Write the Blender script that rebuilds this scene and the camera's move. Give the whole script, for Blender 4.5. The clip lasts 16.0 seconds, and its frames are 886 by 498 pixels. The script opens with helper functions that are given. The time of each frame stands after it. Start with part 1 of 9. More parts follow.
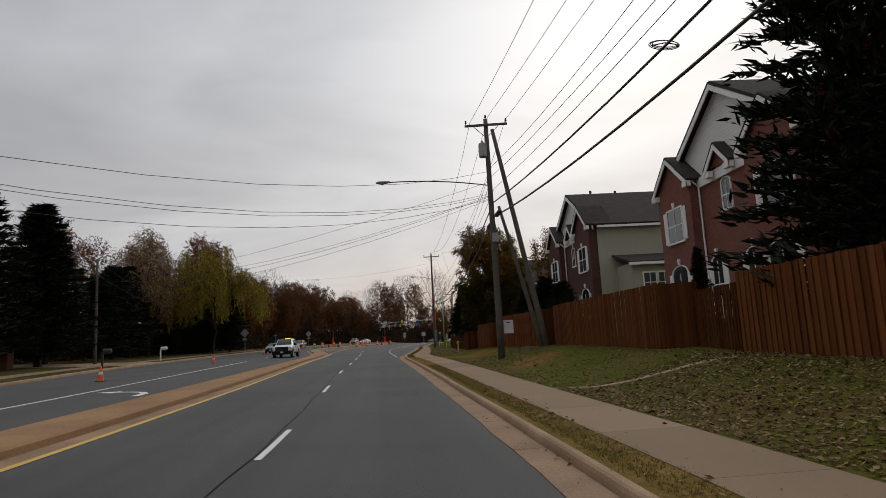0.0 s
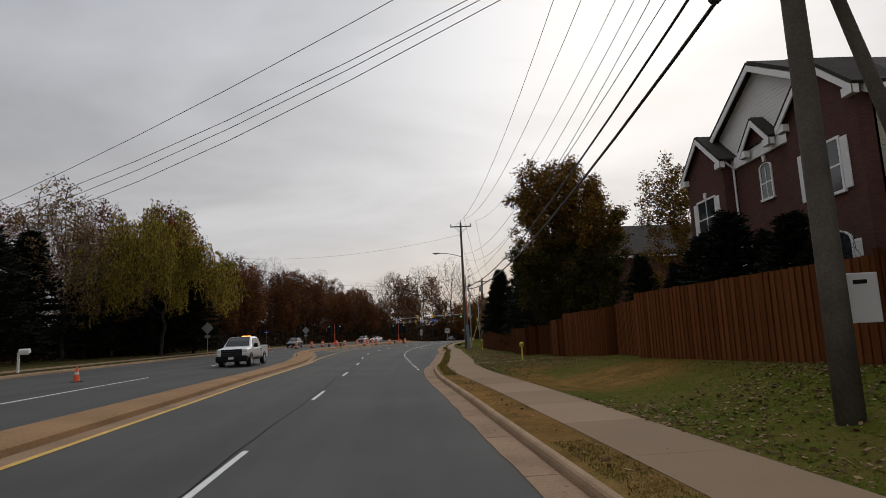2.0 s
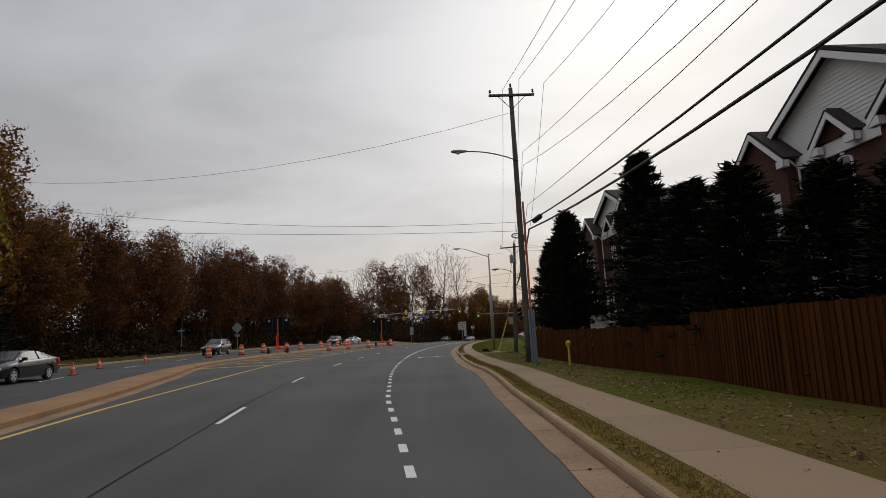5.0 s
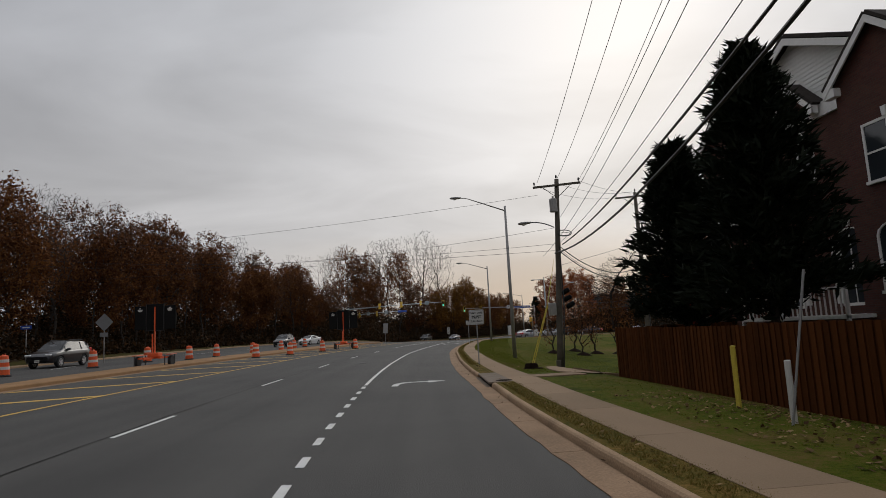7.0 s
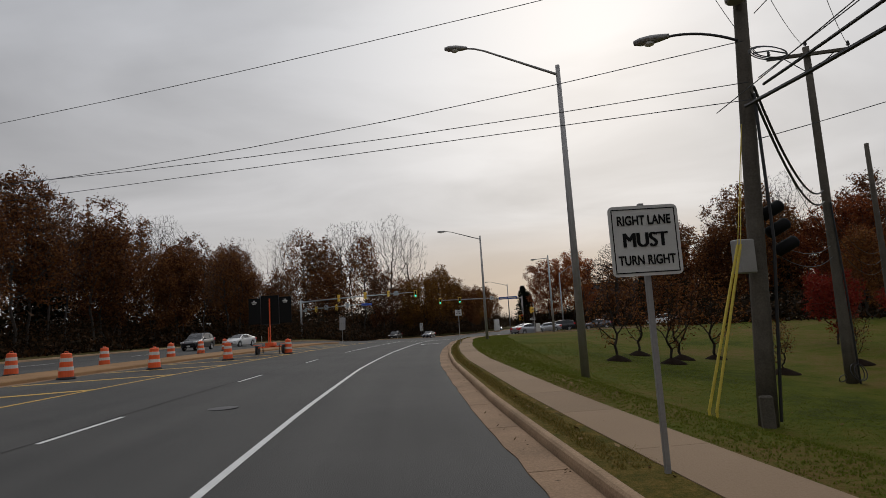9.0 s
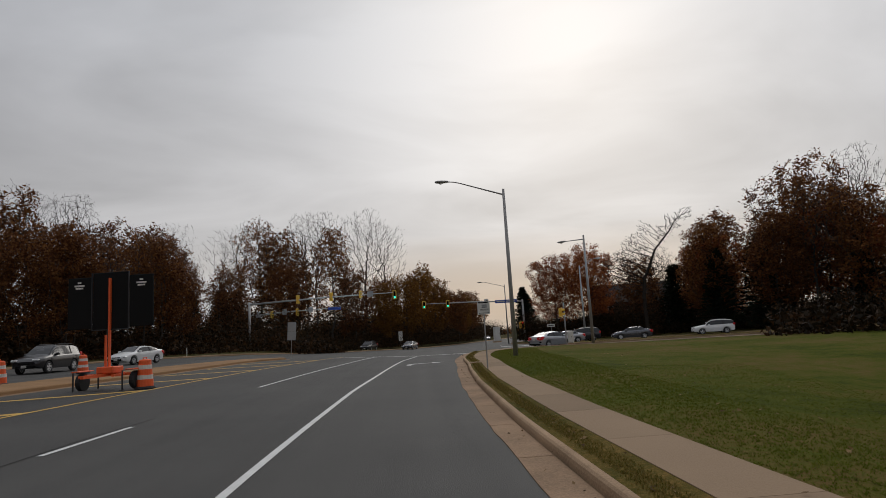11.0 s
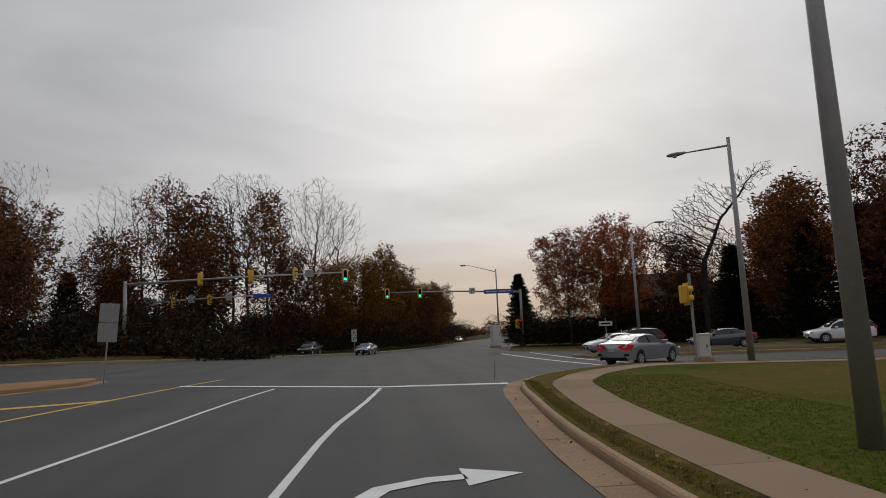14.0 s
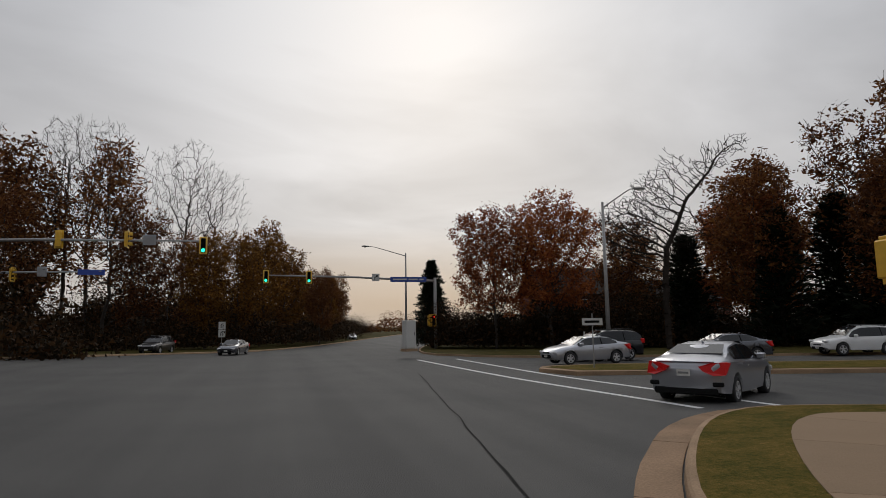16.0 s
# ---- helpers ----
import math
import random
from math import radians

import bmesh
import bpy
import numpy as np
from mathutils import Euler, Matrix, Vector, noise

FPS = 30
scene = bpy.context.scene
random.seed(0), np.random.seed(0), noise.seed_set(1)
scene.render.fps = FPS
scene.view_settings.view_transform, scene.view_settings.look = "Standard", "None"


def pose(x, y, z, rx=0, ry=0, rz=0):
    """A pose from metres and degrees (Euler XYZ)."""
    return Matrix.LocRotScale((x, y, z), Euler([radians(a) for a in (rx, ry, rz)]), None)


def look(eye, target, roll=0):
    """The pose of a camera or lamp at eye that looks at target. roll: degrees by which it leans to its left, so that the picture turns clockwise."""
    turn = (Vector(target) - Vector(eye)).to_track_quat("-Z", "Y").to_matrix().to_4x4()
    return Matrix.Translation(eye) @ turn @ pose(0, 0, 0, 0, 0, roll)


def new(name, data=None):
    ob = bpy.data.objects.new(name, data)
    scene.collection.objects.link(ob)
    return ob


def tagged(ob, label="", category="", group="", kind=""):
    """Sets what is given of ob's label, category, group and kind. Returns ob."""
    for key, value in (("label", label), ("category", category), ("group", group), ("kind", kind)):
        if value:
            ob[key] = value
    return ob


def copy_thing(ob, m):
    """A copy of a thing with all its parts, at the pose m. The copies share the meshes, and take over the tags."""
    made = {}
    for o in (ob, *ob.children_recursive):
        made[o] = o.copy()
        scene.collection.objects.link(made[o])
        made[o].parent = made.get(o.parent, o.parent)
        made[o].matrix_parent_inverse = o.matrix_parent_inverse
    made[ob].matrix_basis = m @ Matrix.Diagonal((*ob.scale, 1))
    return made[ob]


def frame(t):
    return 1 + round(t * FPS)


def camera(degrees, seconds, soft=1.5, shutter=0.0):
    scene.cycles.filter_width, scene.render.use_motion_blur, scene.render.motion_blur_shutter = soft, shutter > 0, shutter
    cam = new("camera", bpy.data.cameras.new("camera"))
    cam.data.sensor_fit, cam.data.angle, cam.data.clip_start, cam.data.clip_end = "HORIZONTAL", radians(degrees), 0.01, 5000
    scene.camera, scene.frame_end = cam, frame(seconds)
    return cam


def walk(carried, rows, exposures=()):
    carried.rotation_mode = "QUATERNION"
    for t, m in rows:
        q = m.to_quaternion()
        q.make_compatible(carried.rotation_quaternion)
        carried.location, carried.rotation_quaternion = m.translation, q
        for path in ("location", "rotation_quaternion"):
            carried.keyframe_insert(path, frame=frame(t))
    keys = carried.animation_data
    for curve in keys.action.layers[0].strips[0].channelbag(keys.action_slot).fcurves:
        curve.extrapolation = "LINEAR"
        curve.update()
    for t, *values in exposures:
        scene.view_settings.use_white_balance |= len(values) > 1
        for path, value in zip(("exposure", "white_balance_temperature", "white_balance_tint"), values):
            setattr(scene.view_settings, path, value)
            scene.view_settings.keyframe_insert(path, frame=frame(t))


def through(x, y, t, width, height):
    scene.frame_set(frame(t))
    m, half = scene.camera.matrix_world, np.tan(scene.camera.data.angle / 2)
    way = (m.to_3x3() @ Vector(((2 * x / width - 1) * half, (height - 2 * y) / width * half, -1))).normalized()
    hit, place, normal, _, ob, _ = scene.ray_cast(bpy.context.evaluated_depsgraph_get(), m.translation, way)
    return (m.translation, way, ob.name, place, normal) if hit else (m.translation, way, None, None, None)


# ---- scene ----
cam = camera(71.5, 16.0, soft=0.65)
PATH = [
    (0, (0.0, 0.0, 1.662), (0.124, 1.976, 1.943), -3.1),
    (0.5, (-0.158, 5.98, 1.687), (-0.048, 7.957, 1.97), -3.1),
    (1, (-0.36, 12.104, 1.721), (-0.263, 14.082, 2.002), -3.1),
    (1.5, (-0.61, 18.515, 1.752), (-0.523, 20.493, 2.03), -2.8),
    (2, (-0.872, 24.892, 1.762), (-0.794, 26.871, 2.038), -2.8),
    (2.5, (-1.103, 31.335, 1.757), (-1.025, 33.315, 2.032), -3.0),
    (3, (-1.473, 37.784, 1.709), (-1.388, 39.763, 1.989), -2.8),
    (3.5, (-1.7, 44.4, 1.742), (-1.612, 46.379, 2.018), -2.7),
    (4, (-1.948, 50.817, 1.727), (-1.844, 52.795, 2.001), -2.6),
    (4.2, (-1.949, 53.221, 1.712), (-1.842, 55.2, 1.986), -2.7),
    (6.3, (-1.912, 80.93, 1.789), (-1.737, 82.903, 2.06), -3.2),
    (6.5, (-1.869, 83.443, 1.803), (-1.685, 85.417, 2.071), -3.1),
    (7, (-1.488, 89.515, 1.815), (-1.287, 91.487, 2.077), -3.1),
    (7.5, (-1.147, 95.312, 1.775), (-0.894, 97.28, 2.024), -3.4),
    (8, (-0.791, 101.181, 1.716), (-0.504, 103.145, 1.958), -3.6),
    (8.5, (-0.437, 106.986, 1.707), (-0.14, 108.948, 1.949), -3.8),
    (9, (0.0, 112.743, 1.656), (0.302, 114.705, 1.902), -3.7),
    (9.2, (0.178, 115.019, 1.641), (0.485, 116.98, 1.888), -3.7),
    (11.3, (2.217, 138.675, 1.648), (2.611, 140.616, 1.922), -3.5),
    (11.5, (2.472, 140.81, 1.648), (2.876, 142.75, 1.923), -3.4),
    (12, (3.134, 145.796, 1.665), (3.553, 147.732, 1.94), -2.9),
    (12.5, (3.692, 150.416, 1.675), (4.129, 152.35, 1.943), -2.9),
    (13, (4.361, 155.074, 1.71), (4.818, 157.004, 1.97), -3.0),
    (13.5, (4.966, 159.605, 1.717), (5.448, 161.528, 1.985), -2.7),
    (14, (5.721, 163.895, 1.722), (6.225, 165.812, 1.987), -2.5),
    (14.5, (6.469, 168.043, 1.677), (7.009, 169.951, 1.939), -2.1),
    (15, (7.32, 172.058, 1.666), (7.924, 173.947, 1.925), -1.8),
    (15.5, (8.255, 175.494, 1.701), (8.952, 177.351, 1.952), -1.6),
    (16, (9.38, 178.965, 1.7), (10.201, 180.772, 1.947), -0.9),
]
EXPOSURES = [(0, 0.05), (3.5, 0.04), (7, -0.1), (9, -0.12), (14.5, -0.17), (16, -0.16)]
walk(cam, [(t, look(eye, target, roll)) for t, eye, target, roll in PATH], EXPOSURES)

# ---- light ----
SUN_DIR = Vector((0.363, 0.796, 0.485)).normalized()
world = bpy.data.worlds.new("overcast_sky")
scene.world = world
world.use_nodes = True


def build_sky(w):
    nt = w.node_tree
    nt.nodes.clear()
    N, L = nt.nodes.new, nt.links.new
    out, bg = N("ShaderNodeOutputWorld"), N("ShaderNodeBackground")
    sky = N("ShaderNodeTexSky")
    sky.sky_type, sky.sun_disc = "NISHITA", False
    sky.sun_elevation, sky.sun_rotation = math.asin(SUN_DIR.z), math.atan2(SUN_DIR.x, SUN_DIR.y)
    sky.dust_density = 4.0
    tc, sep = N("ShaderNodeTexCoord"), N("ShaderNodeSeparateXYZ")
    L(tc.outputs["Generated"], sep.inputs[0])
    # cloud deck seen in perspective: direction divided by height
    hgt = N("ShaderNodeMath"); hgt.operation = "MAXIMUM"; hgt.inputs[1].default_value = 0.02
    L(sep.outputs["Z"], hgt.inputs[0])
    add = N("ShaderNodeMath"); add.operation = "ADD"; add.inputs[1].default_value = 0.18
    L(hgt.outputs[0], add.inputs[0])
    div = N("ShaderNodeVectorMath"); div.operation = "DIVIDE"
    comb = N("ShaderNodeCombineXYZ")
    for k in range(3):
        L(add.outputs[0], comb.inputs[k])
    L(tc.outputs["Generated"], div.inputs[0]); L(comb.outputs[0], div.inputs[1])
    # long banks of cloud lying across the road
    lie = N("ShaderNodeMapping"); lie.inputs["Scale"].default_value, lie.inputs["Rotation"].default_value = (0.8, 1.0, 1.0), (0, 0, radians(24))
    L(div.outputs[0], lie.inputs["Vector"])
    no = N("ShaderNodeTexNoise")
    no.inputs["Scale"].default_value, no.inputs["Detail"].default_value, no.inputs["Roughness"].default_value = 1.25, 5.0, 0.5
    no.inputs["Distortion"].default_value = 0.5
    L(lie.outputs[0], no.inputs["Vector"])
    rag = N("ShaderNodeMapRange"); rag.inputs[1].default_value, rag.inputs[2].default_value, rag.inputs[3].default_value, rag.inputs[4].default_value = 0.34, 0.66, 0.84, 1.13
    L(no.outputs["Fac"], rag.inputs[0])
    # the deck is paler towards the horizon
    rise = N("ShaderNodeMapRange"); rise.inputs[1].default_value, rise.inputs[2].default_value = 0.04, 0.46
    L(sep.outputs["Z"], rise.inputs[0])
    deck = N("ShaderNodeMix"); deck.data_type = "RGBA"
    deck.inputs[6].default_value, deck.inputs[7].default_value = (0.53, 0.515, 0.515, 1), (0.395, 0.405, 0.435, 1)
    L(rise.outputs[0], deck.inputs["Factor"])
    # brighter deck towards the hidden sun
    dot = N("ShaderNodeVectorMath"); dot.operation = "DOT_PRODUCT"; dot.inputs[1].default_value = SUN_DIR
    L(tc.outputs["Generated"], dot.inputs[0])
    wide, core, glow = N("ShaderNodeMapRange"), N("ShaderNodeMapRange"), N("ShaderNodeMath")
    for node, lo, hi, top_ in ((wide, 0.5, 1.0, 0.17), (core, 0.87, 1.0, 0.18)):
        node.interpolation_type = "SMOOTHSTEP"
        node.inputs[1].default_value, node.inputs[2].default_value, node.inputs[3].default_value, node.inputs[4].default_value = lo, hi, 0.0, top_
        L(dot.outputs["Value"], node.inputs[0])
    glow.operation = "ADD"
    L(wide.outputs[0], glow.inputs[0]); L(core.outputs[0], glow.inputs[1])
    gcol = N("ShaderNodeMix"); gcol.data_type = "RGBA"
    gcol.inputs[6].default_value, gcol.inputs[7].default_value = (0, 0, 0, 1), (1.0, 0.985, 0.95, 1)
    L(glow.outputs[0], gcol.inputs["Factor"])
    lit = N("ShaderNodeMix"); lit.data_type, lit.blend_type = "RGBA", "ADD"
    lit.inputs["Factor"].default_value = 1.0
    L(deck.outputs[2], lit.inputs[6]); L(gcol.outputs[2], lit.inputs[7])
    mixg = N("ShaderNodeMix"); mixg.data_type, mixg.blend_type = "RGBA", "MULTIPLY"
    mixg.inputs["Factor"].default_value = 1.0
    bank = N("ShaderNodeCombineXYZ")
    for k in range(3):
        L(rag.outputs[0], bank.inputs[k])
    L(lit.outputs[2], mixg.inputs[6]); L(bank.outputs[0], mixg.inputs[7])
    # warm break low over the horizon on the sun's side
    low = N("ShaderNodeMapRange"); low.inputs[1].default_value, low.inputs[2].default_value, low.inputs[3].default_value, low.inputs[4].default_value = 0.03, 0.16, 1.0, 0.0
    L(sep.outputs["Z"], low.inputs[0])
    side = N("ShaderNodeMapRange"); side.inputs[1].default_value, side.inputs[2].default_value = 0.72, 0.9
    L(dot.outputs["Value"], side.inputs[0])
    lw = N("ShaderNodeMath"); lw.operation = "MULTIPLY"
    L(low.outputs[0], lw.inputs[0]); L(side.outputs[0], lw.inputs[1])
    warm = N("ShaderNodeMix"); warm.data_type = "RGBA"; warm.inputs[7].default_value = (0.62, 0.49, 0.37, 1)
    L(lw.outputs[0], warm.inputs["Factor"]); L(mixg.outputs[2], warm.inputs[6])
    # a little of the clear sky's own colour shows through
    scl = N("ShaderNodeMix"); scl.data_type, scl.blend_type = "RGBA", "MULTIPLY"
    scl.inputs["Factor"].default_value = 1.0; scl.inputs[7].default_value = (0.07, 0.07, 0.07, 1)
    L(sky.outputs[0], scl.inputs[6])
    fin = N("ShaderNodeMix"); fin.data_type = "RGBA"; fin.inputs["Factor"].default_value = 0.93
    L(scl.outputs[2], fin.inputs[6]); L(warm.outputs[2], fin.inputs[7])
    # an overcast sky is brightest overhead
    top = N("ShaderNodeMapRange"); top.inputs[1].default_value, top.inputs[2].default_value, top.inputs[3].default_value, top.inputs[4].default_value = 0.5, 1.0, 1.0, 2.25
    L(sep.outputs["Z"], top.inputs[0]); L(top.outputs[0], bg.inputs["Strength"])
    L(fin.outputs[2], bg.inputs["Color"])
    L(bg.outputs[0], out.inputs[0])


build_sky(world)
sun_data = bpy.data.lights.new("sun", "SUN")
sun_data.energy, sun_data.angle, sun_data.color = 0.5, radians(26), (1.0, 0.95, 0.88)
sun = new("sun", sun_data)
sun.rotation_euler = SUN_DIR.to_track_quat("Z", "Y").to_euler()


# ---- materials ----
def material(name, base, rough=0.8, metal=0.0, var=0.25, scale=8.0, fine=60.0, bump=0.0, spec=0.5, tint=None, coat=0.0, island=0.0, objvar=0.0):
    """A surface with colour that varies at two scales, and relief."""
    m = bpy.data.materials.new(name)
    m.use_nodes = True
    nt = m.node_tree
    N, L = nt.nodes.new, nt.links.new
    b = nt.nodes["Principled BSDF"]
    b.inputs["Roughness"].default_value, b.inputs["Metallic"].default_value = rough, metal
    b.inputs["Specular IOR Level"].default_value = spec
    b.inputs["Coat Weight"].default_value = coat
    tc = N("ShaderNodeTexCoord")
    a, c = N("ShaderNodeTexNoise"), N("ShaderNodeTexNoise")
    a.inputs["Scale"].default_value, a.inputs["Detail"].default_value = scale, 4.0
    c.inputs["Scale"].default_value, c.inputs["Detail"].default_value = fine, 3.0
    L(tc.outputs["Object"], a.inputs["Vector"]); L(tc.outputs["Object"], c.inputs["Vector"])
    mean = N("ShaderNodeMath"); mean.operation = "MULTIPLY_ADD"; mean.inputs[1].default_value = 0.55
    half = N("ShaderNodeMath"); half.operation = "MULTIPLY"; half.inputs[1].default_value = 0.45
    L(c.outputs["Fac"], half.inputs[0]); L(a.outputs["Fac"], mean.inputs[0]); L(half.outputs[0], mean.inputs[2])
    fac = mean.outputs[0]
    if island or objvar:
        src = N("ShaderNodeNewGeometry").outputs["Random Per Island"] if island else N("ShaderNodeObjectInfo").outputs["Random"]
        mx = N("ShaderNodeMix"); mx.data_type = "FLOAT"; mx.inputs["Factor"].default_value = island or objvar
        L(fac, mx.inputs[2]); L(src, mx.inputs[3]); fac = mx.outputs[0]
    ramp = N("ShaderNodeValToRGB")
    lo = tuple(max(0.0, v * (1 - var)) for v in base)
    hi = tuple(min(1.0, v * (1 + var)) for v in (tint or base))
    ramp.color_ramp.elements[0].position, ramp.color_ramp.elements[0].color = 0.3 if not (island or objvar) else 0.1, (*lo, 1)
    ramp.color_ramp.elements[1].position, ramp.color_ramp.elements[1].color = 0.7 if not (island or objvar) else 0.9, (*hi, 1)
    L(fac, ramp.inputs[0]); L(ramp.outputs[0], b.inputs["Base Color"])
    if bump:
        bp = N("ShaderNodeBump"); bp.inputs["Strength"].default_value, bp.inputs["Distance"].default_value = bump, 0.02
        L(c.outputs["Fac"], bp.inputs["Height"]); L(bp.outputs[0], b.inputs["Normal"])
    return m


def lamp_material(name, colour, strength):
    m = bpy.data.materials.new(name)
    m.use_nodes = True
    b = m.node_tree.nodes["Principled BSDF"]
    b.inputs["Base Color"].default_value = (*colour, 1)
    b.inputs["Emission Color"].default_value = (*colour, 1)
    b.inputs["Emission Strength"].default_value = strength
    return m


def leaf_material(name, colours, rough=0.75, through=0.4):
    """Leaves: a colour each, drawn from a few."""
    m = bpy.data.materials.new(name)
    m.use_nodes = True
    nt = m.node_tree
    N, L = nt.nodes.new, nt.links.new
    b = nt.nodes["Principled BSDF"]
    b.inputs["Roughness"].default_value, b.inputs["Specular IOR Level"].default_value = rough, 0.1
    ramp = N("ShaderNodeValToRGB")
    r = ramp.color_ramp
    for i, c in enumerate(colours):
        e = r.elements[i] if i < 2 else r.elements.new(0.5)
        e.position, e.color = i / max(1, len(colours) - 1), (*c, 1)
    geo = N("ShaderNodeNewGeometry")
    oi = N("ShaderNodeObjectInfo")
    mx = N("ShaderNodeMix"); mx.data_type = "FLOAT"; mx.inputs["Factor"].default_value = 0.3
    L(geo.outputs["Random Per Island"], mx.inputs[2]); L(oi.outputs["Random"], mx.inputs[3])
    L(mx.outputs[0], ramp.inputs[0]); L(ramp.outputs[0], b.inputs["Base Color"])
    if through:
        tr, ms = N("ShaderNodeBsdfTranslucent"), N("ShaderNodeMixShader")
        ms.inputs[0].default_value = through
        L(ramp.outputs[0], tr.inputs["Color"])
        L(b.outputs[0], ms.inputs[1]); L(tr.outputs[0], ms.inputs[2])
        L(ms.outputs[0], nt.nodes["Material Output"].inputs["Surface"])
    return m


def mixed(name, colours, rough, scales, bump=0.4, spec=0.3, lean=None, bare=()):
    """Ground surface: several tones chosen by noise at a large and a small scale. lean: (y0, y1, a, b) shifts the choice along the place.
    bare: (x, y, rx, ry) where the grass is worn down to orange earth, with ragged edges."""
    m = bpy.data.materials.new(name)
    m.use_nodes = True
    nt = m.node_tree
    N, L = nt.nodes.new, nt.links.new
    b = nt.nodes["Principled BSDF"]
    b.inputs["Roughness"].default_value, b.inputs["Specular IOR Level"].default_value = rough, spec
    tc = N("ShaderNodeTexCoord")
    total = None
    small = None
    for sc, wt, stretch in scales:
        no = N("ShaderNodeTexNoise")
        no.inputs["Scale"].default_value, no.inputs["Detail"].default_value = sc, 5.0
        if stretch:
            at, mp = N("ShaderNodeAttribute"), N("ShaderNodeMapping")
            at.attribute_name = "lane"
            mp.inputs["Scale"].default_value = (1.0, stretch, 1.0)
            L(at.outputs["Vector"], mp.inputs["Vector"]); L(mp.outputs[0], no.inputs["Vector"])
        else:
            L(tc.outputs["Object"], no.inputs["Vector"])
        ml = N("ShaderNodeMath"); ml.operation = "MULTIPLY_ADD"; ml.inputs[1].default_value = wt
        L(no.outputs["Fac"], ml.inputs[0])
        if total is None:
            ml.inputs[2].default_value = 0.0
        else:
            L(total, ml.inputs[2])
        total, small = ml.outputs[0], no.outputs["Fac"]
    if lean:
        sp, mr, ad = N("ShaderNodeSeparateXYZ"), N("ShaderNodeMapRange"), N("ShaderNodeMath")
        for i, v in enumerate(lean):
            mr.inputs[1 + i].default_value = v
        L(tc.outputs["Object"], sp.inputs[0]); L(sp.outputs["Y"], mr.inputs[0])
        L(total, ad.inputs[0]); L(mr.outputs[0], ad.inputs[1])
        total = ad.outputs[0]
    ramp = N("ShaderNodeValToRGB")
    r = ramp.color_ramp
    for i, (pos, c) in enumerate(colours):
        e = r.elements[i] if i < 2 else r.elements.new(0.5)
        e.position, e.color = pos, (*c, 1)
    L(total, ramp.inputs[0])
    colour = ramp.outputs[0]
    if bare:
        soil, fray = N("ShaderNodeValToRGB"), N("ShaderNodeTexNoise")
        fray.inputs["Scale"].default_value, fray.inputs["Detail"].default_value, fray.inputs["Roughness"].default_value = 1.1, 7.0, 0.68
        L(tc.outputs["Object"], fray.inputs["Vector"])
        for e, (pos, c) in zip(soil.color_ramp.elements, ((0.35, (0.105, 0.066, 0.018)), (0.68, (0.27, 0.135, 0.04)))):
            e.position, e.color = pos, (*c, 1)
        L(fray.outputs["Fac"], soil.inputs[0])
        for x, y, rx, ry in bare:
            mp, ln, ad, mr = N("ShaderNodeVectorMath"), N("ShaderNodeVectorMath"), N("ShaderNodeMath"), N("ShaderNodeMapRange")
            mp.operation, ln.operation, ad.operation = "MULTIPLY_ADD", "LENGTH", "MULTIPLY_ADD"
            mp.inputs[1].default_value, mp.inputs[2].default_value = (1 / rx, 1 / ry, 0), (-x / rx, -y / ry, 0)
            L(tc.outputs["Object"], mp.inputs[0]); L(mp.outputs[0], ln.inputs[0])
            ad.inputs[1].default_value = 2.4
            L(fray.outputs["Fac"], ad.inputs[0]); L(ln.outputs["Value"], ad.inputs[2])
            mr.interpolation_type = "SMOOTHSTEP"
            for i, v in enumerate((1.95, 2.5, 0.9, 0.0)):
                mr.inputs[1 + i].default_value = v
            L(ad.outputs[0], mr.inputs[0])
            mx = N("ShaderNodeMix"); mx.data_type = "RGBA"
            L(mr.outputs[0], mx.inputs["Factor"]); L(colour, mx.inputs[6]); L(soil.outputs[0], mx.inputs[7])
            colour = mx.outputs[2]
    L(colour, b.inputs["Base Color"])
    bp = N("ShaderNodeBump"); bp.inputs["Strength"].default_value, bp.inputs["Distance"].default_value = bump, 0.03
    L(small, bp.inputs["Height"]); L(bp.outputs[0], b.inputs["Normal"])
    return m


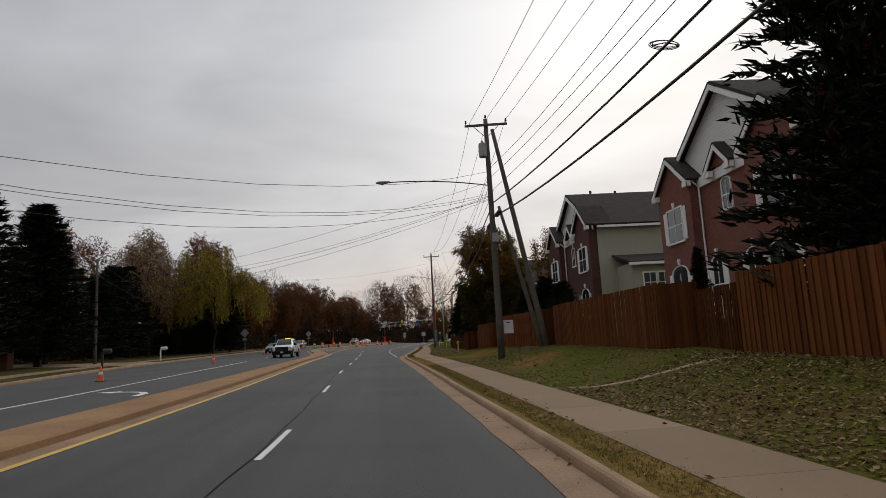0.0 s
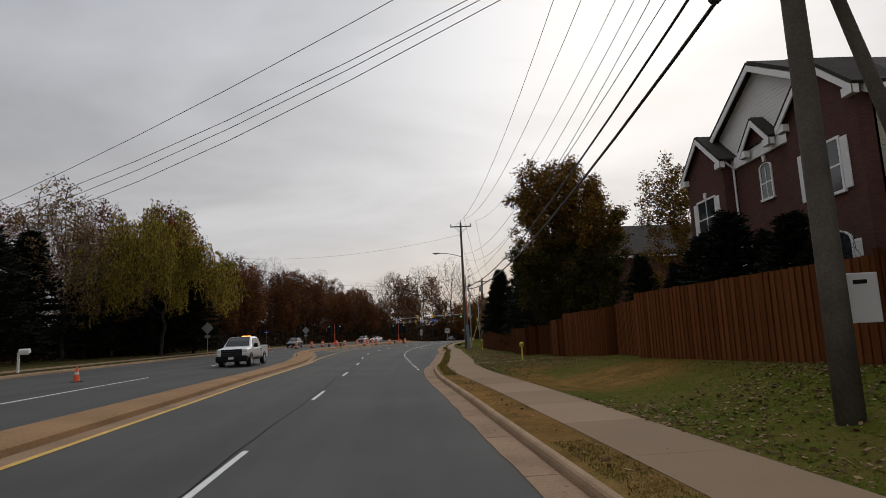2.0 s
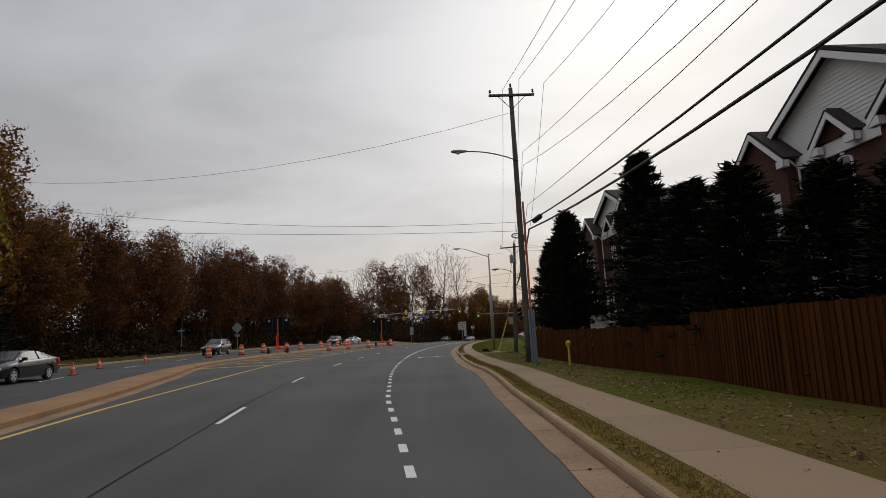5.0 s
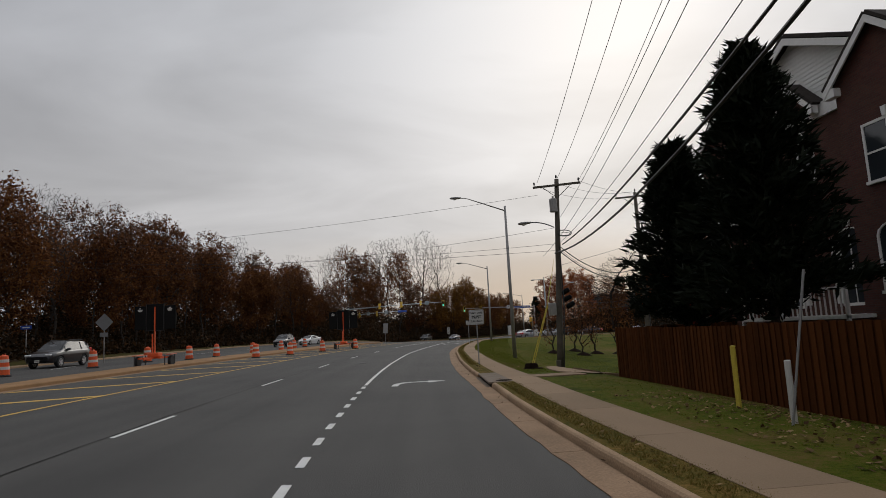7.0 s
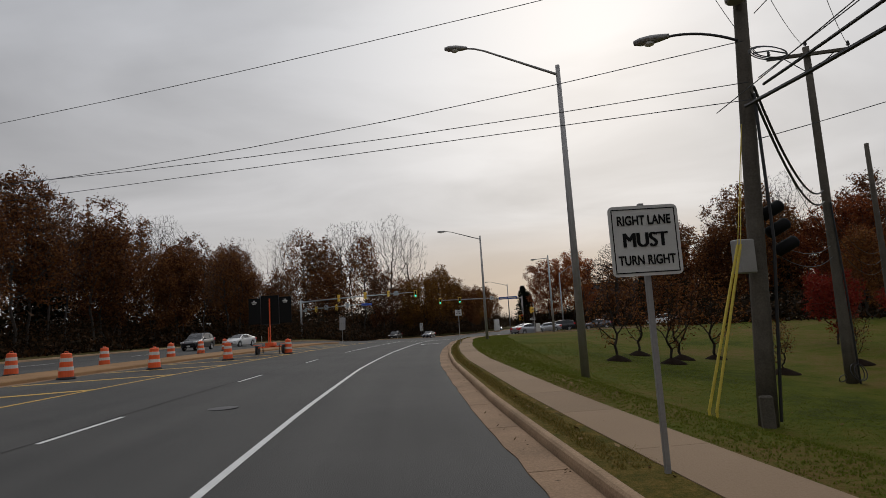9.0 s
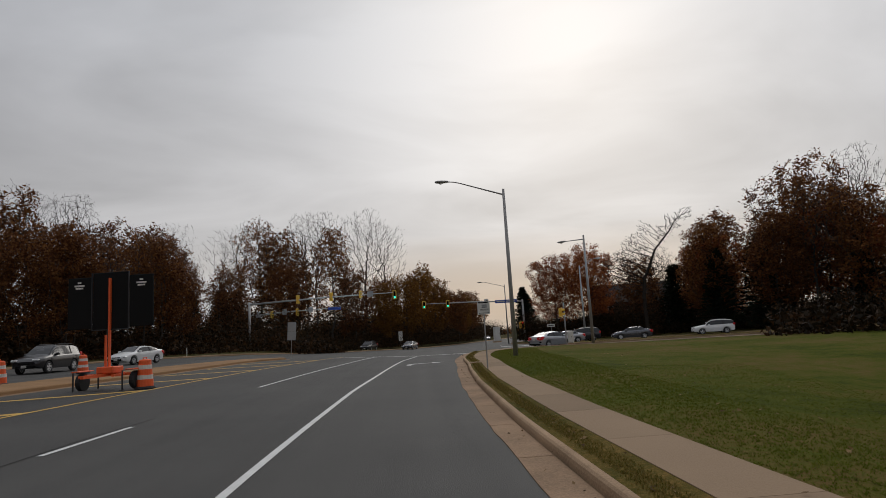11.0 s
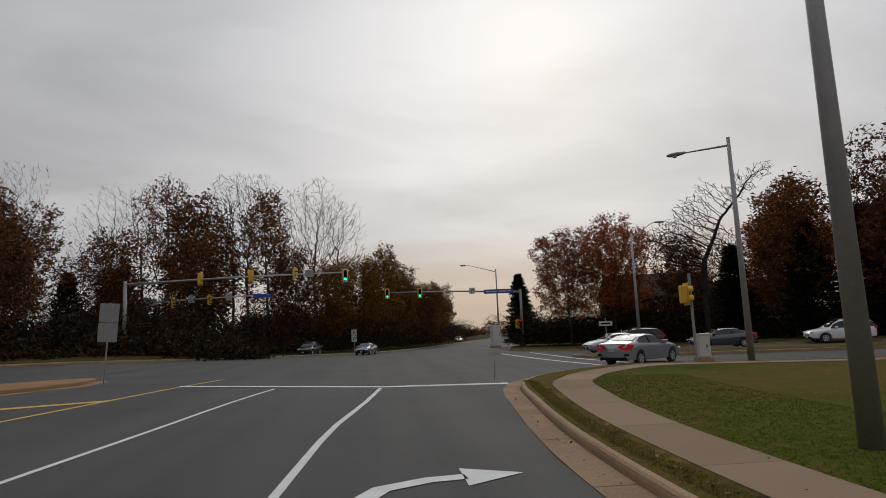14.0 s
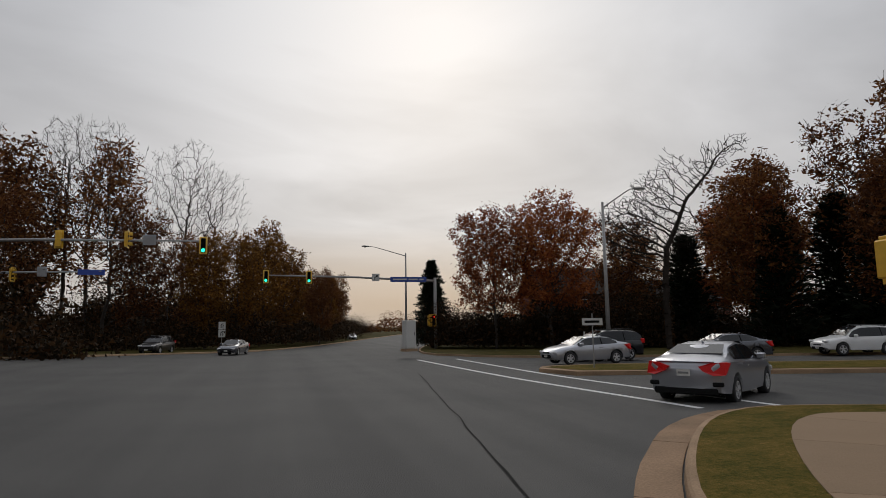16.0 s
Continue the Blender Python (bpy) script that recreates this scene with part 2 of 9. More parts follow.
M = dict(
    asphalt=mixed("asphalt", [(0.40, (0.037, 0.036, 0.035)), (0.60, (0.055, 0.054, 0.052)), (0.82, (0.085, 0.082, 0.077))], 0.8, [(0.9, 0.5, 0.02), (0.22, 0.4, 0), (70.0, 0.35, 0)], bump=0.35, spec=0.25),
    concrete=material("kerb_concrete", (0.31, 0.21, 0.13), 0.9, var=0.36, scale=0.9, fine=40, bump=0.35, spec=0.15),
    gutter=material("gutter_concrete", (0.26, 0.17, 0.105), 0.9, var=0.38, scale=0.7, fine=34, bump=0.35, spec=0.15),
    walk=material("sidewalk_concrete", (0.25, 0.175, 0.112), 0.9, var=0.3, scale=0.6, fine=42, bump=0.35, objvar=0.35, spec=0.12),
    island=material("median_concrete", (0.27, 0.16, 0.08), 0.9, var=0.28, scale=0.6, fine=20, bump=0.3, spec=0.15),
    grass=mixed("autumn_grass", [(0.30, (0.034, 0.043, 0.007)), (0.46, (0.066, 0.082, 0.007)), (0.56, (0.100, 0.084, 0.011)), (0.66, (0.086, 0.058, 0.017)), (0.80, (0.14, 0.086, 0.034))], 0.95, [(0.11, 1.0, 0), (1.1, 0.5, 0), (9.0, 0.5, 0), (40.0, 0.5, 0)], bump=1.0, lean=(60.0, 112.0, -0.665, -0.72), spec=0.03, bare=[(4.6, 43.2, 2.3, 2.6), (2.6, 46.6, 1.0, 2.4), (3.4, 51.0, 0.9, 2.0), (5.4, 27.5, 1.2, 2.0)]),
    verge=mixed("verge_grass", [(0.30, (0.055, 0.055, 0.012)), (0.48, (0.12, 0.088, 0.022)), (0.62, (0.20, 0.12, 0.036)), (0.74, (0.27, 0.155, 0.055))], 0.95, [(0.5, 0.4, 0), (3.0, 0.4, 0), (16.0, 0.4, 0), (50.0, 0.4, 0)], bump=0.8, lean=(70.0, 105.0, -0.27, -0.37), spec=0.03, bare=[(0.9, 42.5, 1.8, 9.5)]),
    blade=leaf_material("grass_blades", [(0.07, 0.075, 0.014), (0.16, 0.12, 0.03), (0.26, 0.17, 0.06)]),
    lawn_blade=leaf_material("lawn_grass_blades", [(0.075, 0.10, 0.010), (0.12, 0.14, 0.018), (0.20, 0.17, 0.045)]),
    litter=leaf_material("fallen_leaves", [(0.036, 0.019, 0.008), (0.08, 0.042, 0.016), (0.15, 0.088, 0.036), (0.38, 0.26, 0.13)], through=0.2),
    white=material("white_road_paint", (0.62, 0.62, 0.6), 0.8, var=0.14, scale=3, fine=50),
    yellow=material("yellow_road_paint", (0.55, 0.34, 0.07), 0.8, var=0.2, scale=3, fine=50),
    crack=material("crack_sealer", (0.03, 0.029, 0.027), 0.95, var=0.2, spec=0.03),
    pole=material("weathered_pole_wood", (0.10, 0.088, 0.072), 0.9, var=0.35, scale=2.0, fine=25, bump=0.5, spec=0.15),
    steel=material("galvanised_steel", (0.30, 0.29, 0.28), 0.55, metal=0.4, var=0.15, scale=4, fine=30),
    dark=material("dark_metal", (0.03, 0.03, 0.032), 0.5, metal=0.2, var=0.2),
    wire=material("black_cable", (0.018, 0.018, 0.02), 0.6, var=0.1),
    fence=material("stained_fence_boards", (0.13, 0.045, 0.015), 0.85, var=0.45, scale=1.2, fine=18, bump=0.35, objvar=0.5, spec=0.04),
    mortar=material("mortar", (0.16, 0.115, 0.09), 0.95, var=0.15),
    siding=material("pale_vinyl_siding", (0.70, 0.685, 0.65), 0.7, var=0.08, scale=0.6, fine=10),
    siding_tan=material("cream_vinyl_siding", (0.34, 0.325, 0.24), 0.7, var=0.08, scale=0.6, fine=10),
    trim=material("white_trim_paint", (0.78, 0.76, 0.73), 0.6, var=0.06),
    shingle=material("dark_roof_shingles", (0.045, 0.038, 0.034), 0.95, var=0.3, scale=2, fine=14, bump=0.4, spec=0.15),
    glass=material("window_glass", (0.03, 0.035, 0.04), 0.08, var=0.05, spec=0.8),
    bark=material("grey_bark", (0.062, 0.052, 0.045), 0.95, var=0.3, scale=3, fine=20, bump=0.4, spec=0.1),
    bark_dark=material("dark_bark", (0.03, 0.024, 0.02), 0.95, var=0.3, scale=3, fine=20, bump=0.4, spec=0.15),
    drain=material("stained_drain_concrete", (0.17, 0.135, 0.105), 0.9, var=0.25, scale=2, fine=25, bump=0.3, spec=0.15),
    rough=mixed("rough_verge_grass", [(0.3, (0.022, 0.022, 0.006)), (0.5, (0.052, 0.045, 0.013)), (0.68, (0.12, 0.085, 0.035))], 0.95, [(0.2, 0.45, 0), (1.6, 0.3, 0), (12.0, 0.25, 0)], bump=0.7, spec=0.03),
    # the fence boards again, with tree shade put into the colour
    fence_shaded=material("shade_darkened_fence_boards", (0.082, 0.028, 0.009), 0.88, var=0.45, scale=1.2, fine=18, bump=0.35, objvar=0.5, spec=0.03),
    mulch=material("dark_mulch", (0.016, 0.010, 0.007), 0.95, var=0.3, scale=6, fine=30, bump=0.6, spec=0.03),
    orange=material("orange_plastic", (0.75, 0.11, 0.025), 0.55, var=0.12, scale=5),
    reflect=material("white_reflective_band", (0.62, 0.6, 0.56), 0.5, var=0.08),
    rubber=material("black_rubber", (0.02, 0.02, 0.021), 0.85, var=0.15),
    sign=material("white_sign_sheeting", (0.55, 0.54, 0.51), 0.5, var=0.06, scale=2),
    signback=material("bare_sign_aluminium", (0.30, 0.30, 0.30), 0.5, metal=0.5, var=0.1),
    black=material("black_print", (0.010, 0.010, 0.010), 0.75, var=0.05, spec=0.12),
    blue=material("blue_sign_sheeting", (0.02, 0.06, 0.32), 0.5, var=0.08),
    green=lamp_material("green_signal_lens", (0.02, 0.9, 0.5), 2.2),
    red=lamp_material("red_signal_lens", (0.9, 0.03, 0.02), 1.6),
    amber=lamp_material("amber_beacon", (1.0, 0.35, 0.03), 2.5),
    sigyellow=material("yellow_signal_housing", (0.72, 0.42, 0.035), 0.5, var=0.1),
    gasyellow=material("yellow_marker_paint", (0.55, 0.42, 0.05), 0.6, var=0.15),
    conduit_o=material("orange_conduit", (0.45, 0.10, 0.03), 0.6, var=0.12),
    conduit_g=material("grey_blue_conduit", (0.17, 0.20, 0.24), 0.6, var=0.12),
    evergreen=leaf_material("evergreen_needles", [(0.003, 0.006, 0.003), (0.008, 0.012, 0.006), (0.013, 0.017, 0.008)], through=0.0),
    willow=leaf_material("willow_leaves", [(0.08, 0.066, 0.012), (0.26, 0.195, 0.028), (0.52, 0.38, 0.07)], through=0.4),
    oakleaf=leaf_material("brown_oak_leaves", [(0.030, 0.012, 0.006), (0.12, 0.045, 0.016), (0.29, 0.125, 0.036)], through=0.35),
    russet=leaf_material("russet_leaves", [(0.07, 0.020, 0.010), (0.23, 0.062, 0.021), (0.42, 0.135, 0.036)], through=0.4),
    tanleaf=leaf_material("pale_tan_leaves", [(0.10, 0.065, 0.03), (0.24, 0.16, 0.08), (0.40, 0.27, 0.15)], through=0.35),
    goldleaf=leaf_material("golden_leaves", [(0.045, 0.024, 0.007), (0.15, 0.066, 0.013), (0.32, 0.15, 0.026)], through=0.35),
    pearleaf=leaf_material("olive_green_leaves", [(0.012, 0.015, 0.003), (0.032, 0.034, 0.006), (0.085, 0.065, 0.012)], through=0.25),
    peargold=leaf_material("golden_pear_leaves", [(0.03, 0.026, 0.005), (0.13, 0.075, 0.014), (0.36, 0.17, 0.035)], through=0.35),
    redleaf=leaf_material("crimson_leaves", [(0.10, 0.010, 0.008), (0.20, 0.02, 0.014), (0.26, 0.05, 0.02)]),
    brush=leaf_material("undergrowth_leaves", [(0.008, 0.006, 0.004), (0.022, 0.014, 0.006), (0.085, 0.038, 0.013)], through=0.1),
)


# ---- shape helpers ----
def part(name, bm, mat, parent=None, label="", smooth=False):
    me = bpy.data.meshes.new(name)
    bm.normal_update()
    bm.to_mesh(me)
    bm.free()
    me.materials.append(mat)
    if smooth:
        me.polygons.foreach_set("use_smooth", [True] * len(me.polygons))
    ob = new(name, me)
    if parent is not None:
        ob.parent = parent
    if label:
        tagged(ob, label)
    return ob


def empty(name, m=None):
    ob = new(name)
    ob.empty_display_size = 0.2
    if m is not None:
        ob.matrix_basis = m
    return ob


def box(bm, x0, x1, y0, y1, z0, z1, bevel=0.0, m=None):
    vs = [bm.verts.new((x, y, z)) for x in (x0, x1) for y in (y0, y1) for z in (z0, z1)]
    fs = [bm.faces.new([vs[i] for i in f]) for f in ((0, 1, 3, 2), (4, 6, 7, 5), (0, 4, 5, 1), (2, 3, 7, 6), (0, 2, 6, 4), (1, 5, 7, 3))]
    if bevel:
        es = list({e for f in fs for e in f.edges})
        r = bmesh.ops.bevel(bm, geom=es, offset=bevel, segments=1, affect="EDGES")
        vs = list({v for f in r["faces"] for v in f.verts} | {v for v in vs if v.is_valid})
    if m is not None:
        for v in vs:
            if v.is_valid:
                v.co = m @ v.co
    return vs


def tube(bm, pts, radii, sides=8, cap=True):
    """A tube through points, with a radius at each."""
    pts = [Vector(p) for p in pts]
    if not hasattr(radii, "__len__"):
        radii = [radii] * len(pts)
    rings, prev = [], None
    for i, p in enumerate(pts):
        d = (pts[min(i + 1, len(pts) - 1)] - pts[max(i - 1, 0)]).normalized()
        if prev is None:
            ref = Vector((1, 0, 0)) if abs(d.x) < 0.8 else Vector((0, 1, 0))
            prev = d.cross(ref).normalized()
        a = (prev - d * prev.dot(d)).normalized()
        b, prev = d.cross(a), a
        rings.append([bm.verts.new(p + (a * math.cos(2 * math.pi * k / sides) + b * math.sin(2 * math.pi * k / sides)) * radii[i]) for k in range(sides)])
    for r, q in zip(rings, rings[1:]):
        for k in range(sides):
            bm.faces.new((r[k], r[(k + 1) % sides], q[(k + 1) % sides], q[k]))
    if cap:
        bm.faces.new(rings[0][::-1])
        bm.faces.new(rings[-1])


def lathe(bm, profile, sides=20, at=(0, 0, 0), axis="z", cap=True):
    rings = []
    for r, z in profile:
        ring = []
        for k in range(sides):
            a = 2 * math.pi * k / sides
            c = (r * math.cos(a), r * math.sin(a), z)
            if axis == "x":
                c = (z, r * math.cos(a), r * math.sin(a))
            if axis == "y":
                c = (r * math.sin(a), z, r * math.cos(a))
            ring.append(bm.verts.new(Vector(c) + Vector(at)))
        rings.append(ring)
    for r, q in zip(rings, rings[1:]):
        for k in range(sides):
            bm.faces.new((r[k], r[(k + 1) % sides], q[(k + 1) % sides], q[k]))
    if cap:
        bm.faces.new(rings[0][::-1])
        bm.faces.new(rings[-1])


# ---- plan: a line along the road (s metres ahead, d metres to its right side) ----
REF = [(2.1, -60), (0, 0), (-0.36, 12.1), (-0.87, 24.9), (-1.45, 37.8), (-1.93, 50.8), (-2.05, 66), (-1.9, 80.9), (-1.49, 89.5), (-0.79, 101.2),
       (0, 112.7), (1.05, 126), (2.25, 138.7), (3.13, 145.8), (4.36, 155.1), (6.47, 168.04), (36.07, 365.8), (110.0, 860.0)]
REF_S = [-60.0]
for _a, _b in zip(REF, REF[1:]):
    REF_S.append(REF_S[-1] + math.hypot(_b[0] - _a[0], _b[1] - _a[1]))
TILT = 0.032


def lerp_at(table, x):
    """A table (x, value) read as a smooth curve that never overshoots."""
    if x <= table[0][0]:
        return table[0][1]
    n = len(table)
    for i in range(n - 1):
        (a, u), (b, v) = table[i], table[i + 1]
        if x <= b:
            h, k = b - a, (v - u) / (b - a)
            def slope(lo, hi):
                return 0.0 if lo * hi <= 0 else 2 * lo * hi / (lo + hi)
            k0 = (u - table[i - 1][1]) / (a - table[i - 1][0]) if i else k
            k1 = (table[i + 2][1] - v) / (table[i + 2][0] - b) if i + 2 < n else k
            m0, m1 = slope(k0, k), slope(k, k1)
            w = (x - a) / h
            return (2 * w**3 - 3 * w**2 + 1) * u + (w**3 - 2 * w**2 + w) * h * m0 + (-2 * w**3 + 3 * w**2) * v + (w**3 - w**2) * h * m1
    return table[-1][1]


def plan(s, d):
    """The place on the map at s along the road and d to its right."""
    def on(x):
        x = min(max(x, REF_S[0] - 200), REF_S[-1])
        i = 0
        while i < len(REF) - 2 and x > REF_S[i + 1]:
            i += 1
        w = (x - REF_S[i]) / (REF_S[i + 1] - REF_S[i])
        return Vector(REF[i]).lerp(Vector(REF[i + 1]), w)
    a, b = on(s - 4), on(s + 4)
    u = (b - a).normalized()
    c = on(s)
    return c.x + u.y * d, c.y - u.x * d


def heading(s):
    a, b = plan(s - 2, 0), plan(s + 2, 0)
    return math.degrees(math.atan2(-(b[0] - a[0]), b[1] - a[1]))


BANK_S = [(-60, 0.55), (10, 0.58), (20, 0.64), (30, 0.66), (38, 0.56), (46, 0.46), (52, 0.33), (57, 0.16), (61, -0.02), (72, -0.26), (90, -0.35), (104, -0.45), (114, -0.55), (121, -0.95), (127, -1.0), (134, -0.76), (150, -0.35), (170, 0.0), (400, 0.0)]
DROP_S = [(-60, 0.5), (60, 0.4), (90, 0.0), (120, -0.4), (132, -0.8), (146, -0.95), (165, -0.25), (180, -0.1), (400, -0.1)]


def ground_z(s, d):
    """Height of the ground: the far carriageway climbs; a bank rises to the garden fences, and the park lawn dips."""
    if d <= 0:
        return -TILT * max(-34.0, d)
    z = 0.0
    toe = lerp_at([(112, 5.0), (122, 3.8), (140, 3.8), (152, 5.0)], s)
    if d > toe:
        w = min(1.0, (d - toe) / 3.5)
        z += lerp_at(BANK_S, s) * w * w * (3 - 2 * w)
    if d > 7:
        w = min(1.0, (d - 7) / 10.0)
        z += lerp_at(DROP_S, s) * w
    return z


FALL = [(184, 0.0), (186, 0.02), (192, 0.15), (205, 0.38), (240, 1.02), (340, 1.5)]
STOP = Vector((8.3, 175.5))


def place(s, d, up=0.0):
    """A place on the ground. Past the stop line the roads run downhill, and lie as much farther off."""
    p = Vector(plan(s, d))
    z = ground_z(s, d) + up
    if s > 184:
        w = min(1.0, max(0.0, (d + 22) / 12))
        f = lerp_at(FALL, s) * w * w * (3 - 2 * w)
        p = STOP + (p - STOP) * (1 + f / 1.7)
        z -= f
    return Vector((p.x, p.y, z))


def stand(s, d, turn=0.0, up=0.0):
    p = place(s, d, up)
    return pose(p.x, p.y, p.z, 0, 0, heading(s) + turn)


def ribbon(bm, srange, dl, dr, up, across=1, lane=False):
    """A strip of ground between two offsets (tables or functions of s)."""
    fl = dl if callable(dl) else (lambda s: lerp_at(dl, s))
    fr = dr if callable(dr) else (lambda s: lerp_at(dr, s))
    rows = []
    for s in srange:
        a, b = fl(s), fr(s)
        rows.append([bm.verts.new(place(s, a + (b - a) * k / across, up)) for k in range(across + 1)])
        if lane:
            lay = bm.verts.layers.float_vector.get("lane") or bm.verts.layers.float_vector.new("lane")
            for k, v in enumerate(rows[-1]):
                v[lay] = (a + (b - a) * k / across, s, 0)
    for r, q in zip(rows, rows[1:]):
        for k in range(across):
            bm.faces.new((r[k], r[k + 1], q[k + 1], q[k]))


def steps(a, b, step):
    n = max(1, round((b - a) / step))
    return [a + (b - a) * i / n for i in range(n + 1)]

# ---- ground, roads and markings ----
EDGE = [(-60, 1.78), (-20, 1.77), (6, 1.74), (12, 1.68), (19.6, 1.61), (26, 1.58), (40, 1.42), (51, 1.16), (58, 1.17), (62.9, 1.55), (72, 1.97), (85, 2.33), (90.8, 2.28), (95.5, 1.95),
        (104, 1.62), (109, 1.55), (116, 1.36), (122, 1.30), (130, 1.32), (143, 1.40), (148, 1.46), (152.4, 1.58), (157, 1.71), (162.4, 1.85), (166.5, 2.04), (171, 2.14), (174.6, 2.38), (179, 2.93),
        (182.2, 3.42), (184, 4.05), (185.3, 4.75), (187.1, 6.15), (188.7, 7.7), (189.6, 9.0), (190, 10.4), (189.4, 13), (188.3, 16), (186.5, 22), (183, 33), (166, 86)]
LEFT = [(-80, -14.6), (0, -15.2), (29, -16.6), (37, -17.8), (51, -19.3), (81, -21.8), (120, -26.0), (157, -29.5), (185, -30.5), (197, -27), (207, -21),
        (215, -14.5), (221, -7), (227, 0.5), (240, 6.5), (270, 16), (330, 36)]


def smooth(poly, step=1.5):
    """A polyline of the plan, rounded and cut into even steps."""
    pts = []
    for i in range(len(poly) - 1):
        p0, p1, p2, p3 = (Vector(poly[max(0, min(len(poly) - 1, j))]) for j in (i - 1, i, i + 1, i + 2))
        t1 = (p2 - p0) * (0.5 * (p2 - p1).length / max(1e-6, ((p2 - p1).length + (p1 - p0).length) / 2))
        t2 = (p3 - p1) * (0.5 * (p2 - p1).length / max(1e-6, ((p3 - p2).length + (p2 - p1).length) / 2))
        n = max(1, round((p2 - p1).length / step))
        for k in range(n):
            u = k / n
            pts.append((2 * u**3 - 3 * u**2 + 1) * p1 + (u**3 - 2 * u**2 + u) * t1 + (-2 * u**3 + 3 * u**2) * p2 + (u**3 - u**2) * t2)
    pts.append(Vector(poly[-1]))
    return pts


def offset(pts, w):
    """The polyline moved w metres to its right (w: number or table over s)."""
    out = []
    for i, p in enumerate(pts):
        t = (pts[min(i + 1, len(pts) - 1)] - pts[max(i - 1, 0)]).normalized()
        k = lerp_at(w, p.x) if not isinstance(w, (int, float)) else w
        out.append(p + Vector((-t.y, t.x)) * k)
    return out


def strip(bm, a, b, up_a, up_b=None, lo=0, hi=None):
    up_b = up_a if up_b is None else up_b
    hi = min(len(a), len(b)) if hi is None else hi
    va = [bm.verts.new(place(p.x, p.y, up_a)) for p in a[lo:hi]]
    vb = [bm.verts.new(place(p.x, p.y, up_b)) for p in b[lo:hi]]
    for i in range(len(va) - 1):
        bm.faces.new((va[i], vb[i], vb[i + 1], va[i + 1]))


def kerb_run(bm, pts, lo, hi, w0, width=0.17, tall=0.15):
    """A kerb with a rounded front edge, from w0 to w0 + width beside the line."""
    prof = [(w0, -0.05), (w0 + 0.012, tall * 0.45), (w0 + 0.026, tall * 0.78), (w0 + 0.055, tall * 0.96), (w0 + 0.085, tall), (w0 + width, tall), (w0 + width + 0.005, -0.05)]
    rows = []
    for w, z in prof:
        rows.append([bm.verts.new(place(p.x, p.y, z)) for p in offset(pts, w)[lo:hi]])
    for r, q in zip(rows, rows[1:]):
        for i in range(len(r) - 1):
            bm.faces.new((r[i], q[i], q[i + 1], r[i + 1]))
    for i in (0, -1):
        bm.faces.new([r[i] for r in (rows if i == 0 else rows[::-1])])


edge = smooth(EDGE, 0.75)
left = smooth(LEFT, 2.5)

# base sheet to the horizon
bm = bmesh.new()
rings = []
for k, (rad, z) in enumerate(((160, -1.9), (420, -2.2), (1200, -3.5), (4200, -6.0))):
    rings.append([bm.verts.new((20 + rad * math.cos(a), 130 + rad * math.sin(a) * 1.3, z)) for a in (i * math.pi / 24 for i in range(48))])
bm.faces.new(rings[0])
for r, q in zip(rings, rings[1:]):
    for i in range(48):
        bm.faces.new((r[i], q[i], q[(i + 1) % 48], r[(i + 1) % 48]))
ground = tagged(part("ground", bm, M["rough"]), "autumn grassland and verges beside the roads, worn and leaf-strewn", "ground", kind="structure")

# lawns: fans from the road's edge outwards
WALK_NEAR = [(0, 1.21), (20, 1.25), (40, 1.34), (58, 1.17), (92, 1.1), (119, 1.14), (165, 1.13), (176, 1.14), (181, 1.28), (184, 1.6), (190, 1.75)]
WALK_FAR = [(0, 2.56), (20, 2.63), (40, 2.76), (60, 2.63), (92, 2.15), (119, 2.03), (165, 2.07), (176, 2.15), (181, 2.38), (184, 2.7), (190, 2.95)]
back = offset(edge, 0.59)
bm = bmesh.new()
outer = [Vector((min(p.x, 184) * 0.86 + (p.y - 3) * 0.33 if p.x > 150 else p.x * 0.86, 100.0)) for p in back]
fracs = [0.006 * k for k in range(17)] + [0.11, 0.13, 0.16, 0.24, 0.36, 0.55, 0.8, 1.0]
rows = []
for p, q in zip(back, outer):
    rows.append([bm.verts.new(place(*(p.lerp(q, f)), 0.135 if f < 0.2 else 0.11)) for f in fracs])
for r, q in zip(rows, rows[1:]):
    for i in range(len(fracs) - 1):
        bm.faces.new((r[i], r[i + 1], q[i + 1], q[i]))
tagged(part("lawn_east", bm, M["grass"], smooth=True), "patchy green and brown autumn lawn beside the sidewalk", "lawn", kind="structure")
bm = bmesh.new()
lrows = []
for i, p in enumerate(left):
    far = Vector((p.x * 1.05 - 4, min(p.y - 70, -95)) if p.x < 200 else (205 + (p.x - 200) * 1.6, -95 + (p.x - 200) * 0.2))
    lrows.append([bm.verts.new(place(*(Vector((p.x, p.y - 0.2)).lerp(far, f)), 0.13)) for f in (0, 0.04, 0.1, 0.2, 0.4, 0.7, 1)])
for r, q in zip(lrows, lrows[1:]):
    for i in range(6):
        bm.faces.new((r[i], q[i], q[i + 1], r[i + 1]))
tagged(part("lawn_west", bm, M["rough"], smooth=True), "rough grass verge in front of the woods", "lawn", kind="structure")
FAR_CORNER = [(186, 86), (200, 40), (205, 26), (208.5, 16.5), (211, 12.5), (214, 10.6), (219, 10.8), (230, 14), (260, 24), (330, 47)]
corner = smooth(FAR_CORNER, 2.5)
bm = bmesh.new()
crow = []
for p in corner:
    far = Vector((min(p.x + 60, 330), max(p.y, 96)))
    crow.append([bm.verts.new(place(*(p.lerp(far, f)), 0.13)) for f in (0, 0.03, 0.1, 0.3, 0.6, 1)])
for r, q in zip(crow, crow[1:]):
    for i in range(5):
        bm.faces.new((r[i], r[i + 1], q[i + 1], q[i]))
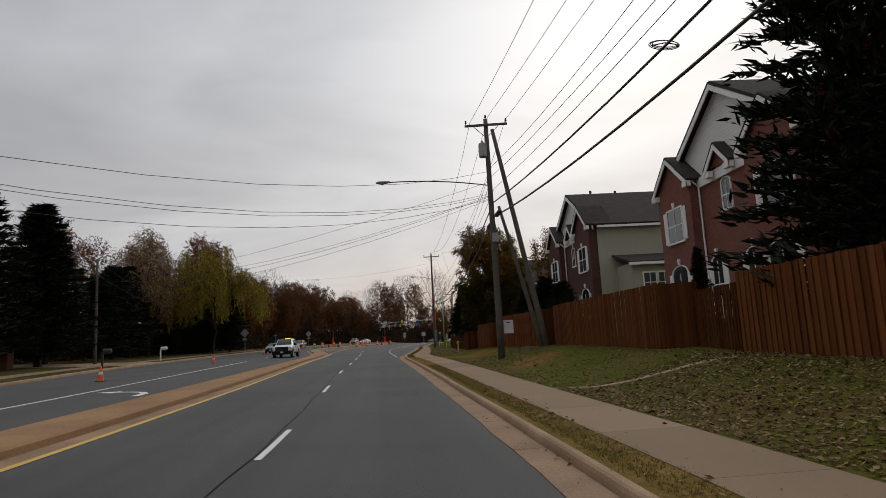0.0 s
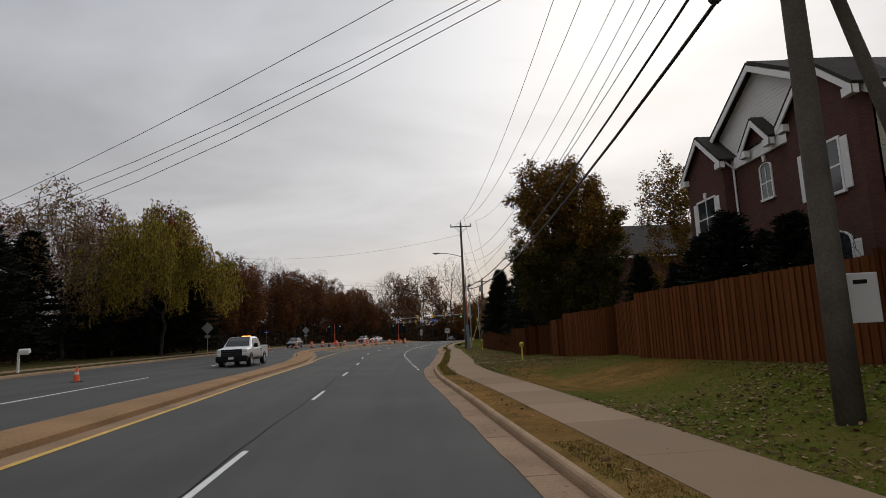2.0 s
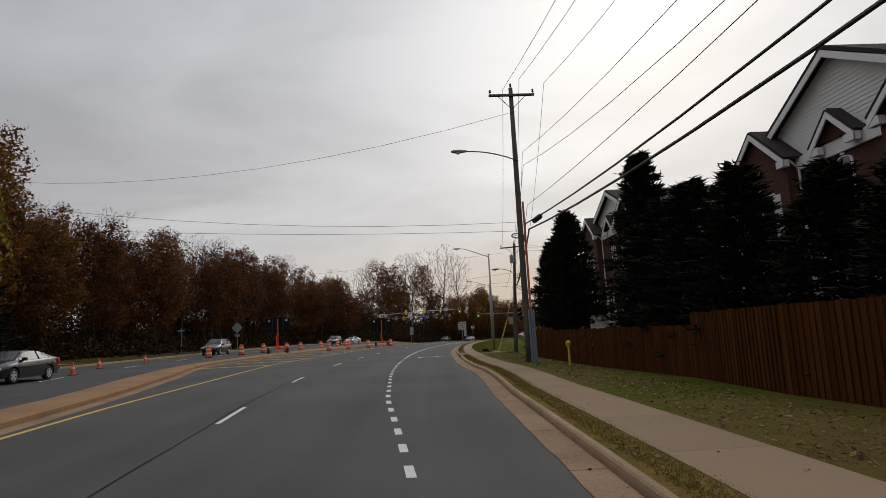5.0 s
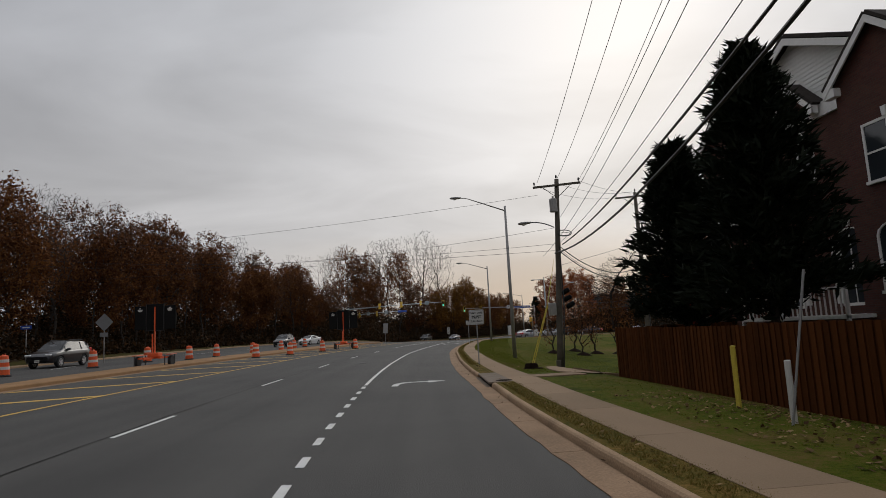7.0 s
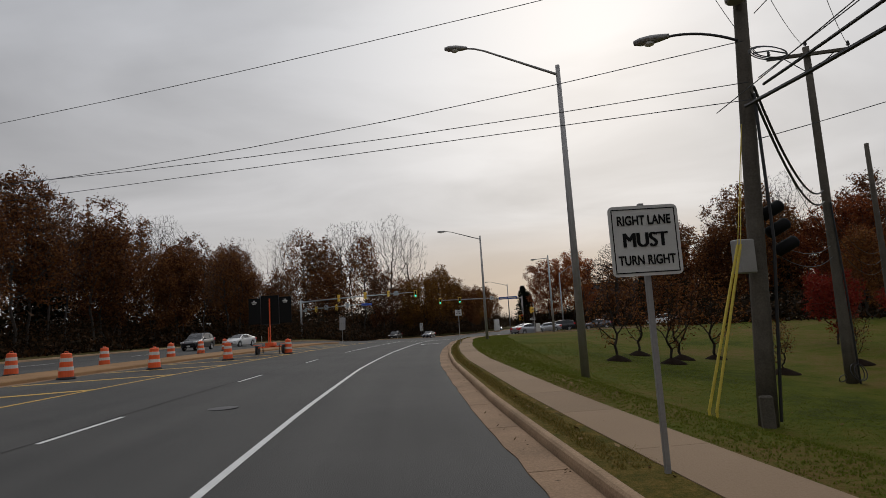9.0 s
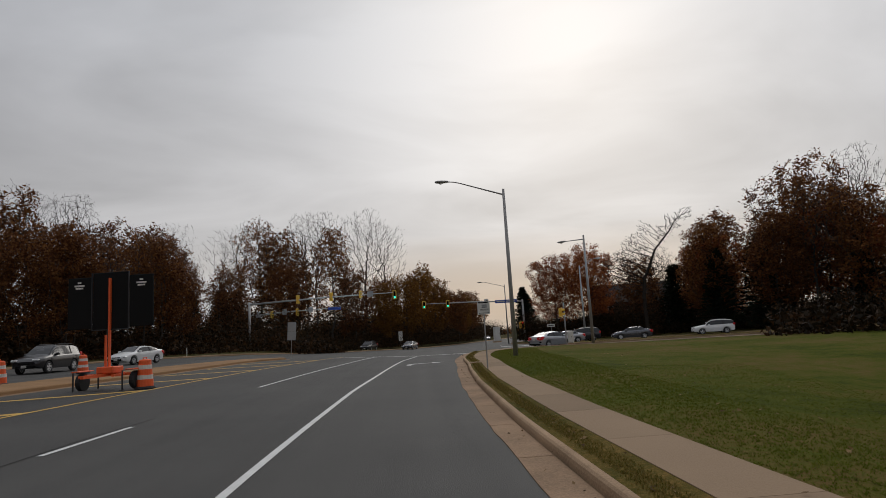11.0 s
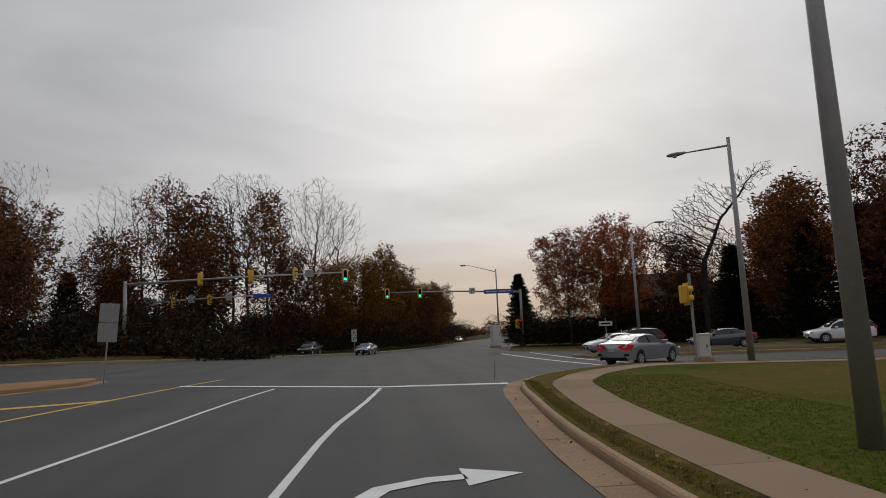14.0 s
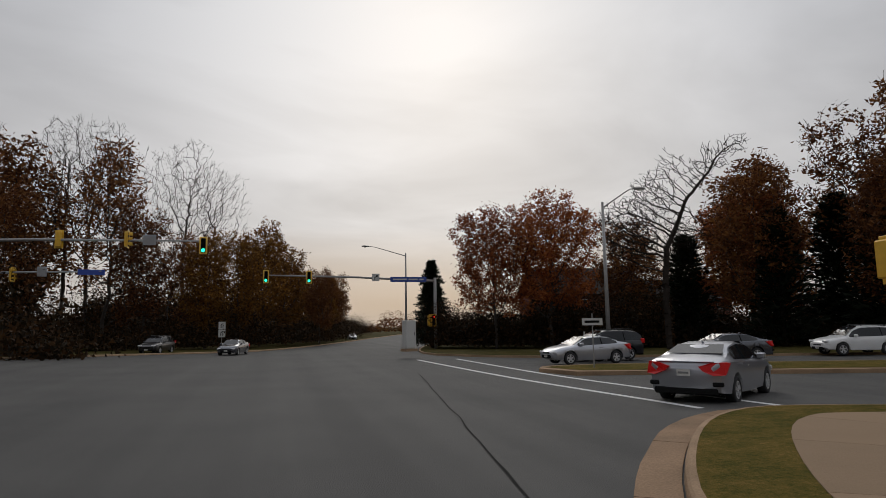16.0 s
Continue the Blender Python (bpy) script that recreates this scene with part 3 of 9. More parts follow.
tagged(part("lawn_corner", bm, M["rough"], smooth=True), "grass at the far corner of the junction under bare trees", "lawn", kind="structure")

# trampled verge between kerb and sidewalk
bm = bmesh.new()
strip(bm, offset(edge, 0.58), offset(edge, WALK_NEAR), 0.138, 0.155)
tagged(part("verge", bm, M["verge"], smooth=True), "narrow strip of thin brown grass behind the kerb", "verge", kind="structure")

# asphalt sheet
bm = bmesh.new()
bm.verts.layers.float_vector.new("lane")
road_left = lambda s: lerp_at(LEFT, s) - 0.3
ribbon(bm, steps(-80, 228, 4.0), road_left, lambda s: 0.0, 0.0, across=8, lane=True)
ribbon(bm, steps(-80, 172, 4.0), lambda s: 0.0, lambda s: lerp_at(EDGE[:25], s) + 0.1, 0.0, across=2, lane=True)
ribbon(bm, [172, 176] + steps(176, 228, 4.0)[1:], lambda s: 0.0, lambda s: lerp_at(EDGE[:25], s) + 0.1 if s <= 172 else 88.0, 0.0, across=40, lane=True)
ribbon(bm, steps(228, 340, 4.0), road_left, lambda s: 16.0 + (s - 228) * 0.4, 0.0, across=6, lane=True)
tagged(part("road", bm, M["asphalt"], smooth=True), "grey asphalt road of several lanes with worn wheel tracks", "road", kind="structure")

# gutter pan, kerb stones and sidewalk slabs along the near side
gutter = tagged(empty("gutter"), "tan concrete gutter pan along the road's edge, stained", "gutter", kind="structure")
kerb = tagged(empty("kerb"), "tan concrete kerb with rounded edge and joints", "kerb", kind="structure")
sidewalk = tagged(empty("sidewalk"), "weathered tan concrete sidewalk with joints between slabs", "sidewalk", kind="structure")
INLET = (109.0, 113.0)
e0, e1_ = offset(edge, -0.04), offset(edge, 0.438)
e0 = [p + Vector((0, 0.055 * noise.noise((p.x * 0.9, p.y * 0.9, 1)))) for p in e0]
wn, wf = offset(edge, WALK_NEAR), offset(edge, WALK_FAR)


def slab_piece(name, mat, parent, a, b, lo, hi, up, gap=0.012, thick=0.06):
    """One cast slab between two lines, with its own edges."""
    bm = bmesh.new()
    def at(line, i, w):
        p, q = line[i], line[min(i + 1, len(line) - 1)]
        return p + (q - p) * w
    top, low = [], []
    n = hi - lo
    for line in (a, b):
        for j in range(n + 1):
            i = lo + j
            p = line[i].copy()
            t = (line[min(i + 1, len(line) - 1)] - line[max(i - 1, 0)]).normalized()
            if j == 0:
                p += t * gap
            if j == n:
                p -= t * gap
            top.append(bm.verts.new(place(p.x, p.y, up)))
            low.append(bm.verts.new(place(p.x, p.y, up - thick)))
    m = n + 1
    for j in range(n):
        bm.faces.new((top[j], top[m + j], top[m + j + 1], top[j + 1]))
        bm.faces.new((low[j], top[j], top[j + 1], low[j + 1]))
        bm.faces.new((top[m + j], low[m + j], low[m + j + 1], top[m + j + 1]))
    bm.faces.new((low[0], low[m], top[m], top[0]))
    bm.faces.new((top[n], top[m + n], low[m + n], low[n]))
    return part(name, bm, mat, parent)


def near_side():
    i = 0
    while i < len(edge) - 1:
        s = edge[i].x
        far = edge[i].y > 30 or s < -25
        n = min(4 if not far else 24, len(edge) - 1 - i)
        slab_piece("gutter_slab", M["gutter"], gutter, e0, e1_, i, i + n, 0.012)
        cuts = [(i, i + n)]
        if s + n * 0.75 > INLET[0] and s < INLET[1]:
            cuts = [(k, k + 1) for k in range(i, i + n) if edge[k + 1].x < INLET[0] + 0.3 or edge[k].x > INLET[1] - 0.3]
        for lo, hi in cuts:
            bm = bmesh.new()
            kerb_run(bm, edge, lo, hi + 1, 0.455, 0.135, 0.14)
            part("kerb_stone", bm, M["concrete"], kerb)
        i += n
    i = 0
    while i < len(edge) - 1:
        far = edge[i].y > 30 or edge[i].x < -25
        n = min(4 if not far else 20, len(edge) - 1 - i)
        slab_piece("slab", M["walk"], sidewalk, wn, wf, i, i + n, 0.165, gap=0.005)
        i += n


# median island, yellow lines and hatching
YEL = [(-60, -5.4), (9, -5.35), (21, -5.4), (35, -5.65), (54, -6.25), (67, -6.8), (80, -8.0), (90, -8.9), (98, -9.7), (107, -10.3), (118, -10.25), (133, -10.1), (146, -9.8),
       (160, -9.3), (170, -8.85), (182, -7.5), (187, -6.9), (191, -6.3)]
MED_N = [(-60, -5.9), (9, -5.85), (35, -6.15), (54, -6.75), (67, -7.3), (80, -8.9), (92, -11.6), (104, -14.6), (112, -15.2), (125, -15.1), (154, -14.4), (172, -13.1), (182, -12.6), (189, -10.9), (191.5, -11.3)]
MED_F = [(-60, -7.0), (9, -7.2), (35, -7.4), (53, -7.7), (65, -8.3), (80, -10.2), (92, -13.2), (104, -15.7), (113, -16.4), (122, -17.0), (149, -17.4), (170, -16.6), (180, -15.6), (188, -13.6), (191.5, -11.9)]
bm = bmesh.new()
rows = []
for s in steps(-60, 191.5, 2.5):
    a, b = lerp_at(MED_F, s), lerp_at(MED_N, s)
    prof = [(a - 0.02, 0.0), (a, 0.12), (a + 0.06, 0.155), (a + 0.30, 0.16), ((a + b) / 2, 0.17), (b - 0.30, 0.16), (b - 0.06, 0.155), (b, 0.12), (b + 0.02, 0.0)]
    rows.append([bm.verts.new(place(s, d, z)) for d, z in prof])
for r, q in zip(rows, rows[1:]):
    for i in range(len(r) - 1):
        bm.faces.new((r[i], r[i + 1], q[i + 1], q[i]))
bm.faces.new(rows[-1])
bm.faces.new(rows[0][::-1])
tagged(part("median_island", bm, M["island"]), "raised tan concrete median between the carriageways", "median", kind="structure")
bm = bmesh.new()
ribbon(bm, steps(-60, 191.5, 3), lambda s: lerp_at(MED_N, s) + 0.02, lambda s: lerp_at(MED_N, s) + 0.45, 0.006)
ribbon(bm, steps(-60, 100, 3), lambda s: lerp_at(MED_F, s) - 0.4, lambda s: lerp_at(MED_F, s) - 0.02, 0.006)
tagged(part("median_gutter", bm, M["gutter"]), "stained concrete gutter beside the median", "gutter", kind="structure")

def line_mark(name, srange, table, width, mat, up=0.008):
    bm = bmesh.new()
    ribbon(bm, srange, lambda s: lerp_at(table, s) - width / 2, lambda s: lerp_at(table, s) + width / 2, up)
    return bm


marks = tagged(empty("road_markings"), "worn white and yellow lane lines, arrows and stop bar", "road marking", kind="structure")
part("yellow_line", line_mark("", steps(-60, 191, 2.5), YEL, 0.14, M["yellow"]), M["yellow"], marks)
for s in (103.5, 109.6, 115.2, 121.2, 127.2, 133.3, 139.5, 145.6, 151.7, 157.8, 163.9, 170, 176, 182):
    bm = bmesh.new()
    a, b = lerp_at(MED_N, s) + 0.5, lerp_at(YEL, s)
    rows = [[bm.verts.new(place(s - 0.8 * (b - a) * (1 - u) + k, a + (b - a) * u, 0.008)) for k in (0, 0.5)] for u in (0, 0.25, 0.5, 0.75, 1)]
    for r, q in zip(rows, rows[1:]):
        bm.faces.new((r[0], r[1], q[1], q[0]))
    part("hatch_bar", bm, M["yellow"], marks)
LANE = [(-60, -1.9), (10, -1.95), (21, -2.15), (32, -2.4), (46, -2.5), (55, -2.75), (68, -3.3), (80, -4.3), (92, -5.3), (99, -5.7), (112, -5.9), (126, -5.9), (145, -5.6), (158, -5.35), (168, -5.0), (177, -4.3), (181, -4.0), (187, -3.3)]
DOTS = [(57, 0.86), (62.6, 0.56), (71, 0.04), (84, -0.9), (97, -1.7), (111, -2.1), (120, -2.2), (131, -2.15), (142, -2.03), (150, -1.88), (158, -1.68), (162, -1.58), (166, -1.5), (169, -1.4), (172.5, -1.24), (175.7, -1.07), (180.3, -0.54), (186, 0.0)]
for s0 in (-26.5, -14.7, -2.7, 9.3, 20.8, 32.3, 43.4, 54.5, 65.6, 76.9, 88.2, 98.0, 101.4, 112.2, 123.4, 134.6, 145.6):
    if s0 == 98.0:
        continue
    part("lane_dash", line_mark("", steps(s0, s0 + 3.0, 1.5), LANE, 0.105, M["white"]), M["white"], marks)
part("lane_line", line_mark("", steps(157.8, 185.2, 2), LANE, 0.105, M["white"]), M["white"], marks)
part("turn_lane_line", line_mark("", steps(111.4, 184.6, 2), DOTS, 0.12, M["white"]), M["white"], marks)
for i in range(32):
    s0 = 57.95 + i * 1.685
    part("dotted_dash", line_mark("", [s0, s0 + 0.72], DOTS, 0.13, M["white"]), M["white"], marks)
bm = bmesh.new()
rows = [[bm.verts.new(place(183.7 + (3.9 - d) * 0.29 + k, d, 0.010)) for k in (0, 0.5)] for d in (3.9, 2, 0, -2, -4, -6, -7)]
for r, q in zip(rows, rows[1:]):
    bm.faces.new((r[0], r[1], q[1], q[0]))
part("stop_bar", bm, M["white"], marks)
for tab in ([(190.3, 9.6), (199, 8.8), (210, 8.5)], [(190.2, 11.4), (194, 10.9), (200, 10.5), (210, 10.6)]):
    part("crosswalk_line", line_mark("", steps(tab[0][0], tab[-1][0], 2), tab, 0.2, M["white"]), M["white"], marks)
OPP = [(-60, -9.9), (18, -10.6), (26, -10.9), (56, -12.3), (80, -14.8), (100, -19.2), (120, -22.4), (150, -24.6), (180, -23.5)]
part("opposite_line", line_mark("", steps(-60, 56, 3), OPP, 0.13, M["white"]), M["white"], marks)
for i in range(9):
    part("opposite_dash", line_mark("", steps(68 + i * 12, 71 + i * 12, 1.5), OPP, 0.13, M["white"]), M["white"], marks)


def arrow(s, d, turn, size=1.0):
    """A bent turn arrow painted on the road."""
    bm = bmesh.new()
    path = [(-1.5, -0.9), (-0.5, -0.85), (0.15, -0.55), (0.45, 0.0), (0.5, 0.45)]
    rows = []
    for i, (a, b) in enumerate(path):
        p, q = Vector(path[max(0, i - 1)]), Vector(path[min(len(path) - 1, i + 1)])
        t = (q - p).normalized()
        n = Vector((-t.y, t.x)) * 0.13
        rows.append([bm.verts.new(place(s + (a + k * n.x) * size, d + (b + k * n.y) * turn * size, 0.009)) for k in (-1, 1)])
    for r, q in zip(rows, rows[1:]):
        bm.faces.new((r[0], r[1], q[1], q[0]) if turn < 0 else (r[0], q[0], q[1], r[1]))
    bm.faces.new([bm.verts.new(place(s + a * size, d + b * turn * size, 0.009)) for a, b in ((0.95, 0.42), (0.5, 1.15), (0.05, 0.42))])
    for f in bm.faces:
        if f.normal.z < 0:
            f.normal_flip()
    return part("turn_arrow", bm, M["white"], marks)


arrow(112.0, -0.3, 1, 0.86)
arrow(171.4, 0.4, 1)
arrow(23.0, -9.2, -1)
# sealed joint wandering between the lanes
bm = bmesh.new()
rows = []
for i, s in enumerate(steps(-8, 150, 0.8)):
    d = lerp_at(LANE, s) - 0.12 + 0.07 * noise.noise((s * 0.35, 0, 0)) + 0.03 * noise.noise((s * 2.1, 3, 0))
    w = 0.018 + 0.016 * max(0, noise.noise((s * 0.5, 7, 0)))
    rows.append([bm.verts.new(place(s, d + k * w * 0.55, 0.010)) for k in (-1, 1)])
for r, q in zip(rows, rows[1:]):
    bm.faces.new((r[0], r[1], q[1], q[0]))
part("sealed_crack", bm, M["crack"], marks)
bm = bmesh.new()
rows = []
for i, s in enumerate(steps(185.5, 201, 0.6)):
    d = 3.75 + (s - 185.5) * 0.172 + 0.07 * noise.noise((s * 0.6, 5, 0))
    rows.append([bm.verts.new(place(s, d + k * (0.012 + 0.012 * max(0, noise.noise((s, 2, 0)))), 0.010)) for k in (-1, 1)])
for r, q in zip(rows, rows[1:]):
    bm.faces.new((r[0], r[1], q[1], q[0]))
part("sealed_crack", bm, M["crack"], marks)

# kerbs of the far sides
bm = bmesh.new()
kerb_run(bm, [p for p in left][::-1], 0, len(left), 0.0)
tagged(part("kerb_west", bm, M["concrete"]), "concrete kerb along the far carriageway", "kerb", kind="structure")
bm = bmesh.new()
kerb_run(bm, corner[::-1], 0, len(corner), -0.17)
tagged(part("kerb_corner", bm, M["concrete"]), "concrete kerb round the far corner", "kerb", kind="structure")
ISLE = [(200.2, 10.7), (198.3, 11.2), (197.9, 13.2), (196.2, 19), (192.5, 30), (175, 82), (179.5, 82), (196.5, 32), (200.2, 20.5), (201.8, 14), (201.4, 11.4), (200.2, 10.7)]
bm = bmesh.new()
ring = [bm.verts.new(place(s, d, 0.16)) for s, d in ISLE[:-1]]
low = [bm.verts.new(place(s, d, -0.02)) for s, d in ISLE[:-1]]
bm.faces.new(ring)
for i in range(len(ring)):
    j = (i + 1) % len(ring)
    bm.faces.new((low[i], low[j], ring[j], ring[i]))
tagged(part("crossroad_island", bm, M["concrete"]), "concrete-edged island dividing the side road", "traffic island", kind="structure")
bm = bmesh.new()
ring = [bm.verts.new(place(s + (0.35 if i < 6 else -0.35), d + (0.4 if d < 12 else 0.1), 0.175)) for i, (s, d) in enumerate(ISLE[:-1])]
bm.faces.new(ring)
for f in bm.faces:
    f.normal_update()
    if f.normal.z < 0:
        f.normal_flip()
tagged(part("island_grass", bm, M["verge"]), "short grass on the side road's island", "grass", kind="structure")
near_side()

# concrete pad across the verge
bm = bmesh.new()
rows = [[bm.verts.new(place(s, d, 0.166 if k else 0.05)) for k, s in ((0, 165.6), (1, 165.61), (1, 166.69), (0, 166.7))] for d in (2.6, 2.95, 3.3)]
for r, q in zip(rows, rows[1:]):
    for i in range(3):
        bm.faces.new((r[i], r[i + 1], q[i + 1], q[i]))
for f in bm.faces:
    f.normal_update()
    if f.normal.z < 0:
        f.normal_flip()
tagged(part("verge_pad", bm, M["walk"]), "small concrete pad crossing the verge to the kerb", "path", kind="structure")

# thin concrete strips let into the lawn
for s0, d0, d1 in ((16.5, 3.9, 8.4), (58.8, 3.8, 9.0)):
    bm = bmesh.new()
    rows = []
    for k in range(7):
        d = d0 + (d1 - d0) * k / 6
        rows.append([bm.verts.new(place(s0 + w - (0.33 if s0 < 20 else 0.05) * k, d, 0.165 + z)) for w, z in ((-0.15, -0.1), (-0.14, -0.012), (0.14, -0.012), (0.15, -0.1))])
    for r, q in zip(rows, rows[1:]):
        for i in range(3):
            bm.faces.new((r[i], q[i], q[i + 1], r[i + 1]))
    tagged(part("lawn_strip", bm, M["concrete"]), "thin concrete strip crossing the lawn to the fence", "path", kind="structure")

# ---- fence ----
def board_mesh(h, mat="fence"):
    bm = bmesh.new()
    box(bm, -0.07, 0.07, -0.011, 0.011, -0.12, h)
    bmesh.ops.translate(bm, verts=[v for v in bm.verts if v.co.z > h / 2 and abs(v.co.x) > 0.05], vec=(0, 0, -0.012))
    me = bpy.data.meshes.new("board")
    bm.to_mesh(me)
    bm.free()
    me.materials.append(M[mat])
    return me


BOARD = {(h, m): board_mesh(h, m) for h in (2.3, 2.2, 2.05) for m in ("fence", "fence_shaded")}
# fourth value: True plain boards, False boards with shade put into their colour
FENCES = [
    ([(9.4, -8.0), (8.95, 6.0), (8.8, 15.9)], 2.3, 0.66, True, "tall stained board fence beside a leaf-strewn lawn"),
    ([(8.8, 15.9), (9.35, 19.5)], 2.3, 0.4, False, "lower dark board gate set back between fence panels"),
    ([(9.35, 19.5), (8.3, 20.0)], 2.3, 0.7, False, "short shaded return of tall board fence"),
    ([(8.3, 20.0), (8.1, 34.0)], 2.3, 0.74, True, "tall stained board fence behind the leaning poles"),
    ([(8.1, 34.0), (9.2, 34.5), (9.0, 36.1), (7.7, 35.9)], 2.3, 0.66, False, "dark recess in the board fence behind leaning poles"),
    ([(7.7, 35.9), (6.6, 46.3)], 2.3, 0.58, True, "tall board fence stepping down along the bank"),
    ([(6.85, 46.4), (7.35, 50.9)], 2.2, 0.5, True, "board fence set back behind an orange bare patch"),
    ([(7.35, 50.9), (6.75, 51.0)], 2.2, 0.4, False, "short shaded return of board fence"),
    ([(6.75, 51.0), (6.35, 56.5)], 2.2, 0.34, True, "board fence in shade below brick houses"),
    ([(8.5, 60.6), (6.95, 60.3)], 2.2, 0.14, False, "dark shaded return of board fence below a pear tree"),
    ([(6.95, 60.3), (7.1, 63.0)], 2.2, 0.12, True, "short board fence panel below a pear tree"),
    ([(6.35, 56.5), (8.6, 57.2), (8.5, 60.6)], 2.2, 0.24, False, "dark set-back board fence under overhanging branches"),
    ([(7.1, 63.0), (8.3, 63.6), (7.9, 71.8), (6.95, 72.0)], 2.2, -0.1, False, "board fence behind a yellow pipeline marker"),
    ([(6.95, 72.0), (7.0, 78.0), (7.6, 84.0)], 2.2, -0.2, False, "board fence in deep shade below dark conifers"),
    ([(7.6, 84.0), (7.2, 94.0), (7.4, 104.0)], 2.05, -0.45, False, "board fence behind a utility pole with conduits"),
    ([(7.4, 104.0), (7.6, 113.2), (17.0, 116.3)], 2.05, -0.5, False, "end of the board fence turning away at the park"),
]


def fence_run(pts, h, z0, single, label):
    top = tagged(empty("fence", pose(pts[0][0], pts[0][1], z0)), label, "fence", group="garden fence")
    base = Vector((pts[0][0], pts[0][1], z0))
    posts = []
    mat = "fence" if single else "fence_shaded"
    for (x0, y0), (x1, y1) in zip(pts, pts[1:]):
        L = math.hypot(x1 - x0, y1 - y0)
        ang = math.atan2(y1 - y0, x1 - x0)
        side = Vector((-math.sin(ang), math.cos(ang), 0))
        n = max(1, int(L / 0.112))
        for i in range(n):
            u = (i + 0.5) / n
            off = side * (0.03 if i % 2 else -0.002)
            p = Vector((x0 + (x1 - x0) * u, y0 + (y1 - y0) * u, z0 + random.uniform(-0.015, 0.01))) + off - base
            m = Matrix.Translation(p) @ Euler((random.uniform(-0.006, 0.006), random.uniform(-0.006, 0.006), ang + random.uniform(-0.012, 0.012))).to_matrix().to_4x4()
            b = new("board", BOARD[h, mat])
            b.parent = top
            b.matrix_basis = m
        for z in (0.25, h / 2, h - 0.25):
            m = Matrix.Translation(Vector((x0, y0, z0 + z)) - side * 0.055 - base) @ Euler((0, 0, ang)).to_matrix().to_4x4()
            bm = bmesh.new()
            box(bm, 0, L, -0.02, 0.02, -0.045, 0.045, m=m)
            part("rail", bm, M[mat], top)
        for k in range(max(2, int(L / 2.4) + 1)):
            u = k / max(1, int(L / 2.4))
            posts.append((Vector((x0 + (x1 - x0) * u, y0 + (y1 - y0) * u, z0)) - side * 0.12 - base, ang))
    for p, ang in posts:
        bm = bmesh.new()
        box(bm, -0.05, 0.05, -0.05, 0.05, -0.4, h + 0.02, m=Matrix.Translation(p) @ Euler((0, 0, ang)).to_matrix().to_4x4())
        part("post", bm, M[mat], top)


# ---- houses ----
def brick_material(name, dark=1.0):
    m = bpy.data.materials.new(name)
    m.use_nodes = True
    nt = m.node_tree
    N, L = nt.nodes.new, nt.links.new
    b = nt.nodes["Principled BSDF"]
    b.inputs["Roughness"].default_value = 0.9
    geo, sep, comb = N("ShaderNodeTexCoord"), N("ShaderNodeSeparateXYZ"), N("ShaderNodeCombineXYZ")
    L(geo.outputs["Object"], sep.inputs[0])
    add = N("ShaderNodeMath"); add.operation = "ADD"
    L(sep.outputs["X"], add.inputs[0]); L(sep.outputs["Y"], add.inputs[1])
    L(add.outputs[0], comb.inputs[0]); L(sep.outputs["Z"], comb.inputs[1])
    br = N("ShaderNodeTexBrick")
    br.inputs["Scale"].default_value = 1.0
    br.inputs["Brick Width"].default_value, br.inputs["Row Height"].default_value, br.inputs["Mortar Size"].default_value = 0.215, 0.075, 0.009
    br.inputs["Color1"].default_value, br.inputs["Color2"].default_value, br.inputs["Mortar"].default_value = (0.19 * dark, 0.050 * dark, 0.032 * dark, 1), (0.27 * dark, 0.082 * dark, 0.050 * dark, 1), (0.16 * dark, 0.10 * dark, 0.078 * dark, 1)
    L(comb.outputs[0], br.inputs["Vector"])
    no = N("ShaderNodeTexNoise"); no.inputs["Scale"].default_value = 0.8
    L(geo.outputs["Object"], no.inputs["Vector"])
    mx = N("ShaderNodeMix"); mx.data_type, mx.blend_type = "RGBA", "MULTIPLY"; mx.inputs["Factor"].default_value = 0.3
    L(br.outputs["Color"], mx.inputs[6]); L(no.outputs["Color"], mx.inputs[7])
    L(mx.outputs[2], b.inputs["Base Color"])
    bp = N("ShaderNodeBump"); bp.inputs["Strength"].default_value, bp.inputs["Distance"].default_value, bp.invert = 0.6, 0.01, True
    L(br.outputs["Fac"], bp.inputs["Height"]); L(bp.outputs[0], b.inputs["Normal"])
    return m


M["brickwall"] = brick_material("red_brick_wall")
# same red brick cut to 0.42, tree shade put into its colour
M["brick_shaded"] = brick_material("shade_darkened_brick_wall", 0.42)


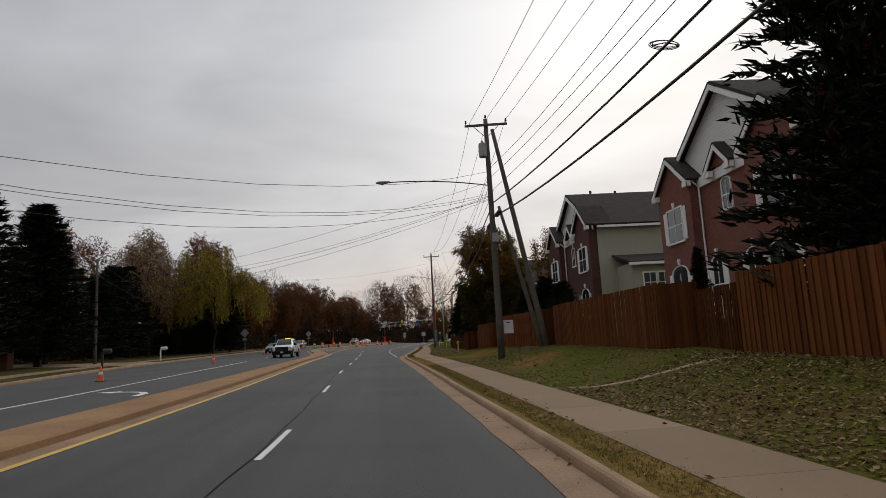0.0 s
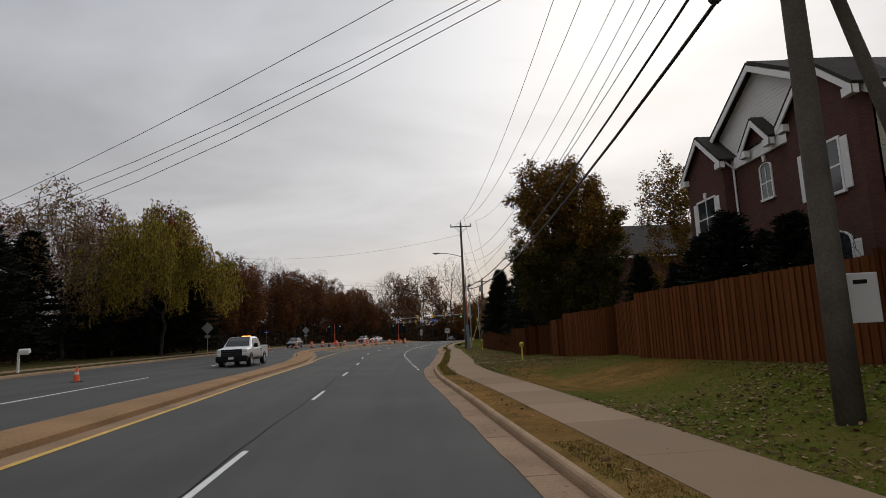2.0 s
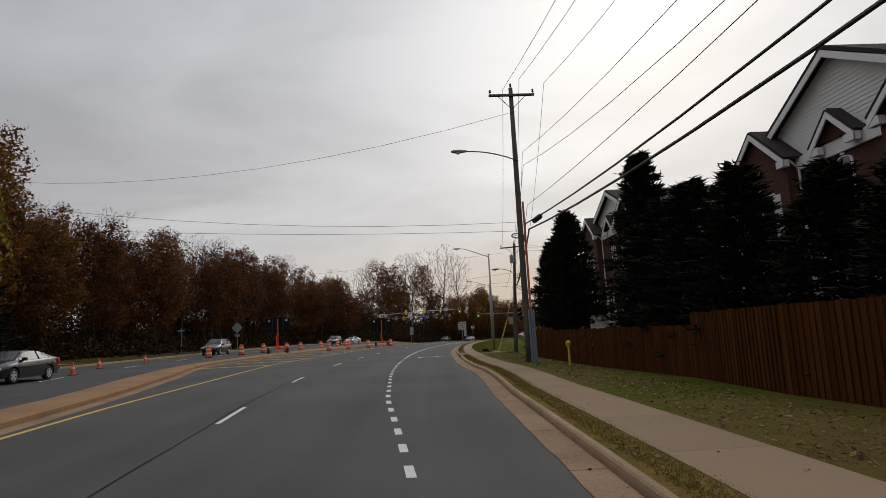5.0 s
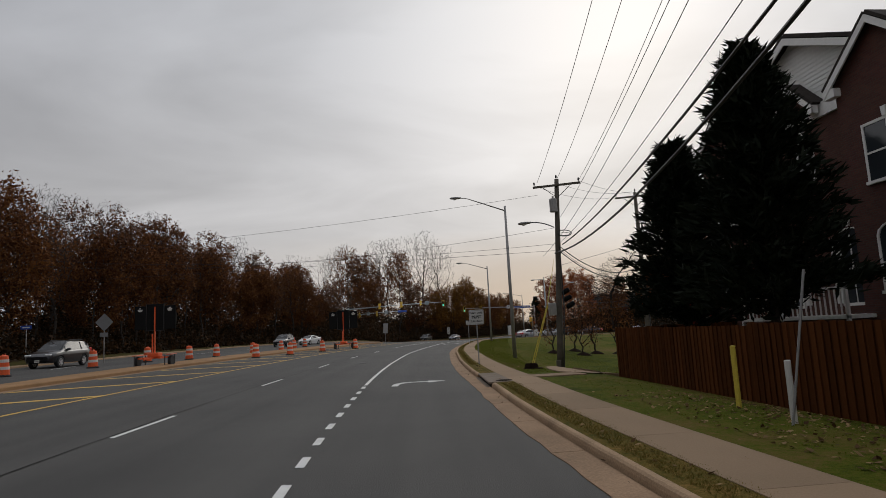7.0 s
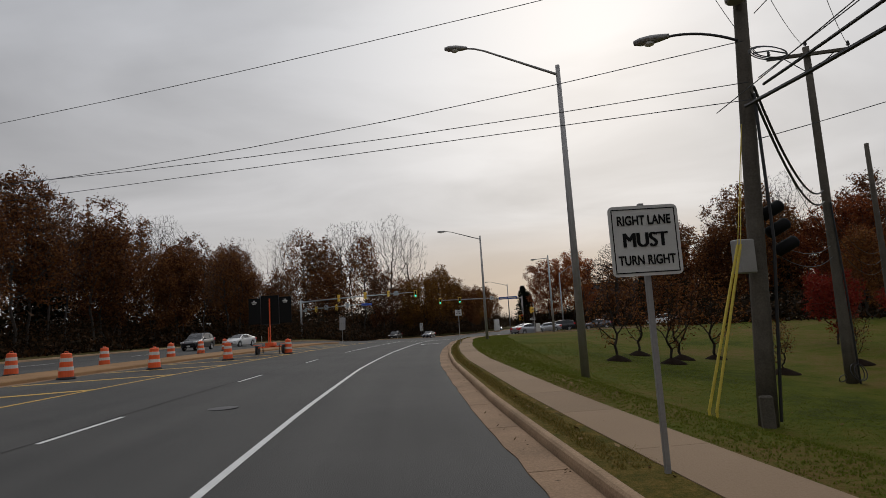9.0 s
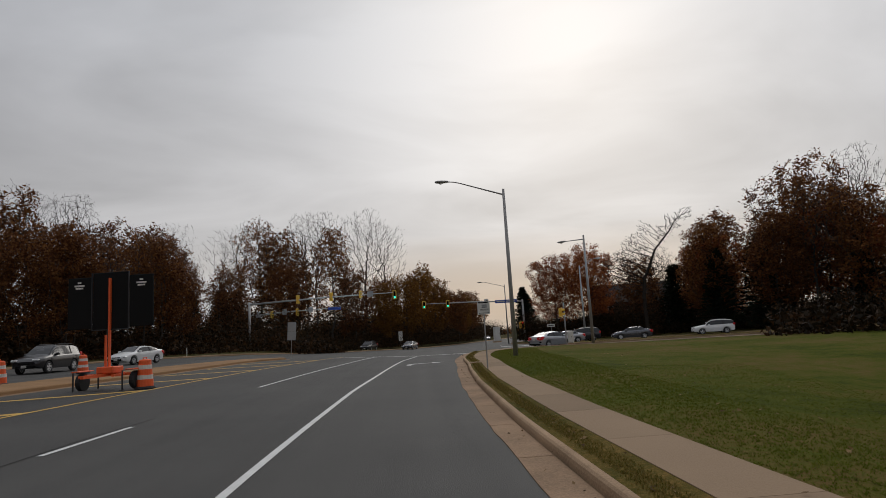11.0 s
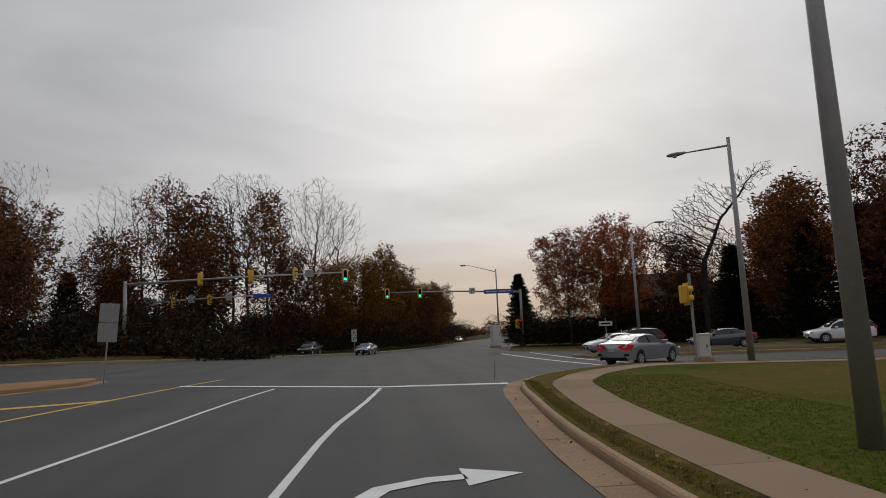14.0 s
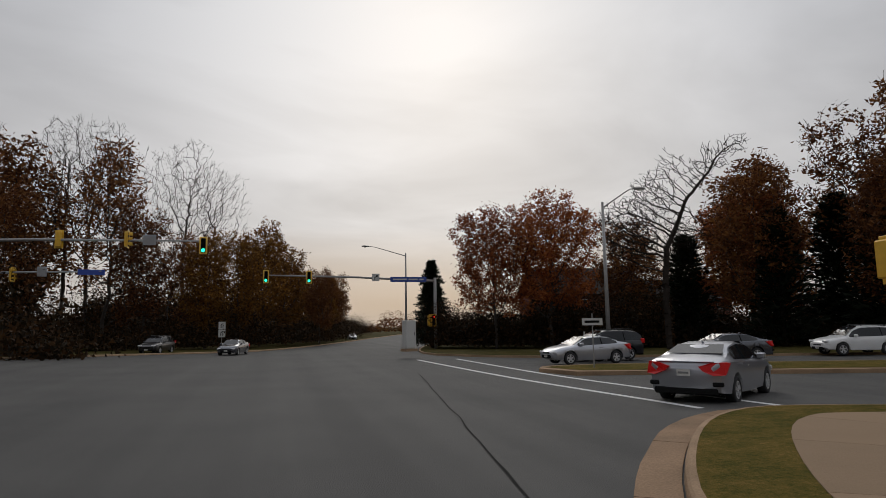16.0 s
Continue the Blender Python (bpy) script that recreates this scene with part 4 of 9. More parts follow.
def window(house, y, z, w, h, arched=False, shutters=True, name="window", x=0.0):
    """A sash window in the front wall, with frame, panes, keystone and shutters."""
    bm = bmesh.new()
    t = 0.09
    box(bm, x - 0.05, x + 0.03, y - w / 2 - t, y - w / 2, z, z + h)
    box(bm, x - 0.05, x + 0.03, y + w / 2, y + w / 2 + t, z, z + h)
    box(bm, x - 0.09, x + 0.03, y - w / 2 - t - 0.05, y + w / 2 + t + 0.05, z - 0.1, z)
    if arched:
        n = 8
        for k in range(n):
            a0, a1 = math.pi * k / n, math.pi * (k + 1) / n
            r0, r1, q = w / 2, w / 2 + t, 0.45
            vs = [bm.verts.new((xx, y + r * math.cos(a), z + h + r * math.sin(a) * q)) for xx in (x - 0.05, x + 0.03) for r, a in ((r0, a0), (r1, a0), (r1, a1), (r0, a1))]
            for f in ((0, 1, 2, 3), (7, 6, 5, 4), (0, 4, 5, 1), (1, 5, 6, 2), (2, 6, 7, 3), (3, 7, 4, 0)):
                bm.faces.new([vs[i] for i in f])
    else:
        box(bm, x - 0.05, x + 0.03, y - w / 2 - t, y + w / 2 + t, z + h, z + h + t)
    win = part(name, bm, M["trim"], house, "white-framed sash window")
    bm = bmesh.new()
    for k in (0, 1):
        box(bm, x - 0.02 - 0.015 * (k == 0), x + 0.02, y - w / 2, y + w / 2, z + h * (0.5 if k else 0.0), z + h * (1.0 if k else 0.5))
    if arched:
        vs = [bm.verts.new((x - 0.01, y + w / 2 * math.cos(math.pi * k / 8), z + h + w / 2 * 0.45 * math.sin(math.pi * k / 8))) for k in range(9)]
        bm.faces.new(vs)
    part("pane", bm, M["glass"], win)
    bm = bmesh.new()
    box(bm, x - 0.045, x - 0.02, y - 0.02, y + 0.02, z, z + h)
    box(bm, x - 0.05, x - 0.02, y - w / 2, y + w / 2, z + h * 0.5 - 0.03, z + h * 0.5 + 0.03)
    part("glazing_bar", bm, M["trim"], win)
    if shutters:
        for k in (-1, 1):
            bm = bmesh.new()
            yc = y + k * (w / 2 + t + 0.2)
            box(bm, x - 0.05, x, yc - 0.17, yc + 0.17, z, z + h, bevel=0.01)
            for i in range(int(h / 0.12)):
                box(bm, x - 0.062, x - 0.045, yc - 0.13, yc + 0.13, z + 0.05 + i * 0.12, z + 0.1 + i * 0.12)
            part("shutter", bm, M["trim"], win, "painted louvred shutter")
    bm = bmesh.new()
    zt = z + h + t + (w * 0.22 if arched else 0)
    vs = [bm.verts.new((xx, y + yy, zt + zz)) for xx in (x - 0.08, x) for yy, zz in ((-0.07, 0), (0.07, 0), (0.11, 0.3), (-0.11, 0.3))]
    for f in ((3, 2, 1, 0), (4, 5, 6, 7), (0, 1, 5, 4), (1, 2, 6, 5), (2, 3, 7, 6), (3, 0, 4, 7)):
        bm.faces.new([vs[i] for i in f])
    part("keystone", bm, M["trim"], win)
    return win


def lap_siding(bm, outline, x, lap=0.16, axis="x"):
    """Horizontal clapboards that fill an outline (z -> y0, y1), on a plane across an axis."""
    zs = sorted(outline)
    z, zmax = zs[0][0], zs[-1][0]
    def span(zz):
        for (a, p, q), (b, r, s) in zip(zs, zs[1:]):
            if a <= zz <= b:
                w = (zz - a) / (b - a) if b > a else 0
                return p + (r - p) * w, q + (s - q) * w
        return zs[-1][1:]
    while z < zmax - 0.02:
        z2 = min(z + lap, zmax)
        a, b = span(z)
        c, d = span(z2)
        co = [(-0.018, a, z), (-0.018, b, z), (0.0, d, z2), (0.0, c, z2)]
        vs = [bm.verts.new((x + o, y, zz) if axis == "x" else (y, x + o, zz)) for o, y, zz in co]
        bm.faces.new(vs)
        vs2 = [bm.verts.new((x + o, y, zz) if axis == "x" else (y, x + o, zz)) for o, y, zz in ((0.0, a, z), (0.0, b, z), (-0.018, b, z), (-0.018, a, z))]
        bm.faces.new(vs2)
        z = z2


def slab_between(bm, a, b, c, d, thick):
    """A thick plate on four corners."""
    n = (Vector(b) - Vector(a)).cross(Vector(d) - Vector(a)).normalized() * thick
    vs = [bm.verts.new(Vector(p)) for p in (a, b, c, d)] + [bm.verts.new(Vector(p) + n) for p in (a, b, c, d)]
    for f in ((3, 2, 1, 0), (4, 5, 6, 7), (0, 1, 5, 4), (1, 2, 6, 5), (2, 3, 7, 6), (3, 0, 4, 7)):
        bm.faces.new([vs[i] for i in f])


def pediment(house, y, half, zb, rise, depth, x, brick="brickwall"):
    """A small gable over a bay: brick face, white rake boards, little roof."""
    bm = bmesh.new()
    vs = [bm.verts.new((x - depth, yy, zz)) for yy, zz in ((y - half, zb), (y + half, zb), (y, zb + rise))]
    bm.faces.new(vs[::-1])
    bay = part("bay_gable", bm, M[brick], house)
    bm = bmesh.new()
    o = 0.25
    for k in (-1, 1):
        a, b = (x - depth - o, y, zb + rise + 0.12), (x + 1.2, y, zb + rise + 0.12)
        c, d = (x + 1.2, y + k * (half + o), zb - 0.12), (x - depth - o, y + k * (half + o), zb - 0.12)
        slab_between(bm, *((a, b, c, d) if k > 0 else (d, c, b, a)), 0.1)
    part("bay_roof", bm, M["shingle"], house)
    bm = bmesh.new()
    for k in (-1, 1):
        a, b = Vector((x - depth - o - 0.02, y, zb + rise + 0.08)), Vector((x - depth - o - 0.02, y + k * (half + o), zb - 0.16))
        p = [a, b, b + Vector((0, 0, -0.26)), a + Vector((0, 0, -0.26))]
        slab_between(bm, *(p if k < 0 else p[::-1]), 0.06)
    box(bm, x - depth - o, x - depth, y - half - o, y - half + 0.25, zb - 0.42, zb - 0.14)
    box(bm, x - depth - o, x - depth, y + half - 0.25, y + half + o, zb - 0.42, zb - 0.14)
    part("rake_board", bm, M["trim"], house)
    return bay


def brick_house(x, y, z, W=13.0, eave=8.0, rise=4.0, depth=13.0, turn=0.0, label="", side="siding_tan", brick="brickwall", hip=0.0, shutters=True):
    h = tagged(empty("house", pose(x, y, z, 0, 0, turn)), label, "house", group="row of brick houses")
    hw = W / 2
    bm = bmesh.new()
    box(bm, 0, depth, -hw, hw, -2.4, eave)
    part("wall", bm, M[brick], h, "red brick front wall")
    bay_w = W * 0.30
    for k in (-1, 1):
        bm = bmesh.new()
        yc = k * (hw - bay_w / 2)
        box(bm, -0.55, 0.3, yc - bay_w / 2, yc + bay_w / 2, -2.4, eave)
        part("bay", bm, M[brick], h)
        pediment(h, yc, bay_w / 2, eave, 1.5, 0.55, 0, brick)
        window(h, yc, 4.7, 1.75, 1.75, shutters=shutters, x=-0.56)
        window(h, yc, 1.3, 1.75, 1.7, arched=True, shutters=shutters, x=-0.56)
        bm = bmesh.new()
        tube(bm, [(-0.1, k * (hw - bay_w - 0.12), -0.3), (-0.1, k * (hw - bay_w - 0.12), eave - 0.5), (-0.45, k * (hw - bay_w - 0.12), eave - 0.15)], 0.05, 6)
        part("downpipe", bm, M["trim"], h)
    pediment(h, 0, 0.95, eave, 0.9, 0.2, 0, brick)
    window(h, 0, 5.6, 0.75, 1.3, shutters=False, x=0, arched=True)
    window(h, -1.6, 1.0, 0.95, 2.3, x=0, arched=True)
    window(h, 1.6, 1.0, 0.95, 2.3, x=0, arched=True)
    bm = bmesh.new()
    lap_siding(bm, [(eave, -hw, hw), (eave + rise, -0.05, 0.05)], 0.12)
    part("gable", bm, M["siding"], h, "pale vinyl siding gable")
    for k in (-1, 1):
        bm = bmesh.new()
        lap_siding(bm, [(-1.0, 0.05, depth), (eave, 0.05, depth)], k * (hw + 0.03) + (0.0 if k < 0 else 0.02), axis="y")
        part("side_wall", bm, M[side], h)
    bm = bmesh.new()
    o = 0.4
    for k in (-1, 1):
        a, b = (-o + 0.1, 0, eave + rise + 0.1), (depth + o - hip, 0, eave + rise + 0.1)
        c, d = (depth + o, k * (hw + o), eave - 0.2), (-o + 0.1, k * (hw + o), eave - 0.2)
        slab_between(bm, *((a, b, c, d) if k > 0 else (d, c, b, a)), 0.14)
    if hip:
        bm.faces.new([bm.verts.new(q) for q in ((depth + o, -hw - o, eave - 0.07), (depth + o, hw + o, eave - 0.07), (depth + o - hip, 0, eave + rise + 0.23))])
    part("roof", bm, M["shingle"], h, "dark shingle roof")
    bm = bmesh.new()
    for k in (-1, 1):
        a, b = Vector((-o + 0.07, 0, eave + rise + 0.06)), Vector((-o + 0.07, k * (hw + o), eave - 0.24))
        p = [a, b, b + Vector((0, 0, -0.28)), a + Vector((0, 0, -0.28))]
        slab_between(bm, *(p if k < 0 else p[::-1]), 0.05)
        box(bm, 0, depth + o, k * (hw + o) - 0.06, k * (hw + o) + 0.06, eave - 0.36, eave - 0.2)
    part("rake_trim", bm, M["trim"], h)
    bm = bmesh.new()
    box(bm, -0.12, 0.0, -hw + bay_w, hw - bay_w, eave - 0.55, eave - 0.05)
    part("frieze", bm, M["trim"], h)
    for px, py, tall in ((2.2, 1.1, 1.1), (4.2, 0.7, 0.7)):
        bm = bmesh.new()
        zr = eave + rise * (1 - py / hw)
        tube(bm, [(px, py, zr - 0.2), (px, py, zr + tall), (px, py, zr + tall + 0.01), (px, py, zr + tall + 0.22)], [0.06, 0.06, 0.11, 0.11], 8)
        part("roof_vent", bm, M["dark"], h)
    # small balcony with balusters
    bm = bmesh.new()
    box(bm, -1.5, -0.02, -2.9, 2.9, 0.5, 0.62)
    deck = part("balcony", bm, M["trim"], h, "white balcony rail")
    bm = bmesh.new()
    box(bm, -1.5, -1.42, -2.9, 2.9, 1.46, 1.54)
    for i in range(25):
        yy = -2.85 + i * 0.2375
        box(bm, -1.48, -1.44, yy - 0.02, yy + 0.02, 0.62, 1.46)
    part("baluster_rail", bm, M["trim"], deck)
    for yy in (-2.85, 2.85):
        bm = bmesh.new()
        box(bm, -1.5, -1.4, yy - 0.05, yy + 0.05, -1.2, 1.6)
        part("balcony_post", bm, M["trim"], deck)
    return h


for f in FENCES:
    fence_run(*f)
brick_house(15.2, 27.4, 1.3, W=13.0, eave=7.7, rise=3.9, label="tall red brick house with a pale siding gable behind the fence")
hb = brick_house(13.9, 49.7, 1.2, W=12.6, eave=8.0, rise=3.4, label="shade-darkened red brick house with cream siding flank and shingle roof", depth=13, brick="brick_shaded", hip=5.0)
brick_house(14.0, 84.2, 0.2, W=12.5, eave=7.8, rise=3.3, label="red brick house with white bay gable behind dark conifers", brick="brick_shaded", side="brick_shaded")
brick_house(28.5, 89.0, 0.0, W=13.0, eave=7.7, rise=3.9, label="shade-darkened brick house half hidden behind trees", brick="brick_shaded", side="brick_shaded")
brick_house(14.4, 110.4, 1.0, W=12.5, eave=8.2, rise=2.9, shutters=False, label="shade-darkened brick house with white gable behind conifers", brick="brick_shaded", side="siding")


def sunroom(parent):
    bm = bmesh.new()
    lap_siding(bm, [(-1.0, 1.3, 11.5), (4.7, 1.3, 11.5)], -9.4, axis="y")
    box(bm, 1.3, 11.5, -9.38, -6.3, -1.2, 4.7)
    part("sunroom", bm, M["siding_tan"], parent, "low cream siding extension")
    bm = bmesh.new()
    slab_between(bm, (1.0, -9.8, 4.65), (11.8, -9.8, 4.65), (11.8, -6.3, 5.5), (1.0, -6.3, 5.5), 0.12)
    part("sunroom_roof", bm, M["shingle"], parent)
    bm = bmesh.new()
    box(bm, 0.95, 11.85, -9.86, -9.78, 4.5, 4.68)
    part("gutter_board", bm, M["trim"], parent)
    for xa in (2.0, 3.0, 4.0, 7.0, 7.75):
        w = 0.87 if xa < 5 else 0.62
        bm = bmesh.new()
        box(bm, xa - 0.07, xa + w, -9.5, -9.41, 2.6, 4.05)
        win = part("sunroom_window", bm, M["trim"], parent)
        bm = bmesh.new()
        for a in (0, 1):
            for c in (0, 1):
                box(bm, xa + a * (w / 2 - 0.02), xa + (a + 1) * (w / 2 - 0.02) - 0.05, -9.52, -9.49, 2.68 + c * 0.66, 3.29 + c * 0.66)
        part("pane", bm, M["glass"], win)


sunroom(hb)


def rear_wing(parent):
    """The next unit of the row, set back, with its own lower roof."""
    bm = bmesh.new()
    lap_siding(bm, [(-1.0, 13.0, 20.0), (7.9, 13.0, 20.0)], -4.6, axis="y")
    box(bm, 13.02, 20, -4.58, 6.0, -1.2, 7.9)
    part("rear_wing", bm, M["siding_tan"], parent, "cream siding wing set back")
    bm = bmesh.new()
    slab_between(bm, (12.0, -5.0, 7.8), (20.4, -5.0, 7.8), (20.4, 0.8, 10.9), (12.0, 0.8, 10.9), 0.13)
    slab_between(bm, (12.0, 0.8, 10.9), (20.4, 0.8, 10.9), (20.4, 6.5, 7.8), (12.0, 6.5, 7.8), 0.13)
    part("wing_roof", bm, M["shingle"], parent)
    bm = bmesh.new()
    box(bm, 13.0, 20.4, -5.06, -4.98, 7.62, 7.84)
    part("wing_gutter", bm, M["trim"], parent)
    bm = bmesh.new()
    box(bm, 13.6, 15.6, -4.7, -4.6, 4.6, 6.6)
    win = part("wing_window", bm, M["trim"], parent, "white-framed window")
    bm = bmesh.new()
    box(bm, 13.72, 14.56, -4.72, -4.69, 4.72, 6.48)
    box(bm, 14.64, 15.48, -4.72, -4.69, 4.72, 6.48)
    part("pane", bm, M["glass"], win)


rear_wing(hb)


def rear_row(x, y, z, turn, n, label):
    """Terrace with a steep dark roof and white dormers."""
    h = tagged(empty("townhouse_row", pose(x, y, z, 0, 0, turn)), label, "townhouse")
    bm = bmesh.new()
    box(bm, 0, 9, 0, n * 6.0, -1, 6.2)
    part("wall", bm, M["brickwall"], h)
    bm = bmesh.new()
    slab_between(bm, (-0.4, -0.3, 6.1), (4.5, -0.3, 9.6), (4.5, n * 6 + 0.3, 9.6), (-0.4, n * 6 + 0.3, 6.1), 0.15)
    slab_between(bm, (4.5, -0.3, 9.6), (9.4, -0.3, 6.1), (9.4, n * 6 + 0.3, 6.1), (4.5, n * 6 + 0.3, 9.6), 0.15)
    for yy in (0.02, n * 6 - 0.02):
        bm.faces.new([bm.verts.new(p) for p in ((0, yy, 6.1), (9, yy, 6.1), (4.5, yy, 9.5))])
    part("roof", bm, M["shingle"], h)
    for i in range(n):
        yc = 3 + i * 6
        bm = bmesh.new()
        box(bm, 0.6, 2.6, yc - 0.9, yc + 0.9, 6.2, 8.0)
        vs = [bm.verts.new((xx, yc + yy, zz)) for xx in (0.5, 2.6) for yy, zz in ((-1.05, 8.0), (1.05, 8.0), (0, 8.9))]
        for f in ((0, 2, 1), (3, 4, 5), (0, 3, 5, 2), (1, 2, 5, 4), (0, 1, 4, 3)):
            bm.faces.new([vs[k] for k in f])
        d = part("dormer", bm, M["siding"], h, "white dormer")
        bm = bmesh.new()
        box(bm, 0.55, 0.6, yc - 0.4, yc + 0.4, 6.7, 7.9)
        part("pane", bm, M["glass"], d)
        for zz in (0.6, 3.6):
            for k in (-1.3, 1.3):
                window(h, yc + k, zz, 0.9, 1.5, shutters=False)
    return h


rear_row(38, 88, 0.0, 0, 4, "brick terrace with white dormers seen beyond the gardens")
rear_row(38, 114, -0.5, 0, 3, "brick terrace with white dormers seen beyond the gardens")


def far_building(x, y, z, turn, L, eave, rise, label):
    h = tagged(empty("far_house", pose(x, y, z, 0, 0, turn)), label, "house")
    bm = bmesh.new()
    box(bm, 0, L, 0, 9, -1, eave)
    part("wall", bm, M["brickwall"], h)
    bm = bmesh.new()
    slab_between(bm, (-0.4, -0.5, eave - 0.1), (L + 0.4, -0.5, eave - 0.1), (L + 0.4, 4.5, eave + rise), (-0.4, 4.5, eave + rise), 0.15)
    slab_between(bm, (-0.4, 4.5, eave + rise), (L + 0.4, 4.5, eave + rise), (L + 0.4, 9.5, eave - 0.1), (-0.4, 9.5, eave - 0.1), 0.15)
    part("roof", bm, M["shingle"], h, "dark shingle roof")
    n = int(L / 3)
    for i in range(n):
        for zz in (0.8, 3.5):
            bm = bmesh.new()
            xc = (i + 0.5) * L / n
            box(bm, xc - 0.5, xc + 0.5, -0.05, 0.03, zz, zz + 1.5)
            w = part("window", bm, M["trim"], h)
            bm = bmesh.new()
            box(bm, xc - 0.42, xc + 0.42, -0.07, -0.04, zz + 0.08, zz + 1.42)
            part("pane", bm, M["glass"], w)


far_building(52, 243, -0.3, -12, 14, 5.6, 3.6, "dark brick house with shingle roof behind bare trees")
far_building(65, 237, -0.3, -12, 10, 4.6, 2.8, "lower dark brick house behind bare trees")

# ---- poles, cables, lamps ----
def utility_pole(x, y, z, top, r=0.16, lean=(0, 0), label="", arm=None, arm_w=2.4, arm_turn=0.0, transformer=False, name="utility_pole"):
    """A weathered wooden pole; arm: height of its crossarm."""
    p = tagged(empty(name, pose(x, y, z)), label, "utility pole", group="utility poles")
    h = top - z
    at = lambda u: Vector((lean[0] * u, lean[1] * u, h * u))
    bm = bmesh.new()
    tube(bm, [at(-0.03), at(0.15), at(0.5), at(0.8), at(1)], [r * 1.12, r * 1.05, r * 0.92, r * 0.8, r * 0.7], 12)
    part("shaft", bm, M["pole"], p, smooth=True)
    ends = []
    if arm:
        u = (arm - z) / h
        c = at(u)
        m = Matrix.Translation(c) @ Euler((0, 0, radians(arm_turn))).to_matrix().to_4x4()
        bm = bmesh.new()
        box(bm, -arm_w / 2, arm_w / 2, -0.06 - r, 0.06 - r, -0.06, 0.06, bevel=0.01, m=m)
        part("crossarm", bm, M["pole"], p)
        for k in (-1, 1):
            bm = bmesh.new()
            tube(bm, [m @ Vector((k * arm_w * 0.3, -r, -0.05)), m @ Vector((0, -r * 0.6, -0.75))], 0.018, 6)
            part("arm_brace", bm, M["dark"], p)
        for k in (-0.47, 0.0, 0.47):
            bm = bmesh.new()
            q = m @ Vector((k * arm_w, -r if k else 0, 0.06 if k else (h - c.z) * 1.0))
            lathe(bm, [(0.02, 0), (0.02, 0.08), (0.06, 0.09), (0.065, 0.14), (0.035, 0.16), (0.055, 0.18), (0.05, 0.23), (0.02, 0.26)], 8, at=q)
            part("insulator", bm, M["dark"], p)
            ends.append(p.matrix_basis @ (q + Vector((0, 0, 0.24))))
    if transformer:
        bm = bmesh.new()
        q = at(0.86) + Vector((-0.3, -0.25, -0.45))
        lathe(bm, [(0.2, 0), (0.23, 0.04), (0.23, 0.75), (0.2, 0.8), (0.06, 0.84), (0.06, 0.95)], 14, at=q)
        part("transformer", bm, M["steel"], p, "grey drum transformer")
    return p, ends


def cable(name, a, b, sag, r, parent=None, label=""):
    bm = bmesh.new()
    a, b = Vector(a), Vector(b)
    n = 14
    tube(bm, [a.lerp(b, i / n) - Vector((0, 0, sag * 4 * (i / n) * (1 - i / n))) for i in range(n + 1)], r, 5)
    ob = part(name, bm, M["wire"], parent)
    return tagged(ob, label, "cable", group="overhead cables") if parent is None else ob


P0, E0 = utility_pole(7.9, -16, 0.4, 13.5, label="weathered wooden utility pole with crossarm by the fence", arm=12.9)
P1, E1 = utility_pole(4.95, 33.4, 0.55, 13.75, 0.17, (-0.05, 0.0), label="weathered utility pole with street lamp beside a white notice", arm=13.35, arm_turn=-6, transformer=True)
P2, E2 = utility_pole(3.95, 94.0, 0.0, 14.35, 0.155, (0.05, 0.2), label="utility pole with orange and grey conduits beside the sidewalk", arm=13.9, arm_turn=0)
P3, E3 = utility_pole(8.6, 125.0, -0.88, 10.45, 0.185, (0.58, -0.2), label="utility pole with lamp arm, grey box and yellow guy guards", arm=10.05, arm_turn=-22, arm_w=2.8, transformer=True)
P4, E4 = utility_pole(17.5, 132.8, -1.5, 11.2, 0.17, (-0.1, -0.2), label="doubled utility pole standing on the park lawn", arm=10.85, arm_turn=-20, arm_w=2.9)
P5, _ = utility_pole(25.4, 138.8, -1.6, 9.2, 0.15, label="slim plain pole at the back of the park")
utility_pole(7.38, 33.0, 0.75, 13.1, 0.15, (-2.15, 0.3), label="old pole leaning against its neighbour near the fence", name="leaning_pole")
utility_pole(7.25, 33.5, 0.75, 8.75, 0.12, (-1.85, 0.3), label="shorter old pole leaning beside the utility pole", name="leaning_pole")
utility_pole(-26.6, 54.5, 0.8, 9.9, 0.13, label="wooden pole beyond the far carriageway among dark trees", arm=None)
utility_pole(-46.0, 70.5, 1.0, 12.0, 0.13, label="wooden pole beyond the far carriageway among dark trees", arm=None)
bm = bmesh.new()
tube(bm, [(17.8, 133.0, -1.6), (17.55, 132.85, 4.6)], [0.18, 0.13], 10)
tagged(part("pole_stub", bm, M["pole"]), "cut pole stub strapped to the doubled pole", "utility pole")
